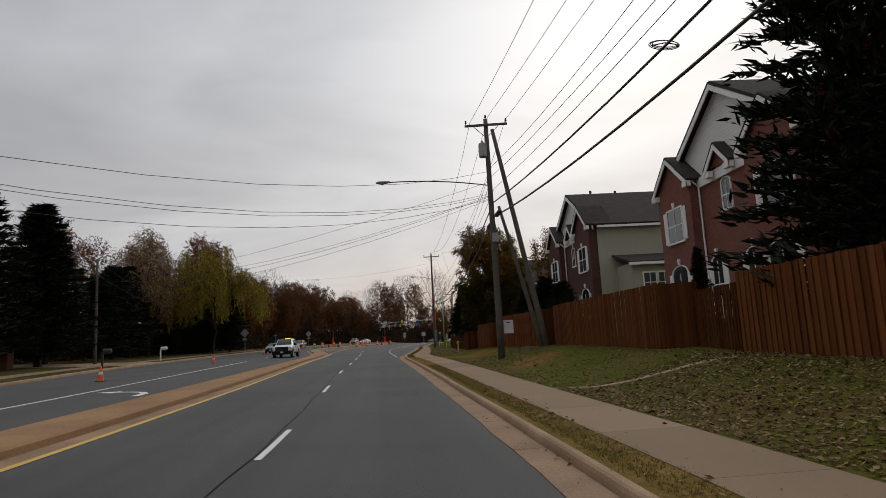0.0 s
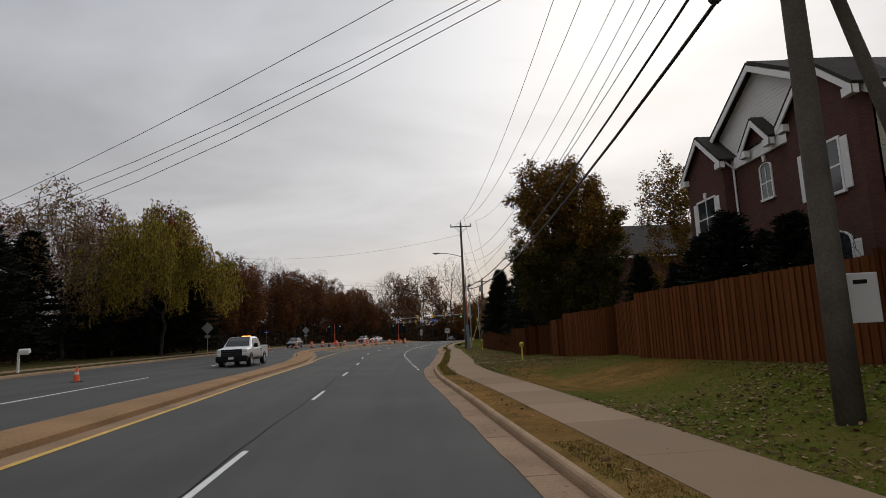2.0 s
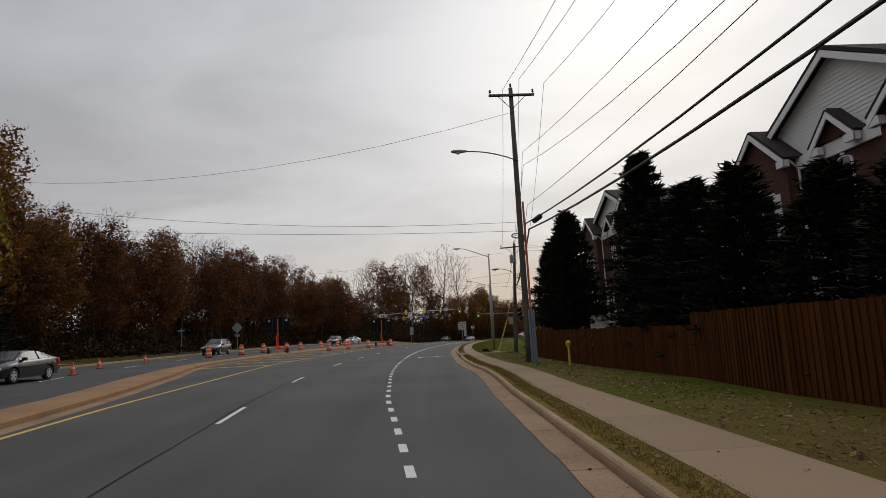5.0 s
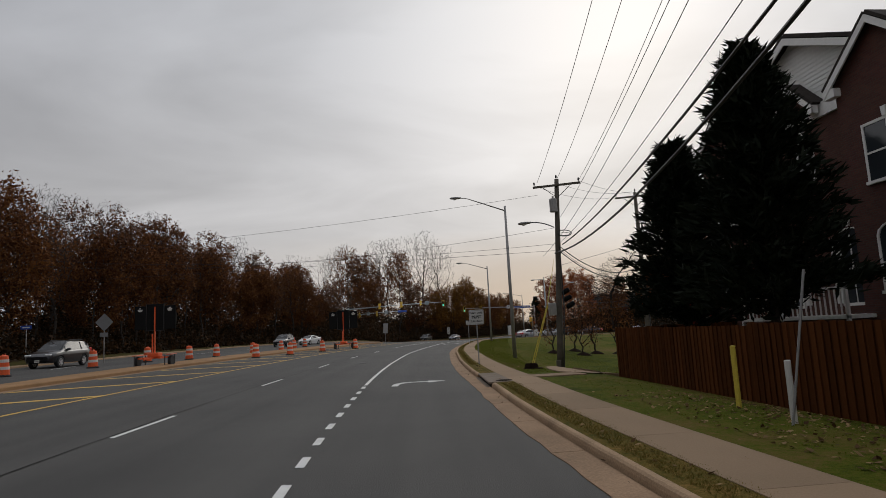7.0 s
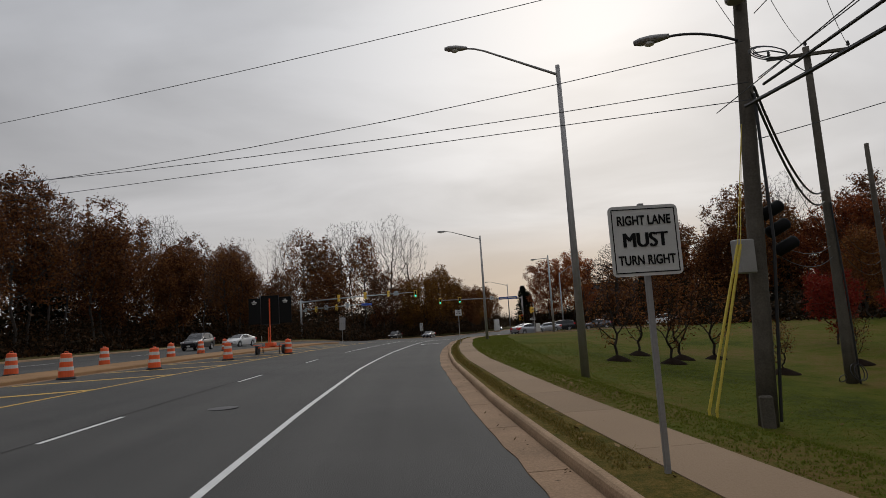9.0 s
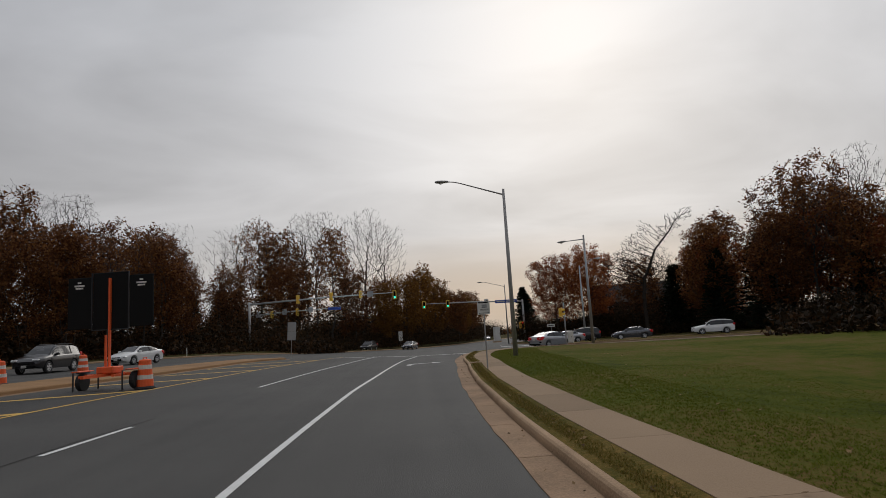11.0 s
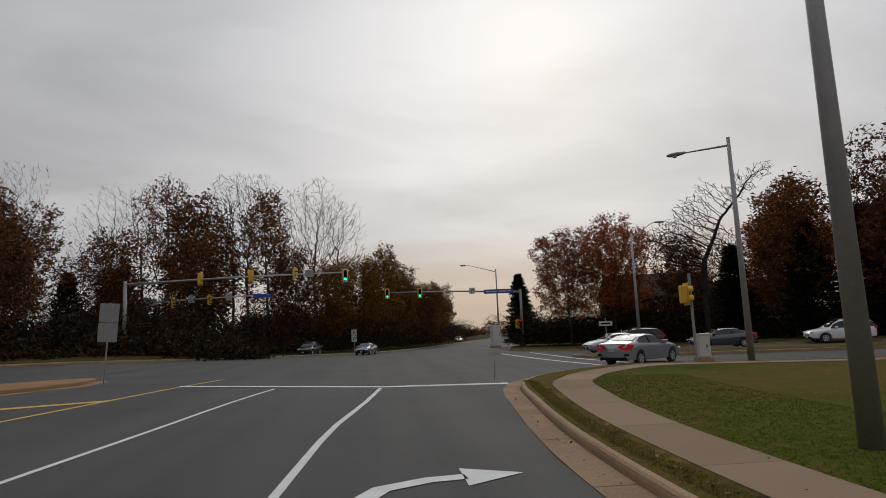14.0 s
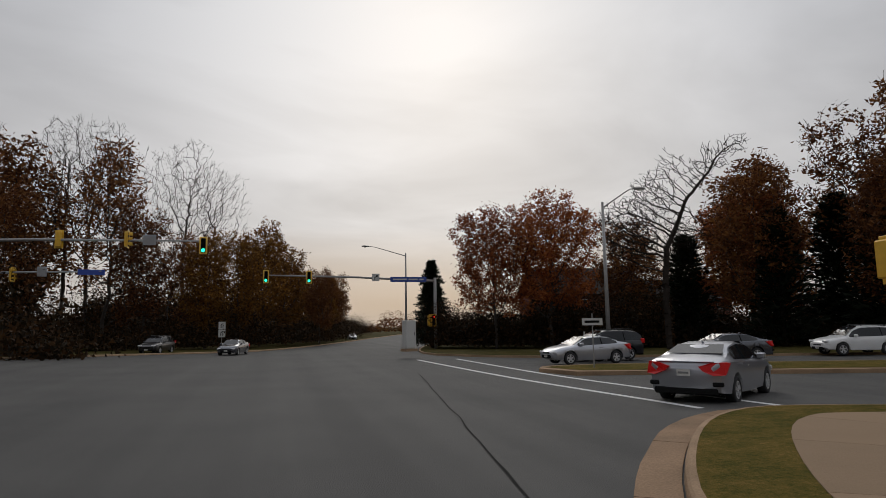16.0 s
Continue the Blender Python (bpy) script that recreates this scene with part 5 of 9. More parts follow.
# spans from pole to pole: offset and height at each pole, sag, thickness
SPAN = ((7.9, -16.0), (4.95, 33.4), (4.15, 94.0), (8.85, 124.5))
LINES = [
    ("power_line", "thin overhead power line between utility poles", 0.012, ((-1.3, 13.2, 0.8), (-0.95, 13.55, 2.0), (-0.6, 14.2, 0.7), (-0.95, 10.2, 0))),
    ("power_line", "thin overhead power line between utility poles", 0.012, ((0.7, 12.9, 0.7), (0.1, 13.9, 2.35), (0.3, 14.75, 0.9), (0.3, 10.45, 0))),
    ("power_line", "thin overhead power line between utility poles", 0.012, ((1.9, 12.2, 0.2), (1.1, 13.7, 2.4), (1.6, 14.5, 0.8), (1.6, 10.3, 0))),
    ("phone_line", "thin black telephone line along the poles", 0.011, ((-1.0, 10.6, 1.4), (0.15, 11.0, 2.2), (0.2, 10.8, 0.6), (0.3, 8.1, 0))),
    ("phone_line", "thin black telephone line along the poles", 0.011, ((-0.3, 9.5, 0.9), (0.1, 10.4, 2.6), (0.2, 10.1, 0.9), (-0.9, 5.8, 0))),
    ("phone_line", "thin black telephone line along the poles", 0.012, ((-0.5, 9.0, 0.8), (0.2, 9.7, 1.3), (0.25, 8.0, 0.5), (0.2, 6.6, 0))),
    ("trunk_cable", "thick black trunk cable along the poles", 0.034, ((-1.0, 8.25, 1.0), (0.1, 8.9, 1.5), (0.1, 7.05, 0.5), (0.3, 6.45, 0))),
    ("trunk_cable", "thick black trunk cable along the poles", 0.042, ((-0.1, 8.35, 1.2), (0.1, 8.1, 1.5), (0.25, 6.75, 0.9), (-0.2, 5.95, 0))),
]
for name, label, r, row in LINES:
    for (x0, y0), (x1, y1), (da, za, sag), (db, zb, _) in zip(SPAN, SPAN[1:], row, row[1:]):
        cable(name, (x0 + da, y0, za), (x1 + db, y1, zb), sag, r, label=label)
A1, A2, A3 = (4.95, 33.4), (4.15, 94.0), (8.8, 124.5)
for a, b, sag in (((*A1, 10.69), (-30, -9.35, 11.5), 4.5), ((*A1, 9.42), (-30, -4.9, 12.7), 4.7), ((*A1, 9.3), (-30, -2.0, 12.5), 4.5), ((*A1, 9.13), (-30, 1.8, 12.0), 4.5),
                  ((*A1, 10.1), (-46, 70.5, 9.0), 1.6), ((-26.6, 54.5, 9.7), (-34, 92, 9.2), 0.7), ((-26.6, 54.5, 8.6), (-34, 92, 8.2), 0.8), ((*A1, 9.3), (-46, 70.2, 11.7), 2.9), ((*A1, 9.25), (-46, 71, 11.4), 3.0), ((*A1, 9.1), (-46, 71, 11.0), 3.2),
                  ((*A2, 13.0), (-46, 111, 18.0), 3.2), ((*A2, 7.14), (-46, 100.8, 16.1), 2.1), ((*A2, 6.68), (-46, 100.3, 12.2), 1.0),
                  ((8.0, 125, 9.55), (-45, 151.7, 11.3), 0.85), ((*A3, 7.45), (-45, 151.3, 12.0), 2.15), ((*A3, 6.5), (-45, 152.7, 12.3), 1.4), ((*A3, 6.1), (-45, 154.3, 8.6), 0.1),
                  ((7.9, 125.0, 10.1), (15.8, 132.9, 10.9), 0.35), ((9.0, 124.6, 10.2), (17.1, 132.4, 11.2), 0.35), ((10.2, 124.1, 10.2), (18.4, 131.8, 11.0), 0.35),
                  ((17.1, 132.4, 5.0), (25.8, 139.2, 4.0), 0.8), ((17.1, 132.4, 4.5), (25.8, 139.2, 3.6), 0.9), ((17.1, 132.4, 4.0), (25.8, 139.2, 3.2), 0.9),
                  ((17.1, 132.4, 3.6), (10.5, 126.6, 3.2), 0.3), ((17.1, 132.4, 3.2), (10.5, 126.6, 2.9), 0.35), ((*A3, 5.2), (24, 121, 9.5), 0.3), ((*A3, 6.3), (17.1, 132.4, 4.0), 0.5)):
    cable("service_line", a, b, sag, 0.0095, label="thin overhead service cable crossing from a pole")
for k in range(2):
    cable("trunk_cable", (8.9, 124.5, 6.4 - k * 0.3), (17.0, 132.3, 5.6 - k * 0.4), 0.9, 0.03, label="thick black cable sagging to the doubled pole")


def coil(x, y, z, r, label):
    bm = bmesh.new()
    for k in range(3):
        n = 20
        pts = [Vector((x + (r + 0.03 * k) * math.cos(t * 2 * math.pi / n), y + 0.03 * k + 0.1 * math.sin(t * 2 * math.pi / n), z + (r * 0.42 + 0.02 * k) * math.sin(t * 2 * math.pi / n))) for t in range(n + 1)]
        tube(bm, pts, 0.013, 5, cap=False)
    tube(bm, [(x - r, y, z - 0.03), (x, y, z + 0.03), (x + r, y, z - 0.03)], 0.016, 5)
    tagged(part("cable_coil", bm, M["wire"]), label, "cable coil")


coil(6.55, 13.8, 8.42, 0.32, "spare loop of black cable hung on the trunk line")
coil(4.4, 97.2, 6.95, 0.3, "spare loop of black cable hung near a pole")
coil(9.25, 124.3, 7.1, 0.4, "tangled loops of black cable on the pole")
for x, y, z, L, ang in ((5.06, 35.4, 7.95, 0.9, 92), (5.06, 32.0, 8.0, 0.9, 92), (4.75, 62.0, 6.05, 0.35, 90), (4.45, 92.2, 6.95, 1.1, 92)):
    bm = bmesh.new()
    tube(bm, [(-L / 2 - 0.1, 0, 0), (-L / 2, 0, 0), (L / 2, 0, 0), (L / 2 + 0.1, 0, 0)], [0.05, 0.13, 0.13, 0.05], 10)
    ob = part("splice_case", bm, M["wire"], smooth=True)
    ob.matrix_basis = pose(x, y, z, 0, 0, ang)
    tagged(ob, "black splice case hung on the trunk cable", "splice case")
# three dark drums on the lamp pole, yellow guy guards, service box
for i, (x, z) in enumerate(((9.2, 3.7), (9.3, 3.3), (9.45, 2.9))):
    bm = bmesh.new()
    lathe(bm, [(0.07, -0.26), (0.14, -0.22), (0.14, 0.2), (0.08, 0.26)], 12)
    ob = part("cable_enclosure", bm, M["black"], smooth=True)
    ob.matrix_basis = pose(x, 124.85, z, 20, 60, 0)
    tagged(ob, "black cable enclosure fixed to the pole", "cable enclosure", group="pole enclosures")
bm = bmesh.new()
box(bm, -0.21, 0.21, -0.13, 0.13, -0.36, 0.36, bevel=0.02)
ob = part("service_box", bm, M["steel"])
ob.matrix_basis = pose(8.3, 124.7, 2.7, 0, 0, 10)
tagged(ob, "grey metal service box on the pole", "service box")
for dx in (0.0, 0.13):
    bm = bmesh.new()
    tube(bm, [(6.72 + dx * 0.6, 124.05 - dx, -0.45), (6.72 + dx * 0.6, 124.05 - dx, -0.3), (7.85 + dx * 0.3, 124.2 - dx * 0.3, 2.9)], 0.028, 6)
    tube(bm, [(7.85 + dx * 0.3, 124.2 - dx * 0.3, 2.9), (8.6, 124.65, 5.6)], 0.008, 5)
    tagged(part("guy_guard", bm, M["gasyellow"]), "yellow plastic guard on a guy wire", "guy guard", group="guy guards")
# cables down the park poles, and their loops on the grass
for a, b, c in (((8.78, 124.83, -0.8), (8.98, 124.6, 3.0), (9.0, 124.65, 6.3)), ((17.68, 132.6, -1.45), (17.6, 132.55, 2.0), (17.42, 132.5, 5.2))):
    bm = bmesh.new()
    tube(bm, [a, b, c], 0.034, 6)
    tagged(part("riser_cable", bm, M["wire"]), "black riser cable running up the pole", "cable", group="riser cables")
bm = bmesh.new()
box(bm, -0.13, 0.13, -0.09, 0.09, -0.1, 0.62, bevel=0.03)
ob = part("cable_guard", bm, M["pole"])
ob.matrix_basis = pose(8.45, 124.78, -0.85, 0, 0, -20)
tagged(ob, "grey-brown cable guard at the foot of the pole", "cable guard")
for k, (dx, dy, r) in enumerate(((0.35, -0.3, 0.3), (0.55, -0.1, 0.26), (-0.3, -0.3, 0.24))):
    bm = bmesh.new()
    tube(bm, [(17.05 + dx + r * math.cos(u * math.pi / 9), 132.6 + dy + 0.12 * math.sin(u * math.pi / 9 + k), -1.17 + r * (0.95 + math.sin(u * math.pi / 9)) * (1.0 if k < 2 else 0.5)) for u in range(19)], 0.018, 5, cap=False)
    tagged(part("cable_loop", bm, M["wire"]), "loose loop of black cable at the pole's foot", "cable loop", group="cable loops")
# conduits on the second pole
bm = bmesh.new()
tube(bm, [(4.17, 93.84, 0.1), (4.17, 93.9, 2.6), (4.19, 94.02, 6.5), (4.19, 94.08, 8.2)], 0.055, 8)
tagged(part("conduit", bm, M["conduit_o"]), "orange conduit strapped up the pole", "conduit")
for dx in (0.0, 0.11, 0.22):
    bm = bmesh.new()
    tube(bm, [(4.05 + dx, 93.77, 0.0), (4.05 + dx, 93.8, 2.7)], 0.052, 8)
    tagged(part("conduit", bm, M["conduit_g"]), "grey conduit at the foot of the pole", "conduit", group="grey conduits")
bm = bmesh.new()
box(bm, -0.16, 0.16, -0.1, 0.1, -0.25, 0.25, bevel=0.02)
ob = part("meter_box", bm, M["steel"])
ob.matrix_basis = pose(5.0, 33.2, 6.9, 0, 0, 0)
tagged(ob, "small grey meter box on the pole", "meter box")
bm = bmesh.new()
box(bm, -0.26, 0.26, -0.012, 0.012, -0.36, 0.36, bevel=0.008)
ob = part("notice_board", bm, M["sign"])
ob.matrix_basis = pose(5.45, 33.55, 2.0, 0, 0, -4)
tagged(ob, "blank white notice sheet fixed beside the pole", "notice")
bm = bmesh.new()
box(bm, -0.1, 0.1, -0.002, 0.002, 0.2, 0.26)
part("print_bar", bm, M["black"], ob).matrix_basis = pose(0, -0.016, 0)


def lamp_head(bm_parent, at, ang):
    bm = bmesh.new()
    m = pose(at[0], at[1], at[2], 0, 0, ang)
    secs = [(0.05, 0.05, 0.05), (-0.1, 0.10, 0.07), (-0.35, 0.16, 0.09), (-0.6, 0.15, 0.08), (-0.75, 0.08, 0.04)]
    rows = []
    for x, w, h in secs:
        rows.append([bm.verts.new(m @ Vector((x, w * math.cos(t), 0.02 + h * math.sin(t) * (1 if math.sin(t) > 0 else 1.2)))) for t in (k * math.pi / 4 for k in range(8))])
    for r, q in zip(rows, rows[1:]):
        for k in range(8):
            bm.faces.new((r[k], q[k], q[(k + 1) % 8], r[(k + 1) % 8]))
    bm.faces.new(rows[0]); bm.faces.new(rows[-1][::-1])
    head = part("lamp_head", bm, M["steel"], bm_parent, "grey cobra-head luminaire", smooth=True)
    bm = bmesh.new()
    lathe(bm, [(0.05, -0.13), (0.11, -0.1), (0.12, -0.06)], 10)
    lens = part("lens", bm, M["reflect"], head)
    lens.matrix_basis = m @ Matrix.Translation((-0.4, 0, 0))
    return head


def street_lamp(s, d, top, reach, rise, label, turn=0.0, xy=None, base=None):
    if xy is None:
        m = stand(s, d, turn, 0.1)
    else:
        m = pose(xy[0], xy[1], base, 0, 0, turn)
    lamp = tagged(empty("street_lamp", m), label, "street lamp", group="street lamps")
    h = top - m.translation.z
    bm = bmesh.new()
    tube(bm, [(0, 0, -0.1), (0, 0, h * 0.5), (0, 0, h)], [0.145, 0.11, 0.075], 14)
    part("pole", bm, M["steel"], lamp, smooth=True)
    bm = bmesh.new()
    n = 10
    pts = [(-reach * u, 0, h - 0.35 + rise * (u * 1.12 if u < 0.8 else 0.896 + 0.104 * (1 - ((1 - u) / 0.2) ** 2))) for u in (k / n for k in range(n + 1))]
    tube(bm, pts, [0.05 - 0.02 * k / n for k in range(n + 1)], 8)
    part("arm", bm, M["steel"], lamp, smooth=True)
    lamp_head(lamp, pts[-1], 0)
    return lamp


street_lamp(133.4, 5.86, 10.5, 3.2, 1.1, "tall grey metal street lamp on the park lawn")
street_lamp(0, 0, 9.95, 3.3, 0.95, "tall grey metal street lamp beside the sidewalk", turn=heading(172.3), xy=(12.45, 169.93), base=0.05)
street_lamp(0, 0, 9.4, 1.85, 0.05, "grey metal street lamp at the corner of the lawn", turn=-52, xy=(24.15, 185.4), base=0.0)
street_lamp(0, 0, 9.6, 4.0, 1.0, "grey metal street lamp beyond the junction", turn=-12, xy=(33.1, 241.0), base=-1.2)
street_lamp(0, 0, 9.0, 2.0, 1.2, "grey metal street lamp beside the side road", turn=160, xy=(33.5, 208.5), base=-0.5)
# lamp arms on wooden poles
for x, y, z, reach, rise, ang in ((4.8, 33.4, 9.9, 5.55, 0.55, -7), (8.75, 124.6, 7.5, 1.45, 0.45, -31), (4.1, 93.9, 10.3, 2.7, 0.6, 0)):
    L = tagged(empty("pole_lamp", pose(x, y, z, 0, 0, ang)), "grey luminaire on a long arm fixed to a wooden pole", "street lamp", group="pole lamps")
    bm = bmesh.new()
    pts = [(-reach * u, 0, rise * (1 - (1 - u) ** 2)) for u in (k / 8 for k in range(9))]
    tube(bm, pts, 0.032, 8)
    part("arm", bm, M["dark"], L, smooth=True)
    lamp_head(L, pts[-1], 0)


# ---- signals ----
def signal_head(parent, m, lit=None, back=False, sections=3, shell="sigyellow"):
    bm = bmesh.new()
    h = 0.36 * sections
    box(bm, -0.18, 0.18, -0.12, 0.12, -h / 2, h / 2, bevel=0.03)
    head = part("signal_head", bm, M[shell], parent, "yellow signal housing")
    head.matrix_basis = m
    bm = bmesh.new()
    box(bm, -0.28, 0.28, -0.128, -0.108, -h / 2 - 0.1, h / 2 + 0.1, bevel=0.008)
    part("backplate", bm, M[shell], head)
    bm = bmesh.new()
    box(bm, -0.165, 0.165, -0.138, -0.12, -h / 2 + 0.012, h / 2 - 0.012)
    part("face_plate", bm, M["black"], head)
    for i in range(sections):
        z = h / 2 - 0.18 - i * 0.36
        bm = bmesh.new()
        lathe(bm, [(0.135, -0.145), (0.135, -0.13)], 16, at=(0, 0, z), axis="y")
        mat = {"green": (M["green"] if i == sections - 1 else M["black"]), "red": (M["red"] if i == 0 else M["black"])}.get(lit, M["black"])
        part("lens", bm, mat, head)
        bm = bmesh.new()
        pts = [(0.15 * math.cos(t), 0.15 * math.sin(t)) for t in (math.pi * (k / 8 * 1.3 - 0.15) for k in range(9))]
        for (a, b), (c, d) in zip(pts, pts[1:]):
            bm.faces.new([bm.verts.new(p) for p in ((a, -0.14, z + b), (c, -0.14, z + d), (c * 1.0, -0.38, z + d), (a, -0.38, z + b))])
        part("visor", bm, M[shell] if back else M["black"], head)
    return head


def mast(name, base, tip, top, label):
    """A signal mast with its arm; returns the thing and a function along the arm."""
    b, t = Vector(base), Vector(tip)
    m = tagged(empty(name, pose(*b)), label, "signal mast", group="signal masts")
    bm = bmesh.new()
    tube(bm, [(0, 0, -0.1), (0, 0, top - b.z)], [0.2, 0.15], 14)
    part("pole", bm, M["steel"], m, smooth=True)
    a0 = Vector((0, 0, top - b.z - 0.35))
    a1 = t - b
    bm = bmesh.new()
    tube(bm, [a0, a0.lerp(a1, 0.5) + Vector((0, 0, 0.12)), a1], [0.13, 0.1, 0.06], 10)
    part("mast_arm", bm, M["steel"], m, smooth=True)
    return m, lambda u: a0.lerp(a1, u) + Vector((0, 0, 0.12 * 4 * u * (1 - u)))


ml, on = mast("signal_mast", (-9.3, 230.2, 0.35), (11.9, 227.0, 8.15), 7.95, "grey steel signal mast with a long arm over the road")
signal_head(ml, Matrix.Translation(on(1.0)) @ pose(0, 0, -0.35, 0, 0, -12), "green")
for u, tall in ((0.33, 3), (0.56, 3), (0.76, 4)):
    signal_head(ml, Matrix.Translation(on(u)) @ pose(0, 0, 0.05, 0, 0, 165 if u != 0.76 else 80), back=True, sections=tall if tall == 3 else 3)
bm = bmesh.new()
box(bm, -0.45, 0.45, -0.02, 0.02, -0.38, 0.38, bevel=0.02)
part("sign_plate", bm, M["signback"], ml, "bare back of a sign").matrix_basis = Matrix.Translation(on(0.83)) @ pose(0, -0.12, 0, 0, 0, -15)
mr, on = mast("signal_mast", (35.3, 238.2, -1.05), (18.4, 240.7, 6.85), 6.7, "grey steel signal mast at the far corner")
for u in (1.0, 0.76):
    signal_head(mr, Matrix.Translation(on(u)) @ pose(0, -0.1, -0.15, 0, 0, -14), "green")
bm = bmesh.new()
box(bm, -0.38, 0.38, -0.015, 0.015, -0.38, 0.38, bevel=0.02)
sg = part("lane_sign", bm, M["sign"], mr, "white turn-arrow sign")
sg.matrix_basis = Matrix.Translation(on(0.37)) @ pose(0, -0.15, 0.05, 0, 0, -12)
bm = bmesh.new()
tube(bm, [(-0.1, -0.02, -0.25), (-0.1, -0.02, 0.0), (0.12, -0.02, 0.12)], 0.04, 4)
bm.faces.new([bm.verts.new(p) for p in ((0.22, -0.03, 0.2), (0.0, -0.03, 0.22), (0.16, -0.03, 0.0))])
part("arrow", bm, M["black"], sg)
bm = bmesh.new()
box(bm, -1.9, 1.9, -0.02, 0.02, -0.27, 0.27, bevel=0.02)
sn = part("street_name_sign", bm, M["blue"], mr, "blue street name sign with pale lettering bars")
sn.matrix_basis = Matrix.Translation(on(0.17)) @ pose(0, -0.17, 0.0, 0, 0, -10)
for x0, x1 in ((-1.65, -0.2), (0.0, 1.0), (1.15, 1.6)):
    bm = bmesh.new()
    box(bm, x0, x1, -0.028, -0.022, -0.07, 0.08)
    part("print_bar", bm, M["reflect"], sn)
signal_head(mr, pose(-0.35, -0.3, 3.3, 0, 0, -12), "red")
signal_head(mr, pose(-0.85, -0.2, 3.3, 0, 0, 80), None, back=True)
# farther signals seen beneath the long arm
mf, on = mast("signal_mast", (-12.0, 247.0, 0.9), (4.0, 244.0, 7.2), 7.0, "farther signal mast against the woods")
for u, a in ((0.28, 60), (0.55, 60)):
    signal_head(mf, Matrix.Translation(on(u)) @ pose(0, 0, -0.2, 0, 0, a), None, back=True)
for u in (0.14, 0.42, 0.7):
    bm = bmesh.new()
    box(bm, -0.38, 0.38, -0.02, 0.02, -0.45, 0.45, bevel=0.02)
    part("sign_plate", bm, M["signback"], mf).matrix_basis = Matrix.Translation(on(u)) @ pose(0, -0.15, 0, 0, 0, 0)
bm = bmesh.new()
box(bm, -1.1, 1.1, -0.02, 0.02, -0.25, 0.25, bevel=0.02)
part("street_name_sign", bm, M["blue"], mf, "blue street name sign").matrix_basis = Matrix.Translation(on(0.95)) @ pose(0, -0.15, -0.1, 0, 0, 0)
# pedestrian signal and white cabinet at the near corner
ped = tagged(empty("pedestrian_signal", pose(21.95, 185.9, 0.05)), "yellow pedestrian signal on a slim grey post", "pedestrian signal")
bm = bmesh.new()
tube(bm, [(0, 0, -0.1), (0, 0, 3.6)], 0.06, 10)
part("post", bm, M["steel"], ped)
signal_head(ped, pose(-0.35, 0, 2.75, 0, 0, 75), None, back=True, sections=2)


# ---- signs and small street things ----
def lettering(text, size, mat, parent, m, name="lettering", bold=0.0):
    cu = bpy.data.curves.new(name, "FONT")
    cu.body, cu.size, cu.align_x, cu.align_y, cu.extrude = text, size, "CENTER", "CENTER", 0.002
    cu.offset = bold
    tmp = new("tmp_text", cu)
    bpy.context.view_layer.update()
    me = bpy.data.meshes.new_from_object(tmp.evaluated_get(bpy.context.evaluated_depsgraph_get()))
    bpy.data.objects.remove(tmp)
    me.materials.clear()
    me.materials.append(mat)
    ob = new(name, me)
    ob.parent = parent
    ob.matrix_basis = m
    return ob


def rounded_plate(w, h, t=0.006, r=0.05):
    bm = bmesh.new()
    ring = []
    for cx, cz, a0 in ((w / 2 - r, h / 2 - r, 0), (-w / 2 + r, h / 2 - r, 90), (-w / 2 + r, -h / 2 + r, 180), (w / 2 - r, -h / 2 + r, 270)):
        for k in range(4):
            a = radians(a0 + k * 30)
            ring.append((cx + r * math.cos(a), cz + r * math.sin(a)))
    f = [bm.verts.new((x, -t / 2, z)) for x, z in ring]
    b = [bm.verts.new((x, t / 2, z)) for x, z in ring]
    bm.faces.new(f[::-1]); bm.faces.new(b)
    for i in range(len(f)):
        j = (i + 1) % len(f)
        bm.faces.new((f[i], f[j], b[j], b[i]))
    return bm


def sign_post(m, tall, label, category="road sign", square=True, name="road_sign"):
    t = tagged(empty(name, m), label, category)
    bm = bmesh.new()
    if square:
        box(bm, -0.026, 0.026, -0.026, 0.026, -0.2, tall, bevel=0.004)
        for i in range(int(tall / 0.08)):
            box(bm, -0.008, 0.008, -0.029, -0.025, 0.05 + i * 0.08, 0.07 + i * 0.08)
    else:
        tube(bm, [(0, 0, -0.2), (0, 0, tall)], 0.03, 8)
    part("post", bm, M["steel"], t)
    return t


rl = sign_post(stand(118.7, 2.4, -2, 0.14), 2.58, "white regulatory road sign with black lettering on a steel post")
pl = part("plate", rounded_plate(0.69, 0.69), M["sign"], rl)
pl.matrix_basis = pose(0, -0.04, 2.21, 0, 0, 0)
bm = bmesh.new()
for a in (-1, 1):
    box(bm, -0.315, 0.315, -0.006, -0.004, a * 0.31 - 0.005, a * 0.31 + 0.005)
    box(bm, a * 0.31 - 0.005, a * 0.31 + 0.005, -0.006, -0.004, -0.315, 0.315)
part("border", bm, M["black"], pl)
for txt, size, z in (("RIGHT LANE", 0.128, 0.195), ("MUST", 0.2, 0.0), ("TURN RIGHT", 0.128, -0.195)):
    for k in ((0,) if size < 0.15 else (-1, 1)):
        lettering(txt, size, M["black"], pl, pose(k * 0.007, -0.009 - 0.002 * k, z, 90, 0, 0) @ Matrix.Diagonal((0.74 if size < 0.15 else 0.88, 1, 1, 1)), bold=0.003 if size < 0.15 else 0.0)
bt = sign_post(stand(160.5, 2.95, -3, 0.14), 2.65, "white bus stop sign with dark print on a steel post", "bus stop sign")
pl = part("plate", rounded_plate(0.5, 0.5, r=0.04), M["sign"], bt)
pl.matrix_basis = pose(0, -0.04, 2.42, 0, 0, 0)
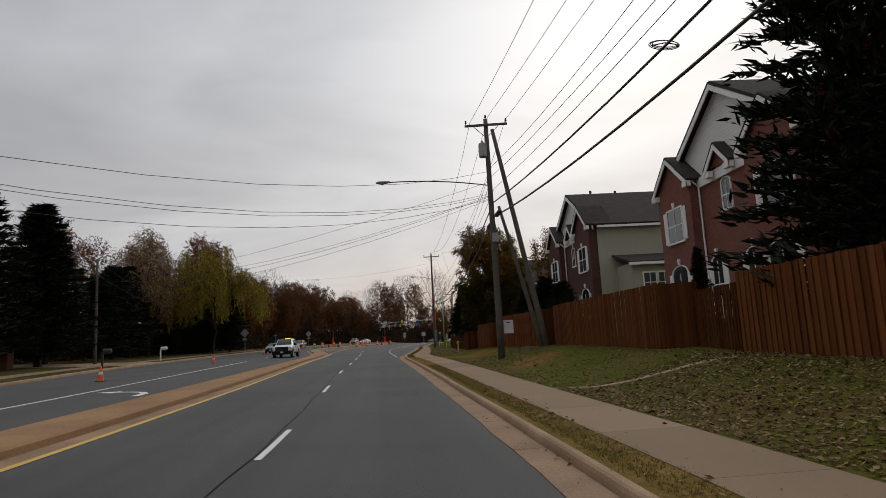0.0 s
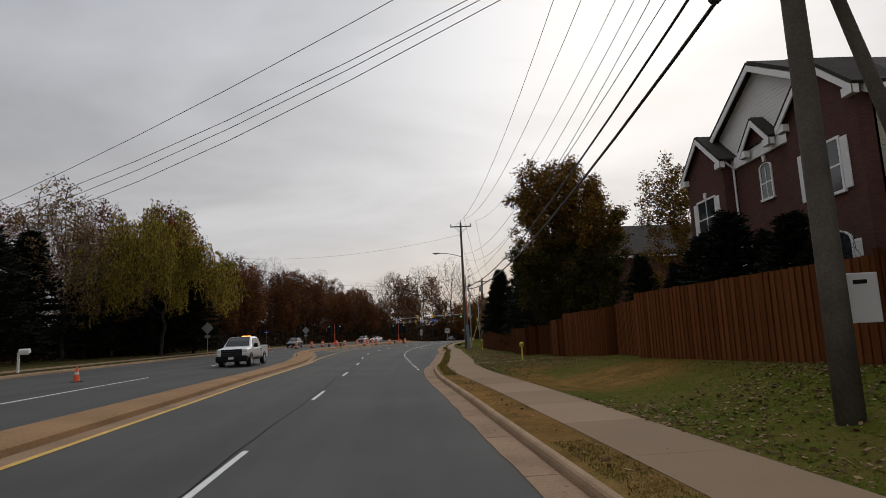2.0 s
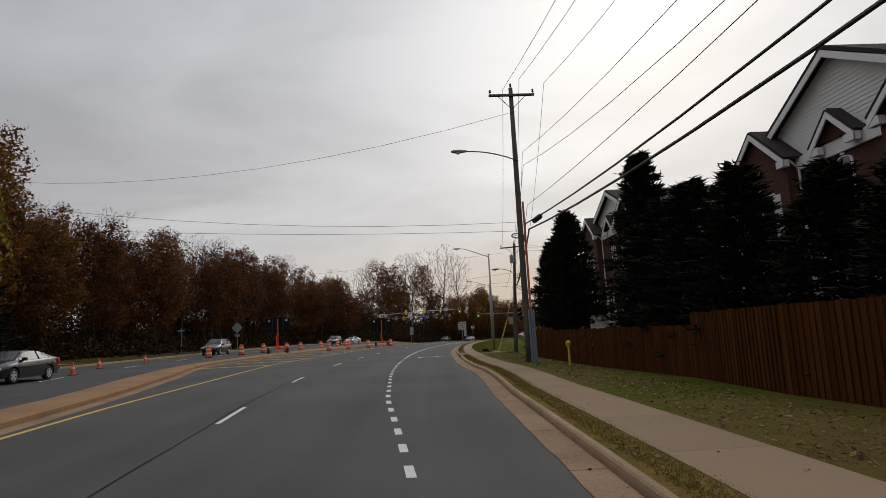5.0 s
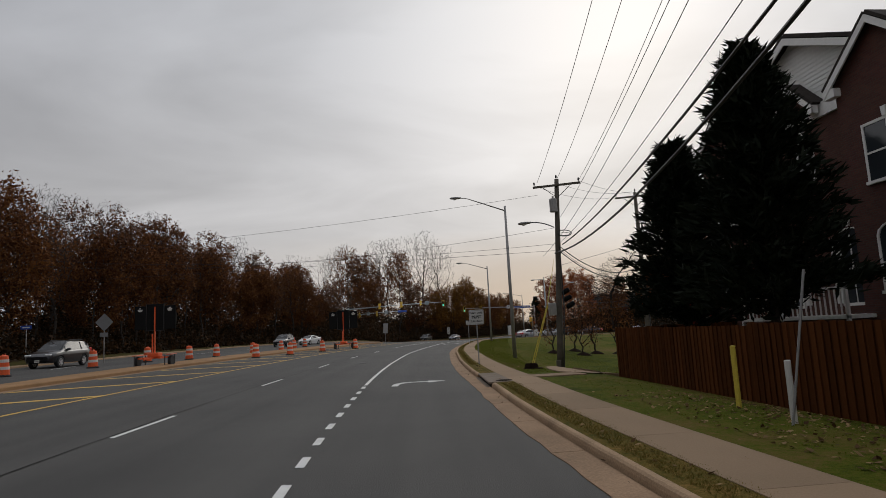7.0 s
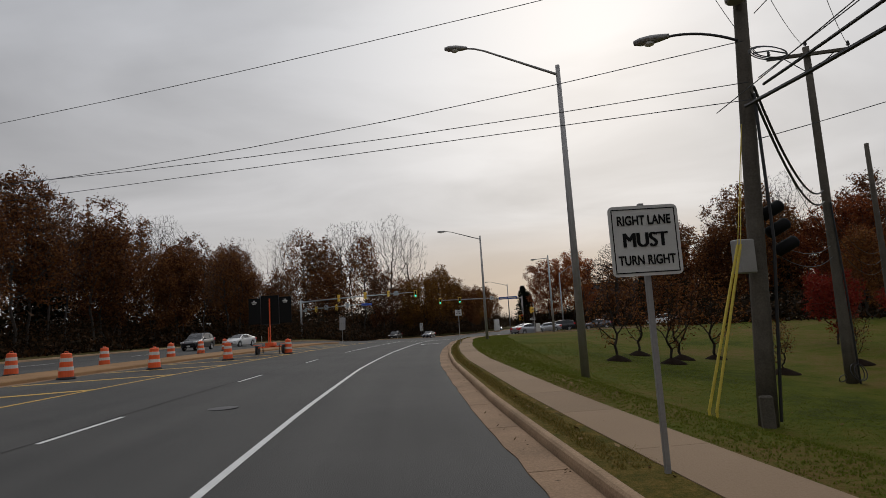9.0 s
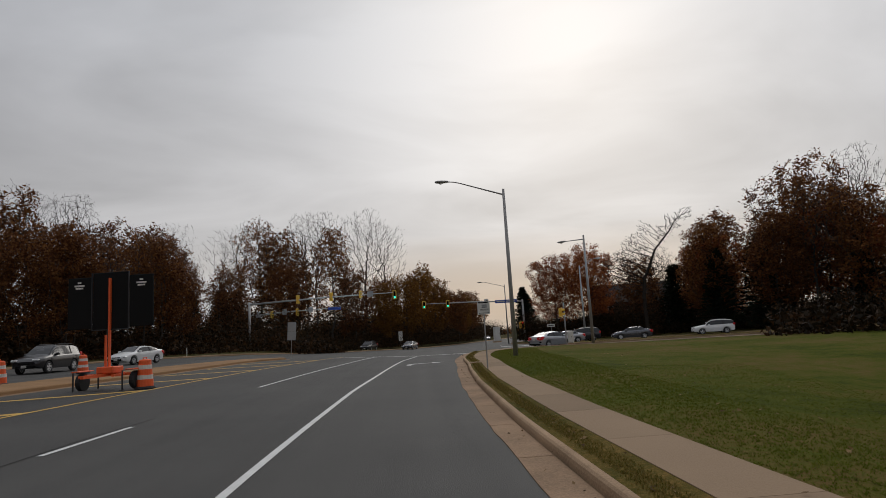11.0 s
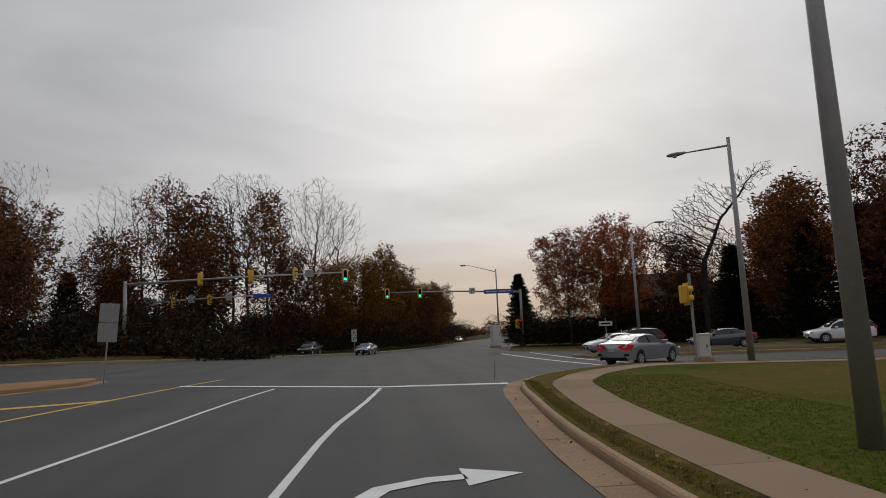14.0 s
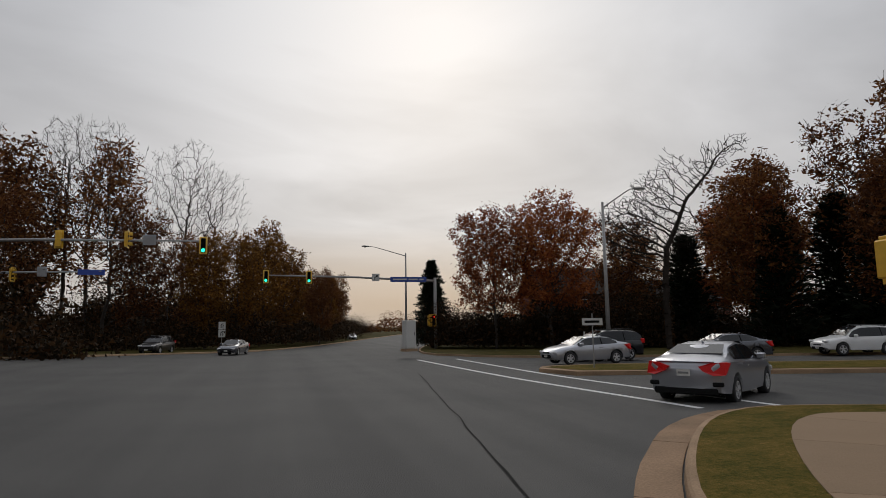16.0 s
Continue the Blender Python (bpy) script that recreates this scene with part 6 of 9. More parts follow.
for x, z, w, h, mat in ((-0.02, 0.22, 0.4, 0.05, "black"), (0.03, 0.08, 0.2, 0.12, "signback"), (0.03, 0.115, 0.22, 0.015, "black"), (0.03, 0.02, 0.22, 0.015, "black"), (0.03, -0.05, 0.34, 0.016, "black"), (0.03, -0.085, 0.34, 0.016, "black"), (0.0, -0.2, 0.42, 0.02, "black")):
    bm = bmesh.new()
    box(bm, x - w / 2, x + w / 2, -0.006, -0.004, z - h / 2, z + h / 2)
    part("print_bar", bm, M[mat], pl)
# backs of signs facing the other way, on the median
ns = sign_post(pose(-1.35, 192.0, 0.4, 0, 3, heading(190) + 8), 3.1, "tall bare-backed double sign on the median nose")
for z in (1.87, 2.67):
    part("plate", rounded_plate(0.74, 0.78), M["signback"], ns).matrix_basis = pose(0, -0.03, z)


def diamond_sign(s, d, lab, up=0.12):
    t = sign_post(stand(s, d, 0, up), 3.4, lab)
    p = part("plate", rounded_plate(0.92, 0.92), M["signback"], t)
    p.matrix_basis = pose(0, -0.03, 2.85, 0, 45, 0)
    part("lower_plate", rounded_plate(0.6, 0.3, r=0.02), M["signback"], t).matrix_basis = pose(0, -0.03, 1.95)
diamond_sign(90.8, -22.4, "bare-backed diamond warning sign near the willow")
diamond_sign(134.8, -23.7, "bare-backed diamond warning sign by the woods")
t = sign_post(stand(228, -2.2, 0, 0.1), 3.0, "white lane-use sign beside the far road")
for k in (0, 1):
    pl = part("plate", rounded_plate(0.75, 0.85), M["sign"], t)
    pl.matrix_basis = pose(0, -0.04, 1.9 + k * 0.88)
    bm = bmesh.new()
    tube(bm, [(-0.1, -0.02, -0.25), (-0.1, -0.02, 0.1), (0.12, -0.02, 0.22)], 0.045, 4)
    tube(bm, [(0.1, -0.02, -0.25), (0.12, -0.02, 0.1)], 0.04, 4)
    part("arrow", bm, M["black"], pl)
t = sign_post(stand(248, 6.5, 0, 0.1), 2.2, "grey-backed diamond sign far along the road")
part("plate", rounded_plate(0.9, 0.9), M["signback"], t).matrix_basis = pose(0, -0.03, 1.7, 0, 45, 0)
t = sign_post(stand(199.6, 12.6, -30, 0.16), 2.3, "slim white one-way sign on the side road island")
part("plate", rounded_plate(0.85, 0.3, r=0.02), M["sign"], t).matrix_basis = pose(0, -0.04, 1.95)
bm = bmesh.new()
box(bm, -0.32, 0.3, -0.006, -0.004, -0.05, 0.05)
part("print_bar", bm, M["black"], t).matrix_basis = pose(0, -0.045, 1.95)
t = sign_post(stand(139, -32.5, 0, 0.1), 3.0, "small blue sign on a post before the woods")
part("plate", rounded_plate(0.9, 0.3, r=0.02), M["blue"], t).matrix_basis = pose(0, -0.04, 2.7)
bm = bmesh.new()
box(bm, -0.3, 0.3, -0.005, -0.003, -0.05, 0.05)
part("print_bar", bm, M["reflect"], t).matrix_basis = pose(0, -0.045, 2.7)


def cabinet(x, y, z, turn, w, d, h, label, mat="sign"):
    c = tagged(empty("control_cabinet", pose(x, y, z, 0, 0, turn)), label, "control cabinet")
    bm = bmesh.new()
    box(bm, -w / 2, w / 2, -d / 2, d / 2, 0.08, h, bevel=0.03)
    part("body", bm, M[mat], c)
    bm = bmesh.new()
    box(bm, -w / 2 - 0.08, w / 2 + 0.08, -d / 2 - 0.08, d / 2 + 0.08, -0.1, 0.08)
    part("plinth", bm, M["concrete"], c)
    bm = bmesh.new()
    box(bm, -w / 2 + 0.05, w / 2 - 0.05, -d / 2 - 0.02, -d / 2, 0.15, h - 0.08, bevel=0.008)
    dr = part("door", bm, M[mat], c)
    bm = bmesh.new()
    box(bm, w / 2 - 0.18, w / 2 - 0.14, -d / 2 - 0.05, -d / 2 - 0.02, h * 0.5, h * 0.62)
    part("handle", bm, M["dark"], dr)
    bm = bmesh.new()
    box(bm, -w / 2 - 0.03, w / 2 + 0.03, -d / 2 - 0.03, d / 2 + 0.03, h, h + 0.05, bevel=0.02)
    part("lid", bm, M[mat], c)


cabinet(22.42, 186.08, 0.1, -20, 0.5, 0.42, 1.02, "white utility cabinet on the lawn corner")
cabinet(25.2, 219.8, 0.05, 10, 0.8, 0.6, 2.0, "tall pale signal cabinet at the far corner")


def marker_post(m, tall, label, head=True, mat="gasyellow"):
    t = tagged(empty("marker_post", m), label, "marker post", group="pipeline markers")
    bm = bmesh.new()
    tube(bm, [(0, 0, -0.2), (0, 0, tall - (0.2 if head else 0)), (0, 0, tall - (0.18 if head else 0.0) + 0.01)], [0.05, 0.05, 0.035], 10)
    part("post", bm, M[mat], t)
    if head:
        bm = bmesh.new()
        lathe(bm, [(0.05, tall - 0.26), (0.12, tall - 0.22), (0.13, tall - 0.08), (0.09, tall - 0.02), (0.04, tall)], 12)
        hd = part("cap", bm, M[mat], t)
        bm = bmesh.new()
        for k in range(3):
            box(bm, -0.07, 0.07, -0.134, -0.128, tall - 0.2 + k * 0.035, tall - 0.185 + k * 0.035)
        part("print_bar", bm, M["black"], hd)
    return t


marker_post(stand(60.3, 6.75, 0, 0.1), 1.05, "yellow pipeline marker post with a domed cap by the path")
marker_post(stand(93.0, 6.85, 0, 0.1), 1.2, "yellow pipeline marker post with a domed cap by the fence")
marker_post(stand(101.5, 6.0, 0, 0.1), 1.2, "plain yellow marker post by the fence", head=False)
marker_post(stand(99.3, 5.75, 0, 0.1), 1.0, "thin white marker post in the verge", head=False, mat="sign")
marker_post(stand(205, -25.5, 0, 0.1), 0.9, "thin white marker post in the verge", head=False, mat="sign")
marker_post(pose(32.5, 209.5, 0.1), 1.1, "thin white marker post beside the side road", head=False, mat="sign")
bm = bmesh.new()
tube(bm, [(4.6, 98.6, -0.05), (4.95, 98.35, 2.45)], 0.02, 6)
tagged(part("wooden_stake", bm, M["signback"]), "tall leaning survey stake in the verge", "stake")


def barrel(m):
    t = tagged(empty("traffic_barrel", m), "orange and white striped traffic barrel on a black base", "traffic barrel", group="lane closure barrels")
    prof = [(0.0, 0.29), (0.12, 0.29), (0.3, 0.285), (0.31, 0.27), (0.48, 0.265), (0.49, 0.25), (0.66, 0.245), (0.67, 0.232), (0.84, 0.228), (0.85, 0.215), (0.99, 0.21), (1.02, 0.17), (1.04, 0.05)]
    bm = bmesh.new()
    lathe(bm, [(r, z + 0.04) for z, r in prof], 18)
    part("drum", bm, M["orange"], t, smooth=False)
    for z0, z1, r0, r1 in ((0.31, 0.47, 0.274, 0.269), (0.67, 0.83, 0.237, 0.233)):
        bm = bmesh.new()
        lathe(bm, [(r0 - 0.02, z0 + 0.04), (r0, z0 + 0.045), (r1, z1 + 0.035), (r1 - 0.02, z1 + 0.04)], 18)
        part("reflective_band", bm, M["reflect"], t)
    bm = bmesh.new()
    lathe(bm, [(0.36, 0.0), (0.37, 0.03), (0.34, 0.08), (0.29, 0.1)], 16)
    part("base_ring", bm, M["rubber"], t)
    bm = bmesh.new()
    tube(bm, [(-0.08, 0, 1.06), (-0.06, 0, 1.13), (0.06, 0, 1.13), (0.08, 0, 1.06)], 0.015, 6)
    part("handle", bm, M["orange"], t)
    return t


first = barrel(stand(139, -14.1, 0, 0.0))
first.matrix_basis = stand(139.2, -14.1, 0, 0.0)
for s, d in ((144.2, -12.8), (151.8, -11.7), (158.9, -9.8), (121.5, -21.4), (128.5, -20.9), (135.5, -20.9), (138.2, -19.0), (142.6, -18.7), (149.0, -17.8), (157.0, -17.6), (163.5, -18.2), (173, -19.6)):
    copy_thing(first, stand(s, d, random.uniform(0, 90), 0.0))


def cone(m):
    t = tagged(empty("traffic_cone", m), "orange traffic cone with black base on the road", "traffic cone", group="traffic cones")
    bm = bmesh.new()
    lathe(bm, [(0.15, 0.03), (0.14, 0.06), (0.035, 0.7), (0.02, 0.71)], 14)
    part("body", bm, M["orange"], t)
    bm = bmesh.new()
    lathe(bm, [(0.098, 0.33), (0.101, 0.335), (0.08, 0.45), (0.077, 0.45)], 14)
    part("reflective_band", bm, M["reflect"], t)
    bm = bmesh.new()
    box(bm, -0.2, 0.2, -0.2, 0.2, 0, 0.035, bevel=0.01)
    part("base_plate", bm, M["rubber"], t)
    return t


c0 = cone(stand(31.0, -13.4))
for s, d in ((53.8, -14.5), (83, -17.4), (97, -18.9), (104, -21.5), (112, -22.5)):
    copy_thing(c0, stand(s, d, random.uniform(0, 90)))


def message_board(m, label, size=1.0):
    t = tagged(empty("message_trailer", m), label, "message sign trailer", group="message sign trailers")
    bm = bmesh.new()
    box(bm, -1.0, 1.0, -0.06, 0.06, 0.5, 0.6)
    box(bm, -0.06, 0.06, -1.6, 0.9, 0.5, 0.6)
    for x in (-0.6, 0.6):
        box(bm, x - 0.05, x + 0.05, -0.8, 0.9, 0.5, 0.58)
    part("chassis", bm, M["orange"], t, "orange trailer frame")
    for x in (-1.0, 1.0):
        bm = bmesh.new()
        lathe(bm, [(0.2, -0.09), (0.31, -0.09), (0.33, -0.05), (0.33, 0.05), (0.31, 0.09), (0.2, 0.09)], 18, axis="x")
        w = part("tyre", bm, M["rubber"], t)
        w.matrix_basis = pose(x, 0, 0.33)
        bm = bmesh.new()
        lathe(bm, [(0.05, -0.06), (0.19, -0.05), (0.19, 0.05), (0.05, 0.06)], 12, axis="x")
        part("rim", bm, M["reflect"], w)
        bm = bmesh.new()
        box(bm, x - 0.16, x + 0.16, -0.45, 0.45, 0.7, 0.74, bevel=0.01)
        part("mudguard", bm, M["orange"], t)
    bm = bmesh.new()
    box(bm, -0.32, 0.32, -0.3, 0.4, 0.6, 0.85, bevel=0.03)
    part("battery_box", bm, M["orange"], t)
    bm = bmesh.new()
    top = 2.25 + 2.2 * size
    box(bm, -0.032, 0.032, -0.05, 0.05, 0.6, top - 0.25 * size)
    box(bm, -0.16, -0.1, -0.05, 0.02, 0.6, 2.0)
    part("mast", bm, M["orange"], t)
    bm = bmesh.new()
    box(bm, -0.72 * size, 0.72 * size, 0.05, 0.13, 2.2, top, bevel=0.02)
    fr = part("centre_panel", bm, M["black"], t)
    bm = bmesh.new()
    for a in (-0.74 * size, 0.74 * size):
        box(bm, a - 0.02, a + 0.02, 0.0, 0.05, 2.2, top)
    box(bm, -0.74 * size, 0.74 * size, 0.0, 0.05, 2.18, 2.22)
    part("edge_frame", bm, M["dark"], fr, "thin dark frame")
    for k in (-1, 1):
        bm = bmesh.new()
        a, b = sorted((k * 0.77 * size, k * 1.72 * size))
        box(bm, a, b, 0.02, 0.09, 2.26, top - 0.16 * size, bevel=0.02)
        side = part("side_panel", bm, M["black"], t, "matt black folded sign panel")
        for z, w in ((0.36, 0.14), (0.48, 0.4), (0.58, 0.3)):
            bm = bmesh.new()
            box(bm, k * 1.25 * size - w / 2 * size, k * 1.25 * size + w / 2 * size, 0.008, 0.016, top - z * size - 0.03, top - z * size + 0.03)
            part("print_bar", bm, M["reflect"], side)
    for x, y in ((-0.9, -0.7), (0.9, -0.7), (-0.9, 0.8), (0.9, 0.8)):
        bm = bmesh.new()
        tube(bm, [(x, y, 0.02), (x, y, 0.7)], 0.03, 6)
        lathe(bm, [(0.1, 0), (0.1, 0.02), (0.03, 0.03)], 8, at=(x, y, 0))
        part("jack", bm, M["dark"], t)
    return t


message_board(stand(158.9, -11.1, -4), "orange trailer with folded black message panels on the hatching", 0.95)
message_board(stand(127.9, -16.8, 2, 0.02), "orange trailer with folded black message panels beside barrels", 0.72)


def mailbox(m, label, mat, post="pole"):
    t = tagged(empty("mailbox", m), label, "mailbox", group="mailboxes")
    bm = bmesh.new()
    box(bm, -0.05, 0.05, -0.05, 0.05, -0.2, 1.1)
    box(bm, -0.05, 0.55, -0.045, 0.045, 0.98, 1.06)
    part("post", bm, M[mat], t)
    bm = bmesh.new()
    ring = [(-0.12, 0), (0.12, 0)] + [(0.12 * math.cos(math.pi * k / 6), 0.14 + 0.12 * math.sin(math.pi * k / 6)) for k in range(7)]
    a = [bm.verts.new((0.05, y, 1.06 + z)) for y, z in ring]
    b = [bm.verts.new((0.6, y, 1.06 + z)) for y, z in ring]
    bm.faces.new(a[::-1]); bm.faces.new(b)
    for i in range(len(a)):
        j = (i + 1) % len(a)
        bm.faces.new((a[i], a[j], b[j], b[i]))
    part("box", bm, M[mat], t)
    return t


mailbox(stand(45.5, -19.6, 0, 0.12), "black mailbox on a post by the driveway", "dark")
mailbox(stand(61, -21.6, 0, 0.12), "white mailbox on a white post by the verge", "trim")
# driveway apron, low brick piers, garden wall seen left of the far kerb
bm = bmesh.new()
ribbon(bm, steps(49, 57, 2), lambda s: -36, lambda s: lerp_at(LEFT, s) - 0.1, 0.145, across=4)
tagged(part("driveway", bm, M["walk"]), "pale concrete driveway opening onto the far carriageway", "driveway", kind="structure")
bm = bmesh.new()
ribbon(bm, steps(-60, 110, 3), lambda s: lerp_at(LEFT, s) - 3.0, lambda s: lerp_at(LEFT, s) - 1.6, 0.15)
tagged(part("sidewalk_west", bm, M["walk"]), "concrete sidewalk along the far carriageway", "sidewalk", kind="structure")
for s, d in ((43, -26.5), (48, -27.5)):
    bm = bmesh.new()
    box(bm, -0.4, 0.4, -0.4, 0.4, -0.2, 1.5, bevel=0.02)
    box(bm, -0.47, 0.47, -0.47, 0.47, 1.5, 1.62, bevel=0.02)
    ob = part("brick_pier", bm, M["brickwall"])
    ob.matrix_basis = stand(s, d, 0, 0.12)
    tagged(ob, "low red brick gate pier at the driveway", "gate pier", group="gate piers")
# storm drain inlet and round hatch
dr = tagged(empty("storm_drain", stand(110.9, 1.95, 0, 0)), "concrete storm drain inlet with iron grate in the kerb", "storm drain")
bm = bmesh.new()
box(bm, -0.02, 1.25, -2.0, 2.0, 0.105, 0.163, bevel=0.012)
box(bm, 0.45, 1.2, -1.98, 1.98, -0.3, 0.105)
part("slab", bm, M["drain"], dr, "dark weathered concrete lid")
# solid black box: the opening's inner darkness is put into its colour
bm = bmesh.new()
box(bm, 0.04, 0.45, -1.95, 1.95, -0.2, 0.1)
part("throat", bm, M["black"], dr)
bm = bmesh.new()
box(bm, -0.1, 0.03, -2.0, 2.0, -0.2, 0.022, bevel=0.008)
part("sill", bm, M["drain"], dr)
bm = bmesh.new()
lathe(bm, [(0.26, 0.16), (0.26, 0.18), (0.05, 0.182)], 20, at=(0.5, -1.6, -0.01))
part("cover", bm, M["mulch"], dr)
bm = bmesh.new()
lathe(bm, [(0.33, -0.1), (0.32, 0.03), (0.28, 0.06), (0.24, 0.2), (0.21, 0.22), (0.19, 0.19), (0.04, 0.19)], 22)
box(bm, -0.1, 0.42, -0.42, 0.05, -0.1, 0.05, bevel=0.02)
mh = part("manhole_riser", bm, M["mulch"])
mh.matrix_basis = stand(114.3, 4.15, 0, 0.12)
tagged(mh, "low dark manhole riser in the grass", "manhole")
bm = bmesh.new()
lathe(bm, [(0.33, -0.02), (0.33, 0.012), (0.05, 0.014)], 22)
mh = part("manhole_cover", bm, M["dark"])
mh.matrix_basis = stand(127.2, -4.1, 0, 0.0)
tagged(mh, "round iron manhole cover in the road", "manhole")
# path from the sidewalk into the park
for pts in ([(110.4, 3.5), (110.4, 4.4), (110.5, 5.2)], [(110.7, 5.6), (111.6, 5.2), (112.9, 5.1), (114.3, 5.2), (115.1, 5.6), (116.0, 6.7), (116.9, 8.4), (118, 11), (119, 14)], [(115.2, 6.2), (114.9, 6.6), (114.7, 7.0)]):
    bm = bmesh.new()
    rows = []
    for i, (s, d) in enumerate(pts):
        t = (Vector(pts[min(i + 1, len(pts) - 1)]) - Vector(pts[max(i - 1, 0)])).normalized()
        rows.append([bm.verts.new(place(s - t.y * w, d + t.x * w, (0.17 + 0.09 * min(1.0, max(0.0, d - 5.4))) if abs(w) < 0.5 else 0.0)) for w in (-0.5, -0.48, 0.48, 0.5)])
    for r, q in zip(rows, rows[1:]):
        for i in range(3):
            bm.faces.new((r[i], q[i], q[i + 1], r[i + 1]))
    for f in bm.faces:
        f.normal_update()
        if f.normal.z < 0:
            f.normal_flip()
    tagged(part("park_path", bm, M["walk"]), "concrete footpath curving from the sidewalk behind the fence", "path", kind="structure")

# ---- trees ----
def mesh_of(name, verts, faces, mat):
    me = bpy.data.meshes.new(name)
    me.from_pydata(verts, [], faces)
    me.materials.append(mat)
    return me


def tubes_mesh(name, segs, mat, sides=5):
    """Wood: tapered limbs from (p0, p1, r0, r1)."""
    verts, faces = [], []
    for p0, p1, r0, r1 in segs:
        d = p1 - p0
        if d.length < 1e-5:
            continue
        d.normalize()
        a = d.cross(Vector((0.3, 0.5, 0.81)))
        a.normalize()
        b = d.cross(a)
        n = sides if r0 > 0.07 else 3
        i0 = len(verts)
        if r0 < 0.03:
            verts += [p0 - a * r0, p0 + a * r0, p1 + a * r1, p1 - a * r1]
            faces.append((i0, i0 + 1, i0 + 2, i0 + 3))
            continue
        for p, r in ((p0, r0), (p1, r1)):
            for k in range(n):
                t = 2 * math.pi * k / n
                verts.append(p + (a * math.cos(t) + b * math.sin(t)) * r)
        for k in range(n):
            faces.append((i0 + k, i0 + (k + 1) % n, i0 + n + (k + 1) % n, i0 + n + k))
    return mesh_of(name, verts, faces, mat)


def lobes_of(rng, zlo, zhi, radius, n, squash=0.85):
    """Uneven clumps that make up a crown: (centre, radii)."""
    out = []
    mid, half = (zlo + zhi) / 2, (zhi - zlo) / 2
    for k in range(n):
        u = -0.85 + 1.75 * (k + rng.random()) / n
        w = math.sqrt(max(0.05, 1 - u * u * 0.9))
        a, r = k * 2.4 + rng.uniform(-0.6, 0.6), radius * w * rng.uniform(0.35, 0.62)
        size = radius * rng.uniform(0.36, 0.56) * (0.75 + 0.25 * w)
        out.append((Vector((r * math.cos(a), r * math.sin(a), mid + half * u * 0.86)), (size, size, size * squash * 1.25)))
    return out


def colonise(rng, lobes, count, base, step=0.5, kill=0.85, crook=0.18, lift=0.12, tip=0.016, power=2.35):
    """Limbs that grow towards points scattered through the crown's clumps, thickening towards the foot.
    base: the stem's line before it branches. Returns wood segments, twig ends and fine nodes."""
    gen = np.random.default_rng(rng.randrange(1 << 30))
    vol = np.array([a * b * c for _, (a, b, c) in lobes])
    pick = gen.choice(len(lobes), count, p=vol / vol.sum())
    way = gen.normal(size=(count, 3))
    way /= np.linalg.norm(way, axis=1)[:, None]
    way *= gen.random(count)[:, None] ** 0.4
    pts = np.array([list(lobes[k][0]) for k in pick]) + way * np.array([lobes[k][1] for k in pick])
    pos, par = [], []
    for a, b in zip(base, base[1:]):
        a, b = np.array(a, float), np.array(b, float)
        n = max(1, int(np.linalg.norm(b - a) / step))
        for k in range(n + (b is base[-1])):
            pos.append(a + (b - a) * k / n + (gen.normal(size=3) * 0.03 if pos else 0))
            par.append(len(pos) - 2)
    pos.append(np.array(base[-1], float))
    par.append(len(pos) - 2)
    low = len(pos) // 3
    near = np.full(count, low)
    best = np.full(count, 1e9)
    fresh = list(range(low, len(pos)))
    for _ in range(160):
        d = np.linalg.norm(pts[:, None, :] - np.array([pos[k] for k in fresh])[None], axis=2)
        m = d.argmin(1)
        dm = d[np.arange(len(pts)), m]
        won = dm < best
        best = np.where(won, dm, best)
        near = np.where(won, np.array(fresh)[m], near)
        keep = best > kill
        pts, near, best = pts[keep], near[keep], best[keep]
        if not len(pts):
            break
        pull = {}
        for k in range(len(pts)):
            v = pts[k] - pos[near[k]]
            pull.setdefault(int(near[k]), []).append(v / max(1e-6, np.linalg.norm(v)))
        fresh = []
        for k, vs in pull.items():
            v = np.mean(vs, axis=0) + gen.normal(size=3) * crook + (0, 0, lift)
            v /= max(1e-6, np.linalg.norm(v))
            fresh.append(len(pos))
            pos.append(pos[k] + v * step)
            par.append(k)
        if len(pos) > 7500:
            break
    n = len(pos)
    load = np.zeros(n)
    kids = np.zeros(n, int)
    for k in range(n - 1, 0, -1):
        if not kids[k]:
            load[k] = tip ** power
        load[par[k]] += load[k]
        kids[par[k]] += 1
    rad = load ** (1 / power)
    vecs = [Vector(q) for q in pos]
    segs = [(vecs[par[k]], vecs[k], min(rad[par[k]], rad[k] * 1.25), rad[k]) for k in range(1, n)]
    ends = [(vecs[k], (vecs[k] - vecs[par[k]]).normalized(), 3) for k in range(1, n) if not kids[k]]
    fine = [vecs[k] for k in range(1, n) if rad[k] < tip * 2.6]
    return segs, ends, fine


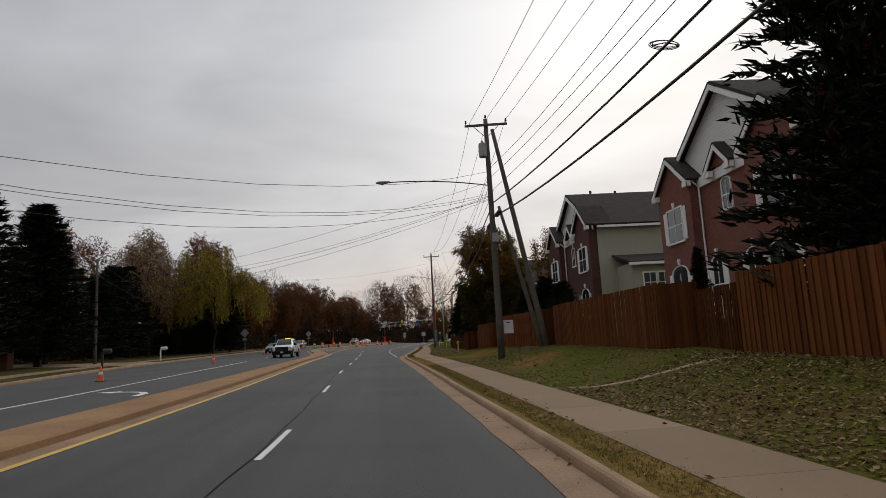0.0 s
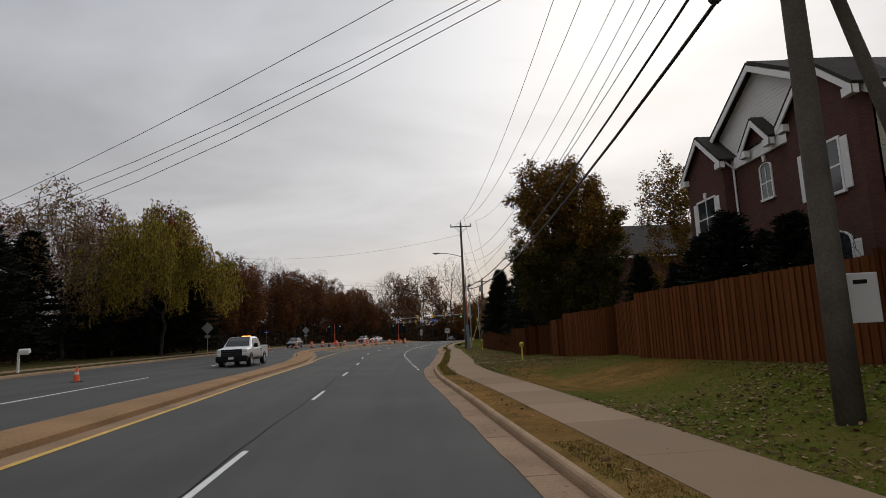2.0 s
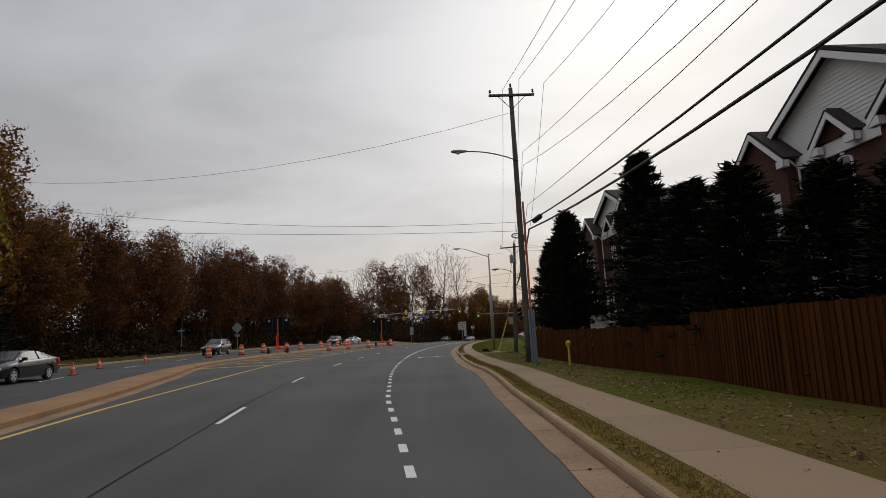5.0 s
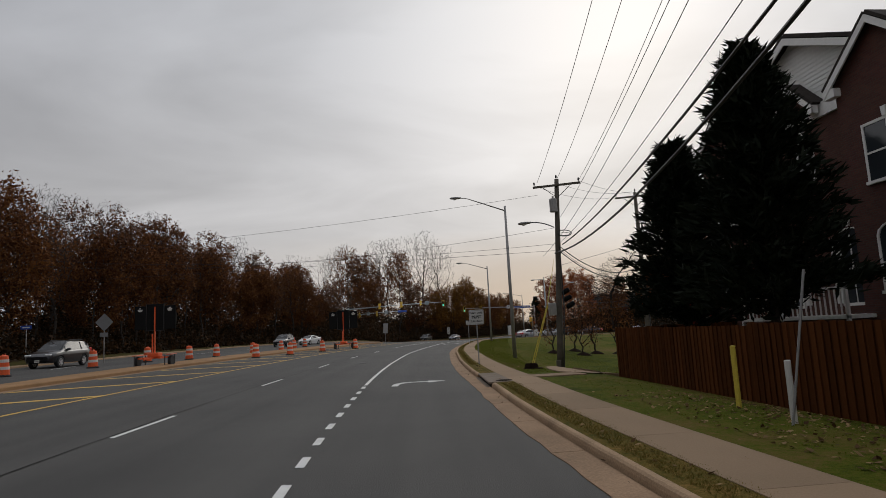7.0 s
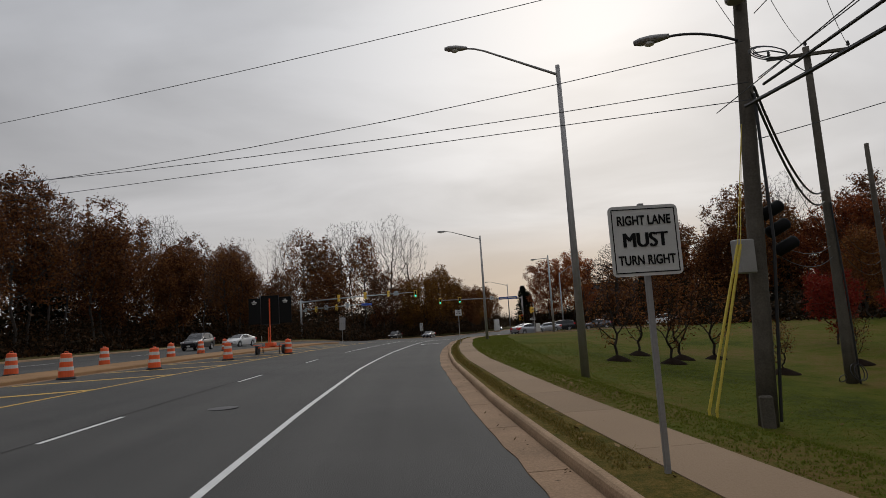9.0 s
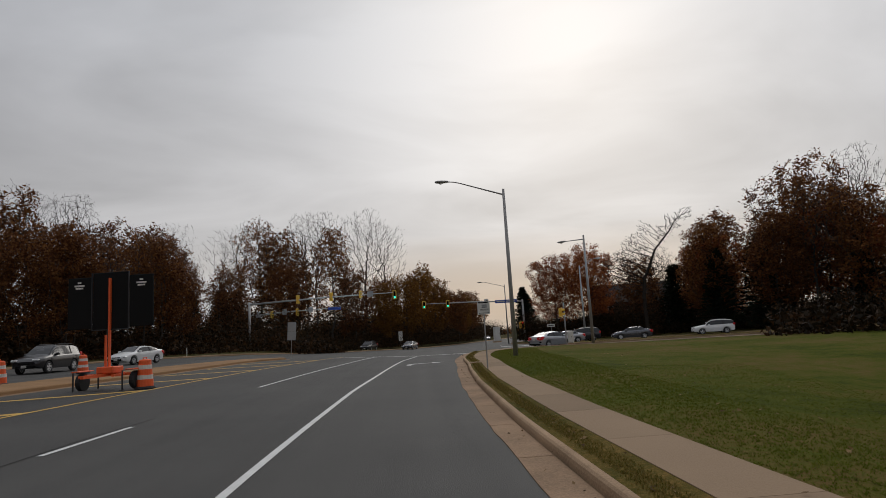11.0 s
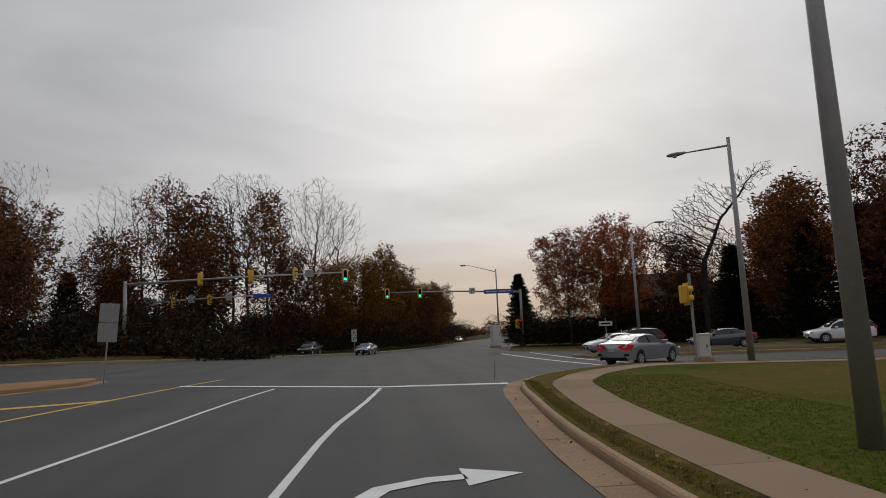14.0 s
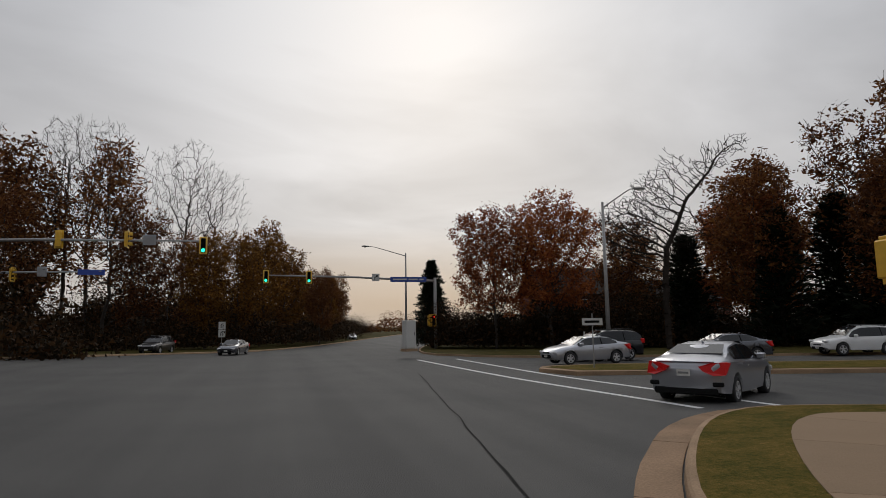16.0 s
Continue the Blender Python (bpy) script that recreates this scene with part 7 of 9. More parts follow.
def leaves_mesh(name, rng, centres, count, size, scatter, mat, long=1.4, droop=0.0, three=False):
    """Many small leaf blades round the twig ends."""
    verts, faces = [], []
    for _ in range(count):
        c = rng.choice(centres)
        p = c + Vector((rng.gauss(0, scatter), rng.gauss(0, scatter), rng.gauss(0, scatter * 0.8) - droop * rng.random()))
        u = Vector((rng.gauss(0, 1), rng.gauss(0, 1), rng.gauss(-0.2, 0.7))).normalized()
        v = u.cross(Vector((rng.gauss(0, 1), rng.gauss(0, 1), rng.gauss(0, 1)))).normalized()
        s = size * rng.uniform(0.6, 1.35)
        i = len(verts)
        if three:
            verts += [p - u * s * long * 0.5, p + v * s * 0.5, p + u * s * long * 0.5 - v * s * 0.2]
            faces.append((i, i + 1, i + 2))
        else:
            verts += [p - u * s * long * 0.5, p + v * s * 0.42, p + u * s * long * 0.5, p - v * s * 0.42]
            faces.append((i, i + 1, i + 2, i + 3))
    return mesh_of(name, verts, faces, mat)


def tree_thing(name, wood, crown, label, category="tree", group=""):
    """One tree: trunk with its limbs, and its leaves."""
    root = empty(name)
    t = new("trunk", wood)
    t.parent = root
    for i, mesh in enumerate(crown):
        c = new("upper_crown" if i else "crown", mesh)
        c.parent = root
    return tagged(root, label, category, group=group)


def twiggy(rng, tips, n, length, r=0.012):
    out = []
    for p, d, lv in tips:
        for _ in range(n):
            nd = (d + Vector((rng.gauss(0, 0.6), rng.gauss(0, 0.6), rng.gauss(0.15, 0.5)))).normalized()
            m = p + nd * length * rng.uniform(0.3, 0.6)
            q = m + (nd + Vector((rng.gauss(0, 0.35), rng.gauss(0, 0.35), 0.2))).normalized() * length * rng.uniform(0.4, 0.7)
            out += [(p, m, r, r * 0.8), (m, q, r * 0.8, r * 0.45)]
    return out


KINDS = {}


def broadleaf(key, seed, height, radius, leaf=None, count=0, size=0.18, scatter=0.32, first=0.3, clumps=9, points=420, twigs=2, twig_len=0.8, twig_r=0.02,
              bark="bark", step=0.5, kill=0.8, crook=0.2, lift=0.14, tip=0.017, lobes=None, stem=None, upper=None, low=None):
    """A tree by its height and crown radius; upper: material of the lighter golden leaves in the top of the crown."""
    rng = random.Random(seed)
    lobes = lobes or lobes_of(rng, height * (low or first), height * 0.98, radius, clumps)
    stem = stem or [(0, 0, -0.2), (rng.uniform(-0.15, 0.15), rng.uniform(-0.15, 0.15), height * first * 0.6), (rng.uniform(-0.3, 0.3), rng.uniform(-0.3, 0.3), height * first)]
    segs, ends, fine = colonise(rng, lobes, points, stem, step, kill, crook, lift, tip)
    wood = tubes_mesh(key + "_wood", segs + twiggy(rng, ends, twigs, twig_len, twig_r), M[bark])
    crowns = []
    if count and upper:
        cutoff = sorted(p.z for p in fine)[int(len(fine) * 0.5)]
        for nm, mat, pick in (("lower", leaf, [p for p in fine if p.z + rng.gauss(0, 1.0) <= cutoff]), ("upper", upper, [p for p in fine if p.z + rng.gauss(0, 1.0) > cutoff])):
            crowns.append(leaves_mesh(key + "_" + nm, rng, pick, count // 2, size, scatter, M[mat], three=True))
    elif count:
        crowns.append(leaves_mesh(key + "_leaves", rng, fine, count, size, scatter, M[leaf], three=True))
    KINDS[key] = (wood, crowns)


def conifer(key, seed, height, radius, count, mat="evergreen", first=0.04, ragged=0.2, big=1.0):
    rng = random.Random(seed)
    segs = [(Vector((0, 0, -0.2)), Vector((0, 0, height * 0.97)), height * 0.018, 0.02)]
    verts, faces = [], []
    arms = int(12.5 * height)
    for k in range(arms):
        f = first + (0.985 - first) * (k + rng.random()) / arms
        z = height * f
        L = radius * (1 - f) ** 0.75 * rng.uniform(1 - ragged, 1 + ragged) + 0.15
        a = k * 2.399 + rng.uniform(-0.3, 0.3)
        d = Vector((math.cos(a), math.sin(a), rng.uniform(0.15, 0.55)))
        p = Vector((0, 0, z))
        n = max(3, int(L / 0.22))
        q0 = p
        for i in range(n):
            u = (i + 1) / n
            q = p + Vector((d.x * L * u, d.y * L * u, d.z * L * u * (1 - 0.55 * u)))
            if i % 3 == 2:
                segs.append((q0, q, 0.02, 0.012))
                q0 = q
            for _ in range(max(1, int(count / (arms * n)))):
                c = q + Vector((rng.gauss(0, 0.12), rng.gauss(0, 0.12), rng.gauss(0, 0.10)))
                w = (Vector((d.x, d.y, rng.uniform(-0.1, 0.9))) + Vector((rng.gauss(0, 0.5), rng.gauss(0, 0.5), rng.gauss(0, 0.3)))).normalized()
                v = w.cross(Vector((rng.gauss(0, 1), rng.gauss(0, 1), rng.gauss(0, 1)))).normalized()
                s = rng.uniform(0.22, 0.46) * big
                i0 = len(verts)
                verts += [c - w * s * 0.4, c + v * s * 0.15, c + w * s * 0.9, c - v * s * 0.15]
                faces.append((i0, i0 + 1, i0 + 2, i0 + 3))
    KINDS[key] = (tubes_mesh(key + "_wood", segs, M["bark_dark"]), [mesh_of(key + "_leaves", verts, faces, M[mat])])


def willow(key, seed, height, radius, strands):
    rng = random.Random(seed)
    lobes = [(Vector((radius * 0.52 * math.cos(a) * k, radius * 0.52 * math.sin(a) * k, height * z)), (radius * r, radius * r, height * 0.16)) for a, k, z, r in
             ((0.2, 1, 0.56, 0.46), (1.3, 1.1, 0.62, 0.4), (2.4, 1.0, 0.58, 0.48), (3.5, 1.15, 0.54, 0.44), (4.5, 0.95, 0.63, 0.42), (5.5, 1.1, 0.55, 0.45), (0, 0, 0.8, 0.5), (2.0, 0.6, 0.74, 0.4), (4.0, 0.7, 0.76, 0.4))]
    segs, ends, fine = colonise(rng, lobes, 380, [(0, 0, -0.2), (0.2, 0.1, height * 0.12), (0.3, -0.2, height * 0.2)], 0.5, 0.9, 0.22, 0.1, 0.02)
    verts, faces, tw = [], [], []
    tops = [p for p, d, l in ends]
    heads = rng.sample(tops, min(110, len(tops))) + rng.sample(fine, min(60, len(fine)))
    for k in range(strands):
        h = rng.choice(heads)
        p = h + Vector((rng.gauss(0, 0.22), rng.gauss(0, 0.22), rng.gauss(0, 0.2)))
        out = Vector((h.x, h.y, 0)) * (0.9 / radius)
        reach = math.hypot(h.x, h.y) / radius
        L = min(p.z - rng.uniform(0.5, 1.8), rng.uniform(0.8, 2.2) + 3.2 * reach * rng.random())
        if L < 0.5:
            continue
        sway = Vector((rng.gauss(0, 0.13), rng.gauss(0, 0.13), 0))
        n = max(4, int(L / 0.21))
        prev = p
        for i in range(n):
            u = i / n
            c = p + out * math.sqrt(u) + sway * u * L * 0.5 + Vector((0, 0, 0.3 * math.sin(min(1, u * 4) * math.pi) - L * u))
            if i % 4 == 3:
                tw.append((prev, c, 0.009, 0.007))
                prev = c
            for s_ in (-1, 1):
                w = Vector((rng.gauss(0, 0.4), rng.gauss(0, 0.4), -1)).normalized()
                v = w.cross(Vector((rng.gauss(0, 1), rng.gauss(0, 1), 0.1))).normalized()
                s = rng.uniform(0.18, 0.34)
                cc = c + v * s_ * 0.05
                i0 = len(verts)
                verts += [cc, cc + v * s * 0.17 + w * s * 0.5, cc + w * s, cc - v * s * 0.17 + w * s * 0.5]
                faces.append((i0, i0 + 1, i0 + 2, i0 + 3))
    KINDS[key] = (tubes_mesh(key + "_wood", segs + tw, M["bark_dark"]), [mesh_of(key + "_leaves", verts, faces, M["willow"])])


broadleaf("bare_a", 11, 17.5, 4.0, first=0.34, clumps=10, points=1500, twigs=3, twig_len=0.55, twig_r=0.014, crook=0.24, lift=0.1, step=0.42, kill=0.5, tip=0.0125)
broadleaf("bare_b", 12, 15.5, 3.2, first=0.38, clumps=9, points=1200, twigs=3, twig_len=0.55, twig_r=0.014, crook=0.22, lift=0.14, step=0.4, kill=0.48, tip=0.012)
broadleaf("bare_c", 13, 18.5, 4.8, first=0.42, clumps=11, points=1700, twigs=3, twig_len=0.55, twig_r=0.014, crook=0.26, lift=0.08, step=0.42, kill=0.52, tip=0.0125)
broadleaf("brown_a", 21, 17, 4.1, "oakleaf", 5600, 0.24, 0.30, first=0.22, clumps=12, points=620, twigs=2, kill=0.62)
broadleaf("brown_b", 22, 15, 3.9, "oakleaf", 8600, 0.24, 0.32, first=0.14, clumps=14, points=620, twigs=1, kill=0.65)
broadleaf("brown_c", 23, 18, 4.4, "oakleaf", 3000, 0.24, 0.30, first=0.26, clumps=12, points=800, twigs=2, kill=0.58)
broadleaf("gold_a", 31, 13.5, 3.4, "goldleaf", 8000, 0.22, 0.32, first=0.12, clumps=13, points=520, twigs=1, kill=0.62)
broadleaf("tan_tree", 32, 15.5, 4.6, "tanleaf", 6500, 0.2, 0.3, first=0.2, clumps=13, points=900, twigs=2, kill=0.55, bark="bark", lift=0.22)
broadleaf("pear", 41, 12.8, 4.3, "pearleaf", 84000, 0.15, 0.24, first=0.12, clumps=26, points=1500, twigs=1, twig_len=0.4, kill=0.55, step=0.4, upper="peargold", low=0.08)
broadleaf("crimson", 51, 5.5, 2.2, "redleaf", 5200, 0.15, 0.24, first=0.25, clumps=8, points=240, twigs=1, step=0.3, kill=0.45)
broadleaf("lawn_tree", 52, 4.4, 2.1, "oakleaf", 900, 0.11, 0.2, first=0.3, clumps=8, points=300, twigs=2, twig_len=0.4, twig_r=0.012, bark="bark_dark", step=0.28, kill=0.4, tip=0.014)
broadleaf("thin_orange", 53, 11.5, 2.9, "peargold", 12000, 0.14, 0.22, first=0.16, clumps=13, points=520, twigs=2, twig_len=0.5, twig_r=0.01, step=0.4, kill=0.55, lift=0.25, tip=0.009)
broadleaf("bare_shrub", 54, 5.5, 1.7, first=0.08, clumps=7, points=260, twigs=3, twig_len=0.6, twig_r=0.01, step=0.3, kill=0.4, lift=0.4, tip=0.01)
broadleaf("crooked", 61, 19, 4.5, points=2600, twigs=2, twig_len=0.5, twig_r=0.024, crook=0.2, lift=0.06, tip=0.019, step=0.34, kill=0.36, bark="bark_dark",
          stem=[(0, 0, -0.2), (-0.1, 0, 5.0), (0.2, -0.1, 8.6), (1.6, -0.6, 11.6), (1.9, -0.7, 12.6), (4.2, -1.5, 15.4)],
          lobes=[(Vector((-2.8, 1.0, 10.2)), (2.7, 2.7, 2.7)), (Vector((-0.6, 0.2, 13.2)), (2.0, 2.0, 2.0)), (Vector((4.6, -1.6, 16.4)), (1.5, 1.5, 1.3)), (Vector((3.0, -1.1, 14.9)), (1.3, 1.3, 1.3)), (Vector((2.0, -0.7, 10.2)), (1.9, 1.9, 1.9)), (Vector((0.9, -0.3, 15.8)), (1.2, 1.2, 1.3)), (Vector((6.2, -2.2, 17.6)), (1.2, 1.2, 1.0))])
broadleaf("corner_red", 62, 14, 4.6, "russet", 17000, 0.19, 0.28, first=0.2, clumps=16, points=800, twigs=1, kill=0.6)
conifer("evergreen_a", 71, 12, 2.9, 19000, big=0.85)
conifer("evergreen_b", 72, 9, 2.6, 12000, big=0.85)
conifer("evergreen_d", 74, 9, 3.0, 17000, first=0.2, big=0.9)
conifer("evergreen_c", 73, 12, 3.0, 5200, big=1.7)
willow("willow", 81, 14.8, 6.2, 1350)

LABELS = {
    "bare_a": ("bare_tree", "tall leafless grey tree at the edge of the woods"),
    "bare_b": ("bare_tree", "slender leafless tree among the roadside woods"),
    "tan_tree": ("tan_tree", "broad tree with thin pale tan autumn leaves"),
    "bare_c": ("bare_tree", "tall spreading leafless tree among the woods"),
    "brown_c": ("oak_tree", "tall oak with few clinging brown leaves"),
    "brown_a": ("oak_tree", "oak with thin rust-brown autumn leaves in the woods"),
    "brown_b": ("oak_tree", "oak holding dark red-brown autumn leaves"),
    "gold_a": ("golden_tree", "tree with dull golden-brown autumn leaves"),
    "pear": ("pear_tree", "large dense tree with olive and brown leaves behind the fence"),
    "crimson": ("maple_tree", "small maple with crimson autumn leaves on the lawn"),
    "lawn_tree": ("lawn_tree", "small leafless dark tree in a mulch ring on grass"),
    "thin_orange": ("young_tree", "thin young tree with sparse orange leaves beside a house"),
    "bare_shrub": ("bare_shrub", "tall leafless shrub beside the brick house"),
    "crooked": ("crooked_tree", "large leafless tree with a crooked leaning crown"),
    "corner_red": ("red_oak_tree", "broad oak with russet leaves at the junction corner"),
    "evergreen_a": ("conifer", "dense dark evergreen conifer with ragged edges"),
    "evergreen_c": ("conifer", "dark evergreen among bare woodland trees"),
    "evergreen_b": ("conifer", "bushy dark evergreen conifer"),
    "evergreen_d": ("conifer", "dark evergreen conifer rising behind the brown fence"),
    "willow": ("willow_tree", "weeping willow with yellow-green hanging strands by the road"),
}


def plant(key, x, y, z, scale=1.0, turn=0.0, wide=1.0, group=""):
    name, label = LABELS[key]
    wood, crown = KINDS[key]
    t = tree_thing(name, wood, crown, label, "shrub" if key == "bare_shrub" else "tree", group=group)
    t.matrix_basis = pose(x, y, z, 0, 0, turn) @ Matrix.Diagonal((scale * wide, scale * wide, scale, 1))
    return t


def plant_sd(key, s, d, scale=1.0, turn=None, wide=1.0, group=""):
    p = place(s, d, 0.1)
    return plant(key, p.x, p.y, p.z, scale, random.uniform(0, 360) if turn is None else turn, wide, group)


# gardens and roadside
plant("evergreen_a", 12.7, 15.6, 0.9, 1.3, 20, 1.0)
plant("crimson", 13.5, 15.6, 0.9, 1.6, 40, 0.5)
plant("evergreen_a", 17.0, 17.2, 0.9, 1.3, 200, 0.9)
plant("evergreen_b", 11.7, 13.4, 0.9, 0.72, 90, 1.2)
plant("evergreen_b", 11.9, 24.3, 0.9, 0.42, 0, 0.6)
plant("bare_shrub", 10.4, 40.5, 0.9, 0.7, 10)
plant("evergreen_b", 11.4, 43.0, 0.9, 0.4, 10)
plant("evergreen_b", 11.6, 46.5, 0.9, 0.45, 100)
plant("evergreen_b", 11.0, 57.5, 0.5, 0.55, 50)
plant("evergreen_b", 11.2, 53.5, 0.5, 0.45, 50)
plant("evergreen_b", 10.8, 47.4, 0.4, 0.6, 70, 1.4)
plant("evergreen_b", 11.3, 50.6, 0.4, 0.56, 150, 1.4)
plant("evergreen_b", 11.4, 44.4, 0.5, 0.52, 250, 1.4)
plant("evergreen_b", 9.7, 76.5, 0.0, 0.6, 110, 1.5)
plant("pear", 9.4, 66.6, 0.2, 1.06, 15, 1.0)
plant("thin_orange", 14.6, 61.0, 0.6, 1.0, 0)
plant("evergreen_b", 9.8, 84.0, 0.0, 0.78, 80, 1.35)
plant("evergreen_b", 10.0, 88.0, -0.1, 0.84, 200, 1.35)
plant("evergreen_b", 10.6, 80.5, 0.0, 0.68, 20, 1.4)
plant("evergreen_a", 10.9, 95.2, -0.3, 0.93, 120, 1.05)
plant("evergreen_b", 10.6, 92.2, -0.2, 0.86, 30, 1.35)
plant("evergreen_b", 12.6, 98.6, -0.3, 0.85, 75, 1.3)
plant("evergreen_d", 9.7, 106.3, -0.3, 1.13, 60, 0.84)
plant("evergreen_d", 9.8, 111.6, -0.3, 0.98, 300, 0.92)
plant_sd("willow", 87.0, -25.6, 1.12, 30, 1.16)
plant("tan_tree", -33.5, 82.5, 1.0, 1.07, 40)
plant("tan_tree", -33.0, 90.0, 1.0, 0.92, 140)
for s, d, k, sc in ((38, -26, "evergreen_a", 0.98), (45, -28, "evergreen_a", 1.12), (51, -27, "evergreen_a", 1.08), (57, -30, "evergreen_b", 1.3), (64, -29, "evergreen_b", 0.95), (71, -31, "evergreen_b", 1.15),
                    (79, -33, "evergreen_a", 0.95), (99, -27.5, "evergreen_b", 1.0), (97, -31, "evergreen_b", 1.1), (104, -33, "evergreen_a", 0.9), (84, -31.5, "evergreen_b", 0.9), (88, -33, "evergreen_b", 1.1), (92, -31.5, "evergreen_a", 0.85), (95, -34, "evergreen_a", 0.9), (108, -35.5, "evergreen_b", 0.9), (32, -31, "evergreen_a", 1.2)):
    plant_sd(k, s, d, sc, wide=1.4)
for s, d, k, sc in ((66, -38, "bare_a", 0.95), (74, -40, "bare_b", 1.05), (80, -42, "bare_a", 0.9), (92, -38, "bare_a", 0.85), (96, -38, "brown_b", 0.8), (101, -40, "bare_b", 0.9), (104, -33.5, "brown_b", 1.3), (109.5, -34.5, "gold_a", 1.35), (112, -37, "brown_a", 1.3)):
    plant_sd(k, s, d, sc, group="roadside woods")
# lawn trees in the park
for s, d in ((144, 10.25), (148.7, 12.85), (143, 12.6), (146.3, 14.4), (147, 16.5), (138.2, 15.4), (141, 20.5)):
    t = plant_sd("lawn_tree", s, d, random.uniform(0.88, 1.1) * (0.55 if 137 < s < 142 else 1.0), group="park lawn trees")
    bm = bmesh.new()
    lathe(bm, [(0.72, -0.05), (0.62, 0.06), (0.34, 0.2), (0.1, 0.3)], 14)
    ring = part("mulch_ring", bm, M["mulch"])
    ring.matrix_basis = stand(s, d, 0, 0.11)
    tagged(ring, "low ring of dark mulch round a lawn tree", "mulch ring", group="mulch rings")
for s, d, sc in ((132, 22, 1.0), (138, 24, 0.95), (127, 25, 1.0), (145, 27, 0.9), (151, 26, 0.85)):
    plant_sd("crimson", s, d, sc, group="red park maples")
# woods: near row on the far carriageway's side, then deeper rows
rng = random.Random(5)
for i, s in enumerate(steps(108, 216, 3.4)):
    base = lerp_at([(100, -35), (157, -37.5), (190, -38), (205, -32), (216, -29)], s)
    k = rng.choice(("brown_a", "brown_b", "brown_c", "bare_b", "gold_a", "brown_b", "brown_a"))
    plant_sd(k, s + rng.uniform(-1, 1), base - rng.uniform(0, 3), rng.uniform(0.8, 1.08) * (1.08 if s < 136 else 1.05), group="roadside woods")
for i, s in enumerate(steps(106, 232, 4.6)):
    base = lerp_at([(100, -44), (157, -46), (190, -47), (205, -42), (232, -36)], s)
    k = rng.choice(("brown_a", "bare_a", "bare_c", "brown_c", "brown_b", "evergreen_c"))
    plant_sd(k, s + rng.uniform(-1.5, 1.5), base - rng.uniform(0, 5), rng.uniform(1.0, 1.3), group="roadside woods")
for x, y, k, sc in ((-14, 244, "brown_b", 1.0), (-11, 262, "brown_c", 1.4), (-7, 265, "brown_b", 1.55), (-2, 266, "bare_c", 1.4), (3, 262, "brown_a", 1.35), (-15, 266, "bare_a", 1.4), (0, 272, "bare_c", 1.45), (7, 258, "brown_b", 1.0), (-5, 250, "brown_b", 1.05),
                    (13, 264, "brown_b", 0.9), (12.5, 300, "bare_c", 1.75), (18.5, 303, "bare_a", 1.75), (22, 270, "gold_a", 1.2), (27, 278, "gold_a", 1.1), (18, 262, "gold_a", 1.0), (14, 258, "gold_a", 0.95), (25, 292, "gold_a", 1.2), (30, 292, "brown_b", 0.9),
                    (34, 305, "bare_b", 1.0), (38, 318, "gold_a", 1.0), (44, 335, "brown_b", 1.0), (10, 275, "bare_b", 1.2), (-18, 255, "bare_a", 1.2), (-24, 248, "brown_a", 1.1), (52, 352, "brown_a", 0.9), (60, 372, "brown_b", 0.9),
                    (-24, 262, "evergreen_c", 0.95), (-30, 258, "brown_a", 1.0), (-20, 272, "evergreen_c", 1.05), (-17, 260, "brown_b", 0.85), (31, 272, "brown_b", 0.7), (35, 284, "gold_a", 0.75), (40, 298, "brown_b", 0.8)):
    plant(k, x, y, -0.6, sc * 1.13, rng.uniform(0, 360), group="woods beyond the junction")
for i, s in enumerate(steps(60, 236, 8.5)):
    base = lerp_at([(60, -50), (157, -56), (190, -57), (236, -46)], s)
    plant_sd(rng.choice(("bare_a", "bare_c", "brown_a", "brown_c", "bare_a")), s + rng.uniform(-2, 2), base - rng.uniform(0, 6), rng.uniform(1.15, 1.5), group="roadside woods")
# beyond the side road
plant("corner_red", 43.0, 228.5, -0.9, 1.12, 0, 1.0)
plant("corner_red", 39.0, 232.0, -0.9, 1.06, 120)
plant("crooked", 47.0, 217.5, -0.9, 1.00, 0)
for x, y, k, sc in ((37, 243, "evergreen_a", 0.75), (40, 250, "evergreen_b", 0.9), (46, 232, "bare_b", 0.75), (53, 230, "bare_b", 0.8), (57, 228, "bare_a", 0.75)):
    plant(k, x, y, -1.0, sc * 1.12, rng.uniform(0, 360), group="trees past the side road")
for x, y, k, sc in ((52, 228, "brown_b", 0.8), (56, 224, "evergreen_c", 0.8), (60, 219, "corner_red", 0.95), (64, 214, "evergreen_c", 1.0), (69, 207, "corner_red", 1.1), (76, 198, "evergreen_c", 1.0), (63, 222, "brown_b", 1.15), (73, 210, "brown_b", 1.25)):
    plant(k, x, y, -0.9, sc * 1.15, rng.uniform(0, 360), 1.2, group="trees past the side road")
for i in range(34):
    x = 56 + i * 1.55 + rng.uniform(-1.5, 1.5)
    y = 214 - i * 1.95 + rng.uniform(-2, 3)
    k = rng.choice(("brown_b", "evergreen_c", "brown_a", "corner_red", "brown_b", "bare_a"))
    plant(k, x, y, -0.8, rng.uniform(0.95, 1.25) * (1.0 if k != "corner_red" else 1.1), rng.uniform(0, 360), group="trees past the side road")
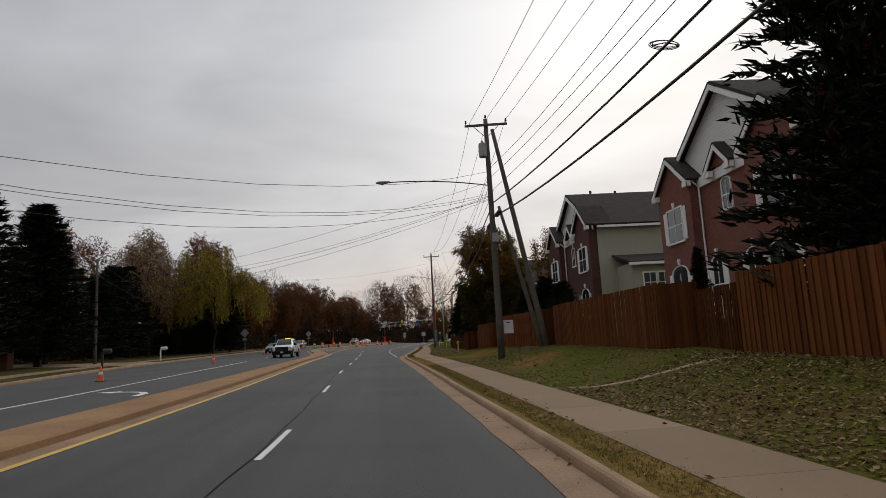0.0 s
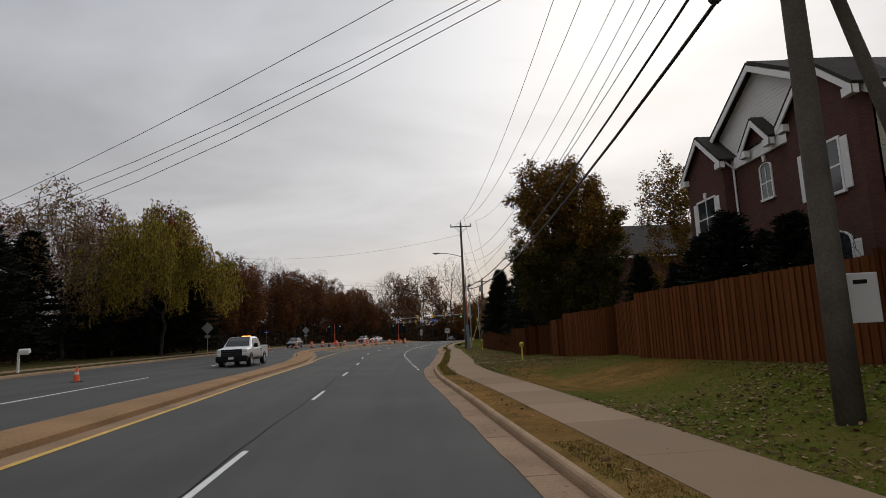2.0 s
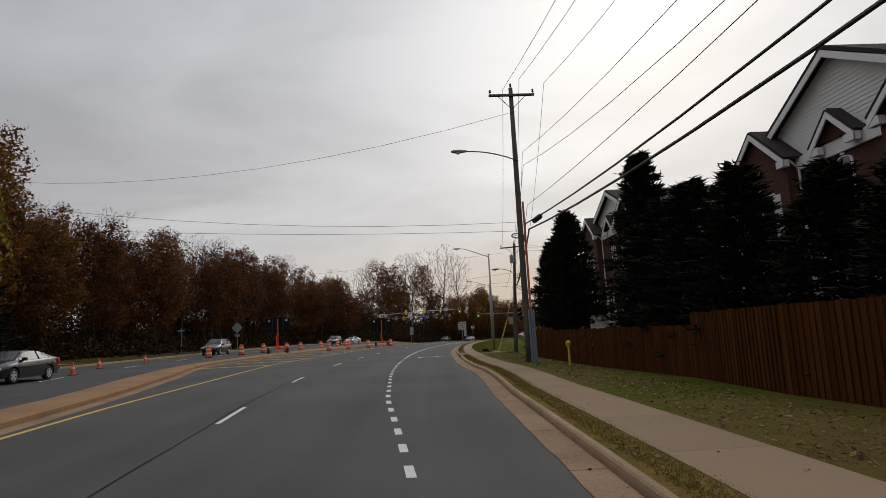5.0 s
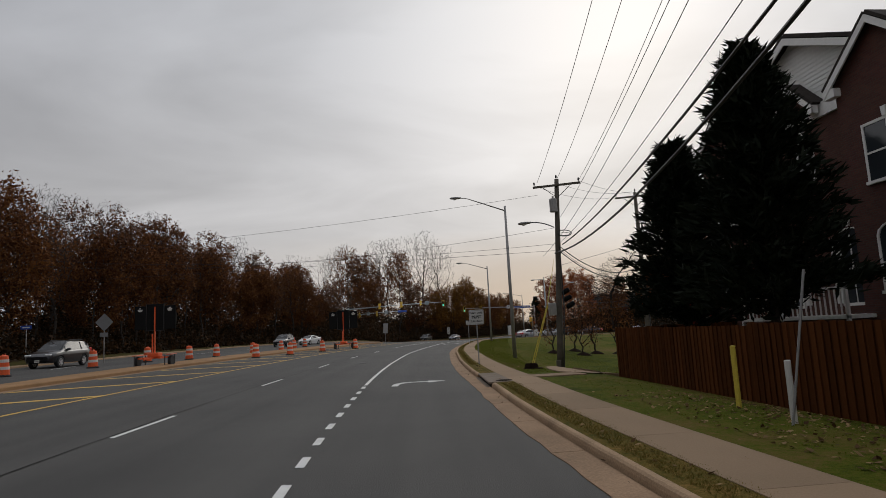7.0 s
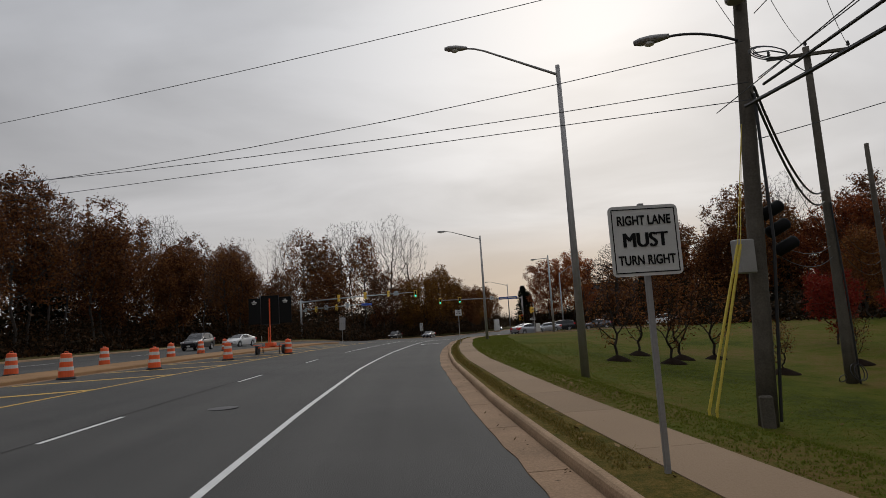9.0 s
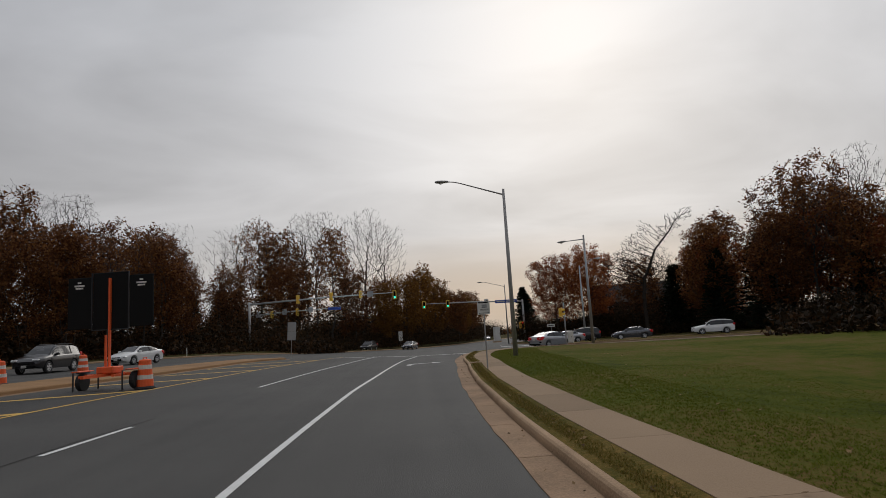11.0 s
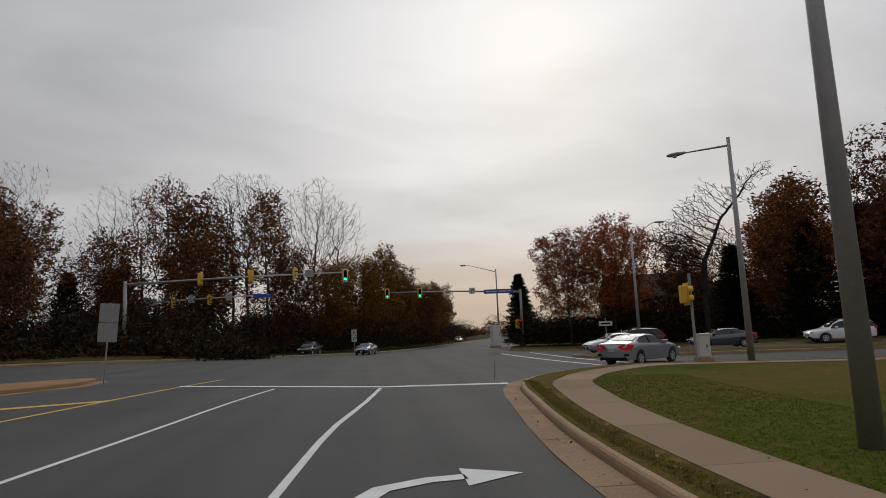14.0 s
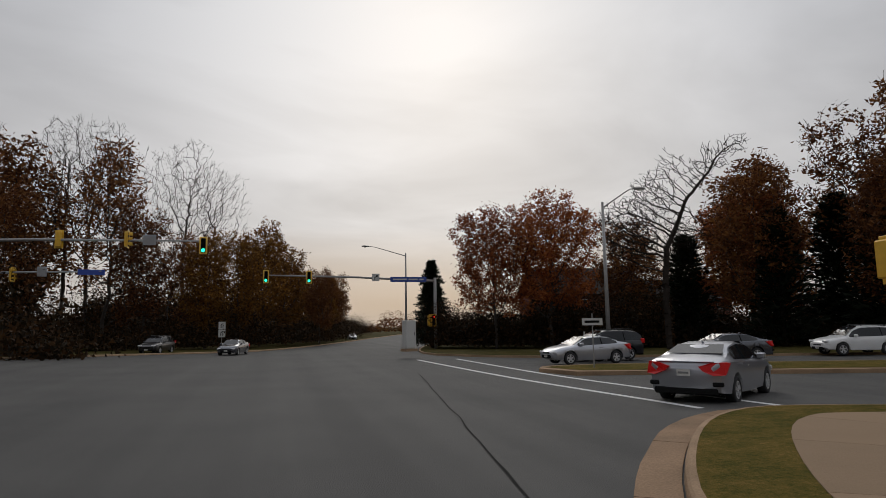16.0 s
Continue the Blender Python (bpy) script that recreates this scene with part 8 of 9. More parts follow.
for x, y, k, sc in ((68, 214, "brown_a", 1.35), (73, 206, "bare_c", 1.3), (66, 206, "brown_a", 1.4), (79, 196, "brown_a", 1.3), (84, 180, "bare_b", 1.5), (58, 158, "bare_a", 0.8), (62, 150, "brown_b", 0.8), (50, 148, "bare_a", 0.7),
                    (46, 152, "brown_a", 0.7), (66, 138, "brown_b", 0.8), (54, 136, "bare_b", 0.8), (60, 126, "brown_a", 0.75), (70, 120, "brown_b", 0.85), (44, 160, "brown_b", 0.6), (74, 150, "brown_a", 0.9), (80, 162, "brown_b", 0.9)):
    plant(k, x, y, -0.8, sc * 1.02, rng.uniform(0, 360), group="park edge trees")


def brush(name, label, line, count, height, width, seed, mat="brush", leaf=(0.25, 0.6)):
    """Tangled undergrowth along a line: nobody could count its leaves."""
    r = random.Random(seed)
    verts, faces = [], []
    pts = [Vector(p) for p in line]
    lens = [(b - a).length for a, b in zip(pts, pts[1:])]
    for _ in range(count):
        u = r.random() * sum(lens)
        i = 0
        while i < len(lens) - 1 and u > lens[i]:
            u -= lens[i]
            i += 1
        p = pts[i].lerp(pts[i + 1], u / lens[i])
        n = Vector((-(pts[i + 1] - pts[i]).y, (pts[i + 1] - pts[i]).x)).normalized()
        q = p + n * r.gauss(0, width)
        hh = height * max(0.22, 0.55 + 0.75 * noise.noise((p.x * 0.09, p.y * 0.09, seed)) + 0.4 * noise.noise((p.x * 0.37, p.y * 0.37, seed)))
        hh = min(hh, height * 0.8)
        c = Vector((q.x, q.y, (r.random() ** 1.2) * hh - 0.3))
        w = Vector((r.gauss(0, 1), r.gauss(0, 1), r.gauss(0, 1))).normalized()
        v = w.cross(Vector((r.gauss(0, 1), r.gauss(0, 1), r.gauss(0, 1)))).normalized()
        s = r.uniform(*leaf) * (1.0 if c.z < hh * 0.6 else 0.5)
        k = len(verts)
        verts += [c - w * s * 0.6 - v * s * 0.2, c + v * s * 0.55, c + w * s * 0.7]
        faces.append((k, k + 1, k + 2))
    ob = new(name, mesh_of(name, verts, faces, M[mat]))
    return tagged(ob, label, "undergrowth", kind="stuff")


def sd_line(pairs):
    return [plan(s, d) for s, d in pairs]


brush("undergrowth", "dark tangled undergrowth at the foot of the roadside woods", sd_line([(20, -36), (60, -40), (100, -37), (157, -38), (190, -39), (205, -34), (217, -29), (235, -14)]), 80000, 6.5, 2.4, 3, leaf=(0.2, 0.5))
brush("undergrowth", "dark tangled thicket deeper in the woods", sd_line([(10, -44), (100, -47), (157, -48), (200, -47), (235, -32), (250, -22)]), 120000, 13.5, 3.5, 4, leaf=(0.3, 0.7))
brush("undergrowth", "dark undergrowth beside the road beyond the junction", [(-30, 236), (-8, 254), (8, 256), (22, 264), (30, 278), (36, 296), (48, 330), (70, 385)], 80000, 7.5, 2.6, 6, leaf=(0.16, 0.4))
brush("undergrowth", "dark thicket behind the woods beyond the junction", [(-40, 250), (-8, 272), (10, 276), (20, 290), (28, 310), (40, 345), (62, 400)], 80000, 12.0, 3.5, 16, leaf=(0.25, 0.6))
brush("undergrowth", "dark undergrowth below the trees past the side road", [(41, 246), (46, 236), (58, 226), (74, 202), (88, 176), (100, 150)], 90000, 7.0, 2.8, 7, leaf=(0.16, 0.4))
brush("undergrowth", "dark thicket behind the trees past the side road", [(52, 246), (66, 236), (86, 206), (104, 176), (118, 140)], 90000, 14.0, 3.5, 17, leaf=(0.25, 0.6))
# added backdrop rows of near-black leaves, closing sky gaps low in the woods
brush("undergrowth", "dense dark thicket closing gaps behind the roadside trees", sd_line([(10, -58), (100, -62), (157, -64), (200, -62), (240, -50)]), 60000, 12.0, 4.0, 31, leaf=(0.6, 1.2))
brush("undergrowth", "dense dark thicket closing gaps beyond the junction", [(-70, 262), (-30, 282), (2, 292), (14, 312), (24, 345), (40, 390)], 70000, 12.5, 4.0, 32, leaf=(0.6, 1.2))
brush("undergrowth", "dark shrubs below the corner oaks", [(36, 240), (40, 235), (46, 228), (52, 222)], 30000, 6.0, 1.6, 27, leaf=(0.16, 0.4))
brush("undergrowth", "distant brown woods closing the road ahead", [(56, 430), (100, 425), (150, 400), (190, 360)], 16000, 11.0, 4.0, 18, mat="oakleaf", leaf=(0.5, 1.0))
brush("undergrowth", "russet shrubs along the far edge of the park", [(36, 178), (46, 166), (58, 150), (68, 130), (72, 108)], 26000, 4.5, 2.0, 8, leaf=(0.2, 0.5))
brush("undergrowth", "dark hedge of shrubs behind the gardens", [(30, 60), (40, 80), (48, 100), (50, 124), (58, 140)], 16000, 4.0, 1.6, 9)


# ---- grass tufts and fallen leaves ----
def tufts(name, label, zones, tall, mat, seed):
    """Blades in small tufts over zones (s0, s1, d0, d1, count); d counts from the kerb line."""
    r = random.Random(seed)
    verts, faces = [], []
    for s0, s1, d0, d1, count in zones:
        for _ in range(count):
            s = r.uniform(s0, s1)
            e = lerp_at(EDGE[:29], s)
            d = e + r.uniform(d0, d1)
            if 108.5 < s < 119 and (d > 4.6 or d < e + 1.3):
                continue
            p = place(s, d, 0.13)
            for _k in range(3):
                a, h = r.uniform(0, 2 * math.pi), tall * r.uniform(0.5, 1.4)
                w = Vector((math.cos(a), math.sin(a), 0)) * 0.012
                tip = p + Vector((r.gauss(0, 0.5) * h, r.gauss(0, 0.5) * h, h))
                i = len(verts)
                verts += [p - w, p + w, tip]
                faces.append((i, i + 1, i + 2))
                p = p + Vector((r.gauss(0, 0.03), r.gauss(0, 0.03), 0))
    return tagged(new(name, mesh_of(name, verts, faces, M[mat])), label, "grass", kind="stuff")


tufts("verge_tufts", "thin brown and green grass tufts behind the kerb", [(3, 34, 0.72, 1.3, 7000), (50, 60, 0.72, 1.2, 2500), (60, 120, 0.72, 1.2, 14000), (120, 183, 0.72, 1.0, 14000)], 0.04, "blade", 41)
tufts("lawn_tufts", "short uneven grass tufts on the lawns beside the sidewalk", [(3, 58, 2.72, 8.0, 16000), (58, 112, 2.6, 6.6, 3500), (112, 183, 2.1, 5.5, 42000), (112, 160, 5.5, 11.0, 14000)], 0.026, "lawn_blade", 42)


def fallen(name, label, zones, seed, size=0.038, mat="litter"):
    r = random.Random(seed)
    verts, faces = [], []
    for s0, s1, d0, d1, count in zones:
        for _ in range(count):
            s, u = r.uniform(s0, s1), r.random()
            d = lerp_at(EDGE[:29], s) + d0 + (d1 - d0) * u
            if noise.noise((s * 0.35, d * 0.35, seed)) < r.uniform(-0.75, 0.2) - (0.55 if s < 20 else 0.0):
                continue
            if ((s - 43.5) / 5.5) ** 2 + ((d - 6.2) / 3.2) ** 2 < r.uniform(0.6, 1.3):
                continue
            on_slab = lerp_at(WALK_NEAR, s) < d - lerp_at(EDGE[:29], s) < lerp_at(WALK_FAR, s)
            p = place(s, d, 0.172 if on_slab else (0.03 if d0 < 0.4 else 0.15)) + Vector((0, 0, r.uniform(0, 0.02)))
            a = r.uniform(0, 2 * math.pi)
            k = size * r.uniform(0.5, 1.5)
            x, y = Vector((math.cos(a), math.sin(a), r.gauss(0, 0.3))) * k, Vector((-math.sin(a), math.cos(a), r.gauss(0, 0.3))) * k * 0.7
            i = len(verts)
            verts += [p - x, p - y * 0.8 + x * 0.1, p + x, p + y + x * 0.1]
            faces.append((i, i + 1, i + 2, i + 3))
    return tagged(new(name, mesh_of(name, verts, faces, M[mat])), label, "fallen leaves", kind="stuff")


fallen("fallen_leaves", "dry tan and brown leaves strewn over the lawn", [(2, 16.3, 2.7, 8.6, 15000), (16.3, 31, 2.7, 7.5, 2500), (31, 40, 2.7, 7.5, 4500), (40, 70, 2.7, 6.8, 8000), (70, 104, 2.6, 6.2, 5500), (104, 183, 2.3, 9.0, 700), (2, 60, 0.75, 1.3, 900), (60, 183, 0.75, 1.1, 700)], 51)
fallen("fallen_leaves", "few dry leaves blown along gutter and sidewalk", [(2, 183, 0.1, 0.5, 500), (2, 183, 1.4, 2.4, 160)], 52, 0.025)

# ---- vehicles ----
def paint(name, base, rough=0.3, metal=0.3):
    return material(name, base, rough, metal, var=0.05, scale=1.5, coat=0.6)


PAINT = dict(silver=paint("silver_car_paint", (0.43, 0.44, 0.47), 0.3, metal=0.7), white=paint("white_car_paint", (0.70, 0.70, 0.69), 0.35, metal=0.0), black=paint("black_car_paint", (0.015, 0.015, 0.018)),
             grey=paint("grey_car_paint", (0.11, 0.115, 0.13), 0.27, metal=0.8), blue=paint("dark_blue_car_paint", (0.03, 0.04, 0.07), metal=0.4), green=paint("dark_green_car_paint", (0.06, 0.065, 0.06), metal=0.4))
M["carglass"] = material("tinted_car_glass", (0.012, 0.014, 0.016), 0.06, var=0.05, spec=0.45)
M["tail"] = material("red_tail_lens", (0.26, 0.005, 0.005), 0.35, var=0.08, spec=0.3)
M["tail"].node_tree.nodes["Principled BSDF"].inputs["Emission Color"].default_value = (0.7, 0.008, 0.006, 1)
M["tail"].node_tree.nodes["Principled BSDF"].inputs["Emission Strength"].default_value = 0.12
M["headlamp"] = material("clear_headlamp", (0.6, 0.6, 0.6), 0.1, var=0.1, coat=0.5)
M["alloy"] = material("alloy_wheel", (0.62, 0.62, 0.63), 0.35, metal=0.5, var=0.1)

# stations from the rear (x) : bottom, waist height, waist half-width, roof height, roof half-width
SHAPES = {
    "sedan": dict(L=4.6, W=1.8, wheel=0.325, axles=(-1.33, 1.37), st=[
        (-2.30, 0.42, 0.86, 0.66, 0.88, 0.58), (-2.24, 0.30, 0.98, 0.80, 1.00, 0.70), (-2.0, 0.26, 1.03, 0.87, 1.07, 0.74), (-1.62, 0.24, 1.03, 0.90, 1.13, 0.72), (-1.0, 0.22, 1.00, 0.90, 1.36, 0.60),
        (-0.4, 0.2, 0.97, 0.90, 1.42, 0.58), (0.25, 0.2, 0.95, 0.90, 1.38, 0.58), (0.75, 0.2, 0.93, 0.90, 1.18, 0.64), (1.15, 0.22, 0.90, 0.90, 0.99, 0.72), (1.7, 0.24, 0.82, 0.88, 0.90, 0.70), (2.1, 0.26, 0.70, 0.80, 0.78, 0.62), (2.3, 0.36, 0.58, 0.62, 0.64, 0.50)],
        cabin=(3, 8)),
    "suv": dict(L=4.7, W=1.88, wheel=0.36, axles=(-1.35, 1.38), st=[
        (-2.35, 0.5, 0.95, 0.74, 1.02, 0.66), (-2.28, 0.38, 1.05, 0.86, 1.30, 0.68), (-2.05, 0.33, 1.08, 0.92, 1.58, 0.64), (-1.5, 0.30, 1.08, 0.94, 1.68, 0.64), (-0.6, 0.28, 1.06, 0.94, 1.71, 0.65),
        (0.1, 0.28, 1.05, 0.94, 1.68, 0.64), (0.6, 0.28, 1.04, 0.94, 1.48, 0.67), (1.08, 0.30, 1.02, 0.93, 1.12, 0.76), (1.7, 0.32, 0.94, 0.91, 1.02, 0.74), (2.12, 0.34, 0.84, 0.84, 0.92, 0.68), (2.35, 0.44, 0.68, 0.66, 0.74, 0.56)],
        cabin=(1, 7)),
}


def wheel(parent, x, y, r, w=0.22):
    bm = bmesh.new()
    lathe(bm, [(r * 0.64, -w * 0.4), (r * 0.66, -w / 2), (r * 0.93, -w / 2), (r, -w * 0.36), (r, w * 0.36), (r * 0.93, w / 2), (r * 0.66, w / 2), (r * 0.64, w * 0.4)], 24, axis="y", cap=False)
    t = part("wheel", bm, M["rubber"], parent, smooth=True)
    t.matrix_basis = pose(x, y, r)
    bm = bmesh.new()
    lathe(bm, [(0.03, -w * 0.3), (r * 0.6, -w * 0.26), (r * 0.6, w * 0.26), (0.03, w * 0.3)], 20, axis="y")
    part("rim", bm, M["dark"], t)
    for side in (-1, 1):
        bm = bmesh.new()
        for k in range(5):
            for lean in (-0.16, 0.16):
                m = Matrix.Rotation(2 * math.pi * k / 5 + lean, 4, "Y")
                box(bm, -0.02, 0.02, side * w * 0.42 - 0.014, side * w * 0.42 + 0.014, 0.03, r * 0.62, m=m)
        lathe(bm, [(r * 0.58, side * w * 0.36), (r * 0.59, side * w * 0.485), (r * 0.65, side * w * 0.485), (r * 0.66, side * w * 0.36)], 24, axis="y", cap=False)
        lathe(bm, [(0.055, side * w * 0.3), (0.05, side * w * 0.47), (0.01, side * w * 0.48)], 10, axis="y")
        part("spokes", bm, M["alloy"], t)
    return t


def body_shell(sh):
    """The body's skin with open wheel arches, and its fine stations."""
    st = sh["st"]
    cols = [[(s[0], s[i]) for s in st] for i in range(1, 6)]
    xs = sorted(set([s[0] for s in st] + [st[0][0] + (st[-1][0] - st[0][0]) * k / 46 for k in range(47)] + [ax + k * (sh["wheel"] + 0.07) / 6 for ax in sh["axles"] for k in range(-6, 7)]))
    fine = [(x, *(lerp_at(c, x) for c in cols)) for x in xs]
    bm = bmesh.new()
    rows = []
    R = sh["wheel"] + 0.07
    for x, zb, zw, w, zt, wt in fine:
        za = zb + 0.03
        for ax in sh["axles"]:
            if abs(x - ax) < R:
                za = max(za, sh["wheel"] + math.sqrt(max(0.0, R * R - (x - ax) ** 2)))
        za = min(za, zw - 0.12)
        crease = max(za + 0.02, zb + (zw - zb) * 0.62)
        prof = [(0, zb), (w * 0.66, zb), (w * 0.66, za), (w * 0.955, za), (w * 0.99, max(za + 0.01, zb + (zw - zb) * 0.3)), (w, crease), (w * 0.985, max(crease + 0.01, zw - 0.06)), (w * 0.95, zw),
                (wt + (w * 0.95 - wt) * 0.45, zw + (zt - zw) * 0.52), (wt * 1.02 + 0.02, zt - 0.05 if zt - zw > 0.2 else zt - 0.02), (wt * 0.8, zt), (0, zt + 0.015)]
        rows.append([bm.verts.new((x, y, z)) for y, z in prof] + [bm.verts.new((x, -y, z)) for y, z in prof[-2:0:-1]])
    n = len(rows[0])
    for r, q in zip(rows, rows[1:]):
        for k in range(n):
            bm.faces.new((r[k], q[k], q[(k + 1) % n], r[(k + 1) % n]))
    bm.faces.new(rows[0]); bm.faces.new(rows[-1][::-1])
    bm.normal_update()
    for e in bm.edges:
        if len(e.link_faces) == 2 and e.calc_face_angle(0) > 0.6:
            e.smooth = False
    return bm, fine


def car(kind, colour, m, label, rear=True, category="car", group="", flip=False):
    sh = SHAPES[kind]
    c = tagged(empty("car" if kind == "sedan" else "sport_utility_car", m), label, category, group=group)
    st = sh["st"]
    bm, fine = body_shell(sh)
    part("body", bm, PAINT[colour], c, smooth=True)
    a, b = sh["cabin"]
    # side glass, windscreen and rear window lie just proud of the cabin
    for side in (-1, 1):
        bm = bmesh.new()
        lo, hi = [], []
        for x, zb, zw, w, zt, wt in fine:
            if zt - zw < 0.17 or not st[a][0] - 0.1 < x < st[b][0]:
                continue
            y0, y1 = w * 0.95, wt + (w * 0.95 - wt) * 0.45
            f = 0.84 if zt - zw > 0.3 else 0.7
            ym = y1 + (wt * 1.02 + 0.02 - y1) * (f - 0.52) / 0.48
            lo.append((x, side * (y0 + (y1 - y0) * 0.08 + 0.008), zw + (zt - zw) * 0.06)); hi.append((x, side * (ym + 0.012), zw + (zt - zw) * f))
        vl, vh = [bm.verts.new(q) for q in lo], [bm.verts.new(q) for q in hi]
        for i in range(len(vl) - 1):
            bm.faces.new((vl[i], vl[i + 1], vh[i + 1], vh[i]) if side < 0 else (vl[i], vh[i], vh[i + 1], vl[i + 1]))
        sg = part("side_window", bm, M["carglass"], c)
        bm = bmesh.new()
        mid = len(lo) // 2
        for i in (mid,):
            p, q = Vector(lo[i]), Vector(hi[i])
            tube(bm, [p + Vector((0, side * 0.006, 0)), q + Vector((0, side * 0.006, 0))], 0.028, 4)
        part("door_pillar", bm, M["black"], sg)
        bm = bmesh.new()
        px, pz, pw = st[b - 1][0], st[b - 1][2], st[b - 1][3]
        box(bm, px - 0.1, px + 0.08, side * (pw + 0.03) - 0.1, side * (pw + 0.03) + 0.1, pz + 0.02, pz + 0.17, bevel=0.03)
        part("door_mirror", bm, PAINT[colour], c)
        bm = bmesh.new()
        for i in (a + 2, mid + a - 1):
            x, zb, zw, w = st[min(i, len(st) - 2)][:4]
            box(bm, x - 0.12, x + 0.08, side * w * 1.0 - 0.015, side * w * 1.0 + 0.015, zw - 0.14, zw - 0.11)
        part("door_handle", bm, PAINT[colour], c)
        for ax in sh["axles"]:
            wheel(c, ax, side * (sh["W"] / 2 - 0.125), sh["wheel"])
    for i, nm in ((b - 1, "windscreen"), (a, "rear_window")):
        j = i + 1
        if nm == "rear_window" and kind == "suv":
            i, j = 1, 2
        if nm == "windscreen":
            i, j = b - 2, b
        p, q = st[i], st[j]
        bm = bmesh.new()
        e = 0.018
        pts = []
        for s_, u in ((p, 0.12), (q, 0.06)):
            pts.append(s_)
        wi, wj = p[5] * 0.92, q[5] * 0.92
        dx = 0.05 if nm == "windscreen" else -0.05
        quad = [(p[0] + (q[0] - p[0]) * 0.08, -wi, p[4] + (q[4] - p[4]) * 0.08 + e), (p[0] + (q[0] - p[0]) * 0.08, wi, p[4] + (q[4] - p[4]) * 0.08 + e), (p[0] + (q[0] - p[0]) * 0.94, wj, p[4] + (q[4] - p[4]) * 0.94 + e), (p[0] + (q[0] - p[0]) * 0.94, -wj, p[4] + (q[4] - p[4]) * 0.94 + e)]
        if nm == "windscreen":
            mid_ = st[b - 1]
            quad = [(p[0] + 0.1, -p[5] * 0.9, p[4] - 0.0 + e), (p[0] + 0.1, p[5] * 0.9, p[4] + e), (mid_[0], mid_[5] * 0.92, mid_[4] + e), (q[0] - 0.03, q[5] * 0.93, q[4] + e), (q[0] - 0.03, -q[5] * 0.93, q[4] + e), (mid_[0], -mid_[5] * 0.92, mid_[4] + e)]
            v = [bm.verts.new(k) for k in quad]
            bm.faces.new((v[0], v[5], v[2], v[1])); bm.faces.new((v[5], v[4], v[3], v[2]))
        else:
            v = [bm.verts.new((x - (0.03 if kind == "suv" else 0.0), y, z + 0.004)) for x, y, z in quad]
            bm.faces.new(v)
        part(nm, bm, M["carglass"], c)
    # ends
    xr, xf = st[0][0], st[-1][0]
    zt = 0.86 if kind == "sedan" else 1.05
    for side in (-1, 1):
        bm = bmesh.new()
        if kind == "sedan":
            v = [(xr - 0.06, 0.34, 0.90), (xr - 0.06, 0.44, 0.80), (xr - 0.05, 0.68, 0.70), (xr + 0.06, 0.90, 0.72), (xr + 0.36, 0.925, 0.97), (xr + 0.10, 0.86, 1.0), (xr - 0.03, 0.62, 0.985)]
            vs = [bm.verts.new((x, side * y, z)) for x, y, z in v]
            vs2 = [bm.verts.new((x + 0.14, side * (y - 0.02), z)) for x, y, z in v]
            bm.faces.new(vs if side > 0 else vs[::-1])
            for i in range(len(vs)):
                j = (i + 1) % len(vs)
                bm.faces.new((vs[i], vs2[i], vs2[j], vs[j]))
        else:
            box(bm, xr - 0.02, xr + 0.22, side * 0.8 - 0.12, side * 0.8 + 0.1, 0.95, 1.2, bevel=0.03)
        part("tail_light", bm, M["tail"], c)
        bm = bmesh.new()
        zf = 0.63 if kind == "sedan" else 0.82
        box(bm, xf - 0.34, xf - 0.02, side * 0.62 - 0.2, side * 0.62 + 0.17, zf - 0.06, zf + 0.07, bevel=0.04)
        part("headlight", bm, M["headlamp"], c)
        if kind == "sedan":
            bm = bmesh.new()
            box(bm, xr - 0.02, xr + 0.1, side * 0.72 - 0.13, side * 0.72 + 0.1, 0.46, 0.56, bevel=0.02)
            part("bumper_vent", bm, M["black"], c)
    bm = bmesh.new()
    box(bm, xr - 0.01, xr + 0.3, -0.72, 0.72, 0.26, 0.42, bevel=0.03)
    part("rear_bumper", bm, M["black"], c)
    bm = bmesh.new()
    box(bm, xf - 0.2, xf + 0.015, -0.5, 0.5, 0.34, 0.52, bevel=0.03)
    box(bm, xf - 0.2, xf + 0.005, -0.36, 0.36, 0.56, 0.66, bevel=0.02)
    part("grille", bm, M["black"], c)
    for x, z, w in ((xr - 0.055, 0.76 if kind == "sedan" else 0.82, 0.15), (xf + 0.02, 0.46, 0.15)):
        bm = bmesh.new()
        box(bm, x - 0.01, x + 0.01, -w, w, z - 0.075, z + 0.075)
        pl = part("number_plate", bm, M["reflect"], c)
        bm = bmesh.new()
        d = -0.013 if x < 0 else 0.013
        box(bm, x + d - 0.002, x + d + 0.002, -w * 0.8, w * 0.8, z - 0.022, z + 0.022)
        part("print_bar", bm, M["signback"], pl)
    if kind == "sedan":
        bm = bmesh.new()
        box(bm, xr + 0.0, xr + 0.12, -0.66, 0.66, 0.995, 1.02, bevel=0.01)
        part("boot_lip", bm, PAINT[colour], c)
        bm = bmesh.new()
        tube(bm, [(-0.85, 0, 1.4), (-0.98, 0, 1.46)], [0.03, 0.012], 6)
        part("aerial", bm, PAINT[colour], c)
    else:
        for side in (-1, 1):
            bm = bmesh.new()
            tube(bm, [(-1.7, side * 0.6, 1.72), (-1.6, side * 0.6, 1.76), (-0.1, side * 0.6, 1.76), (0.0, side * 0.6, 1.72)], 0.02, 6)
            part("roof_rail", bm, M["dark"], c)
    return c


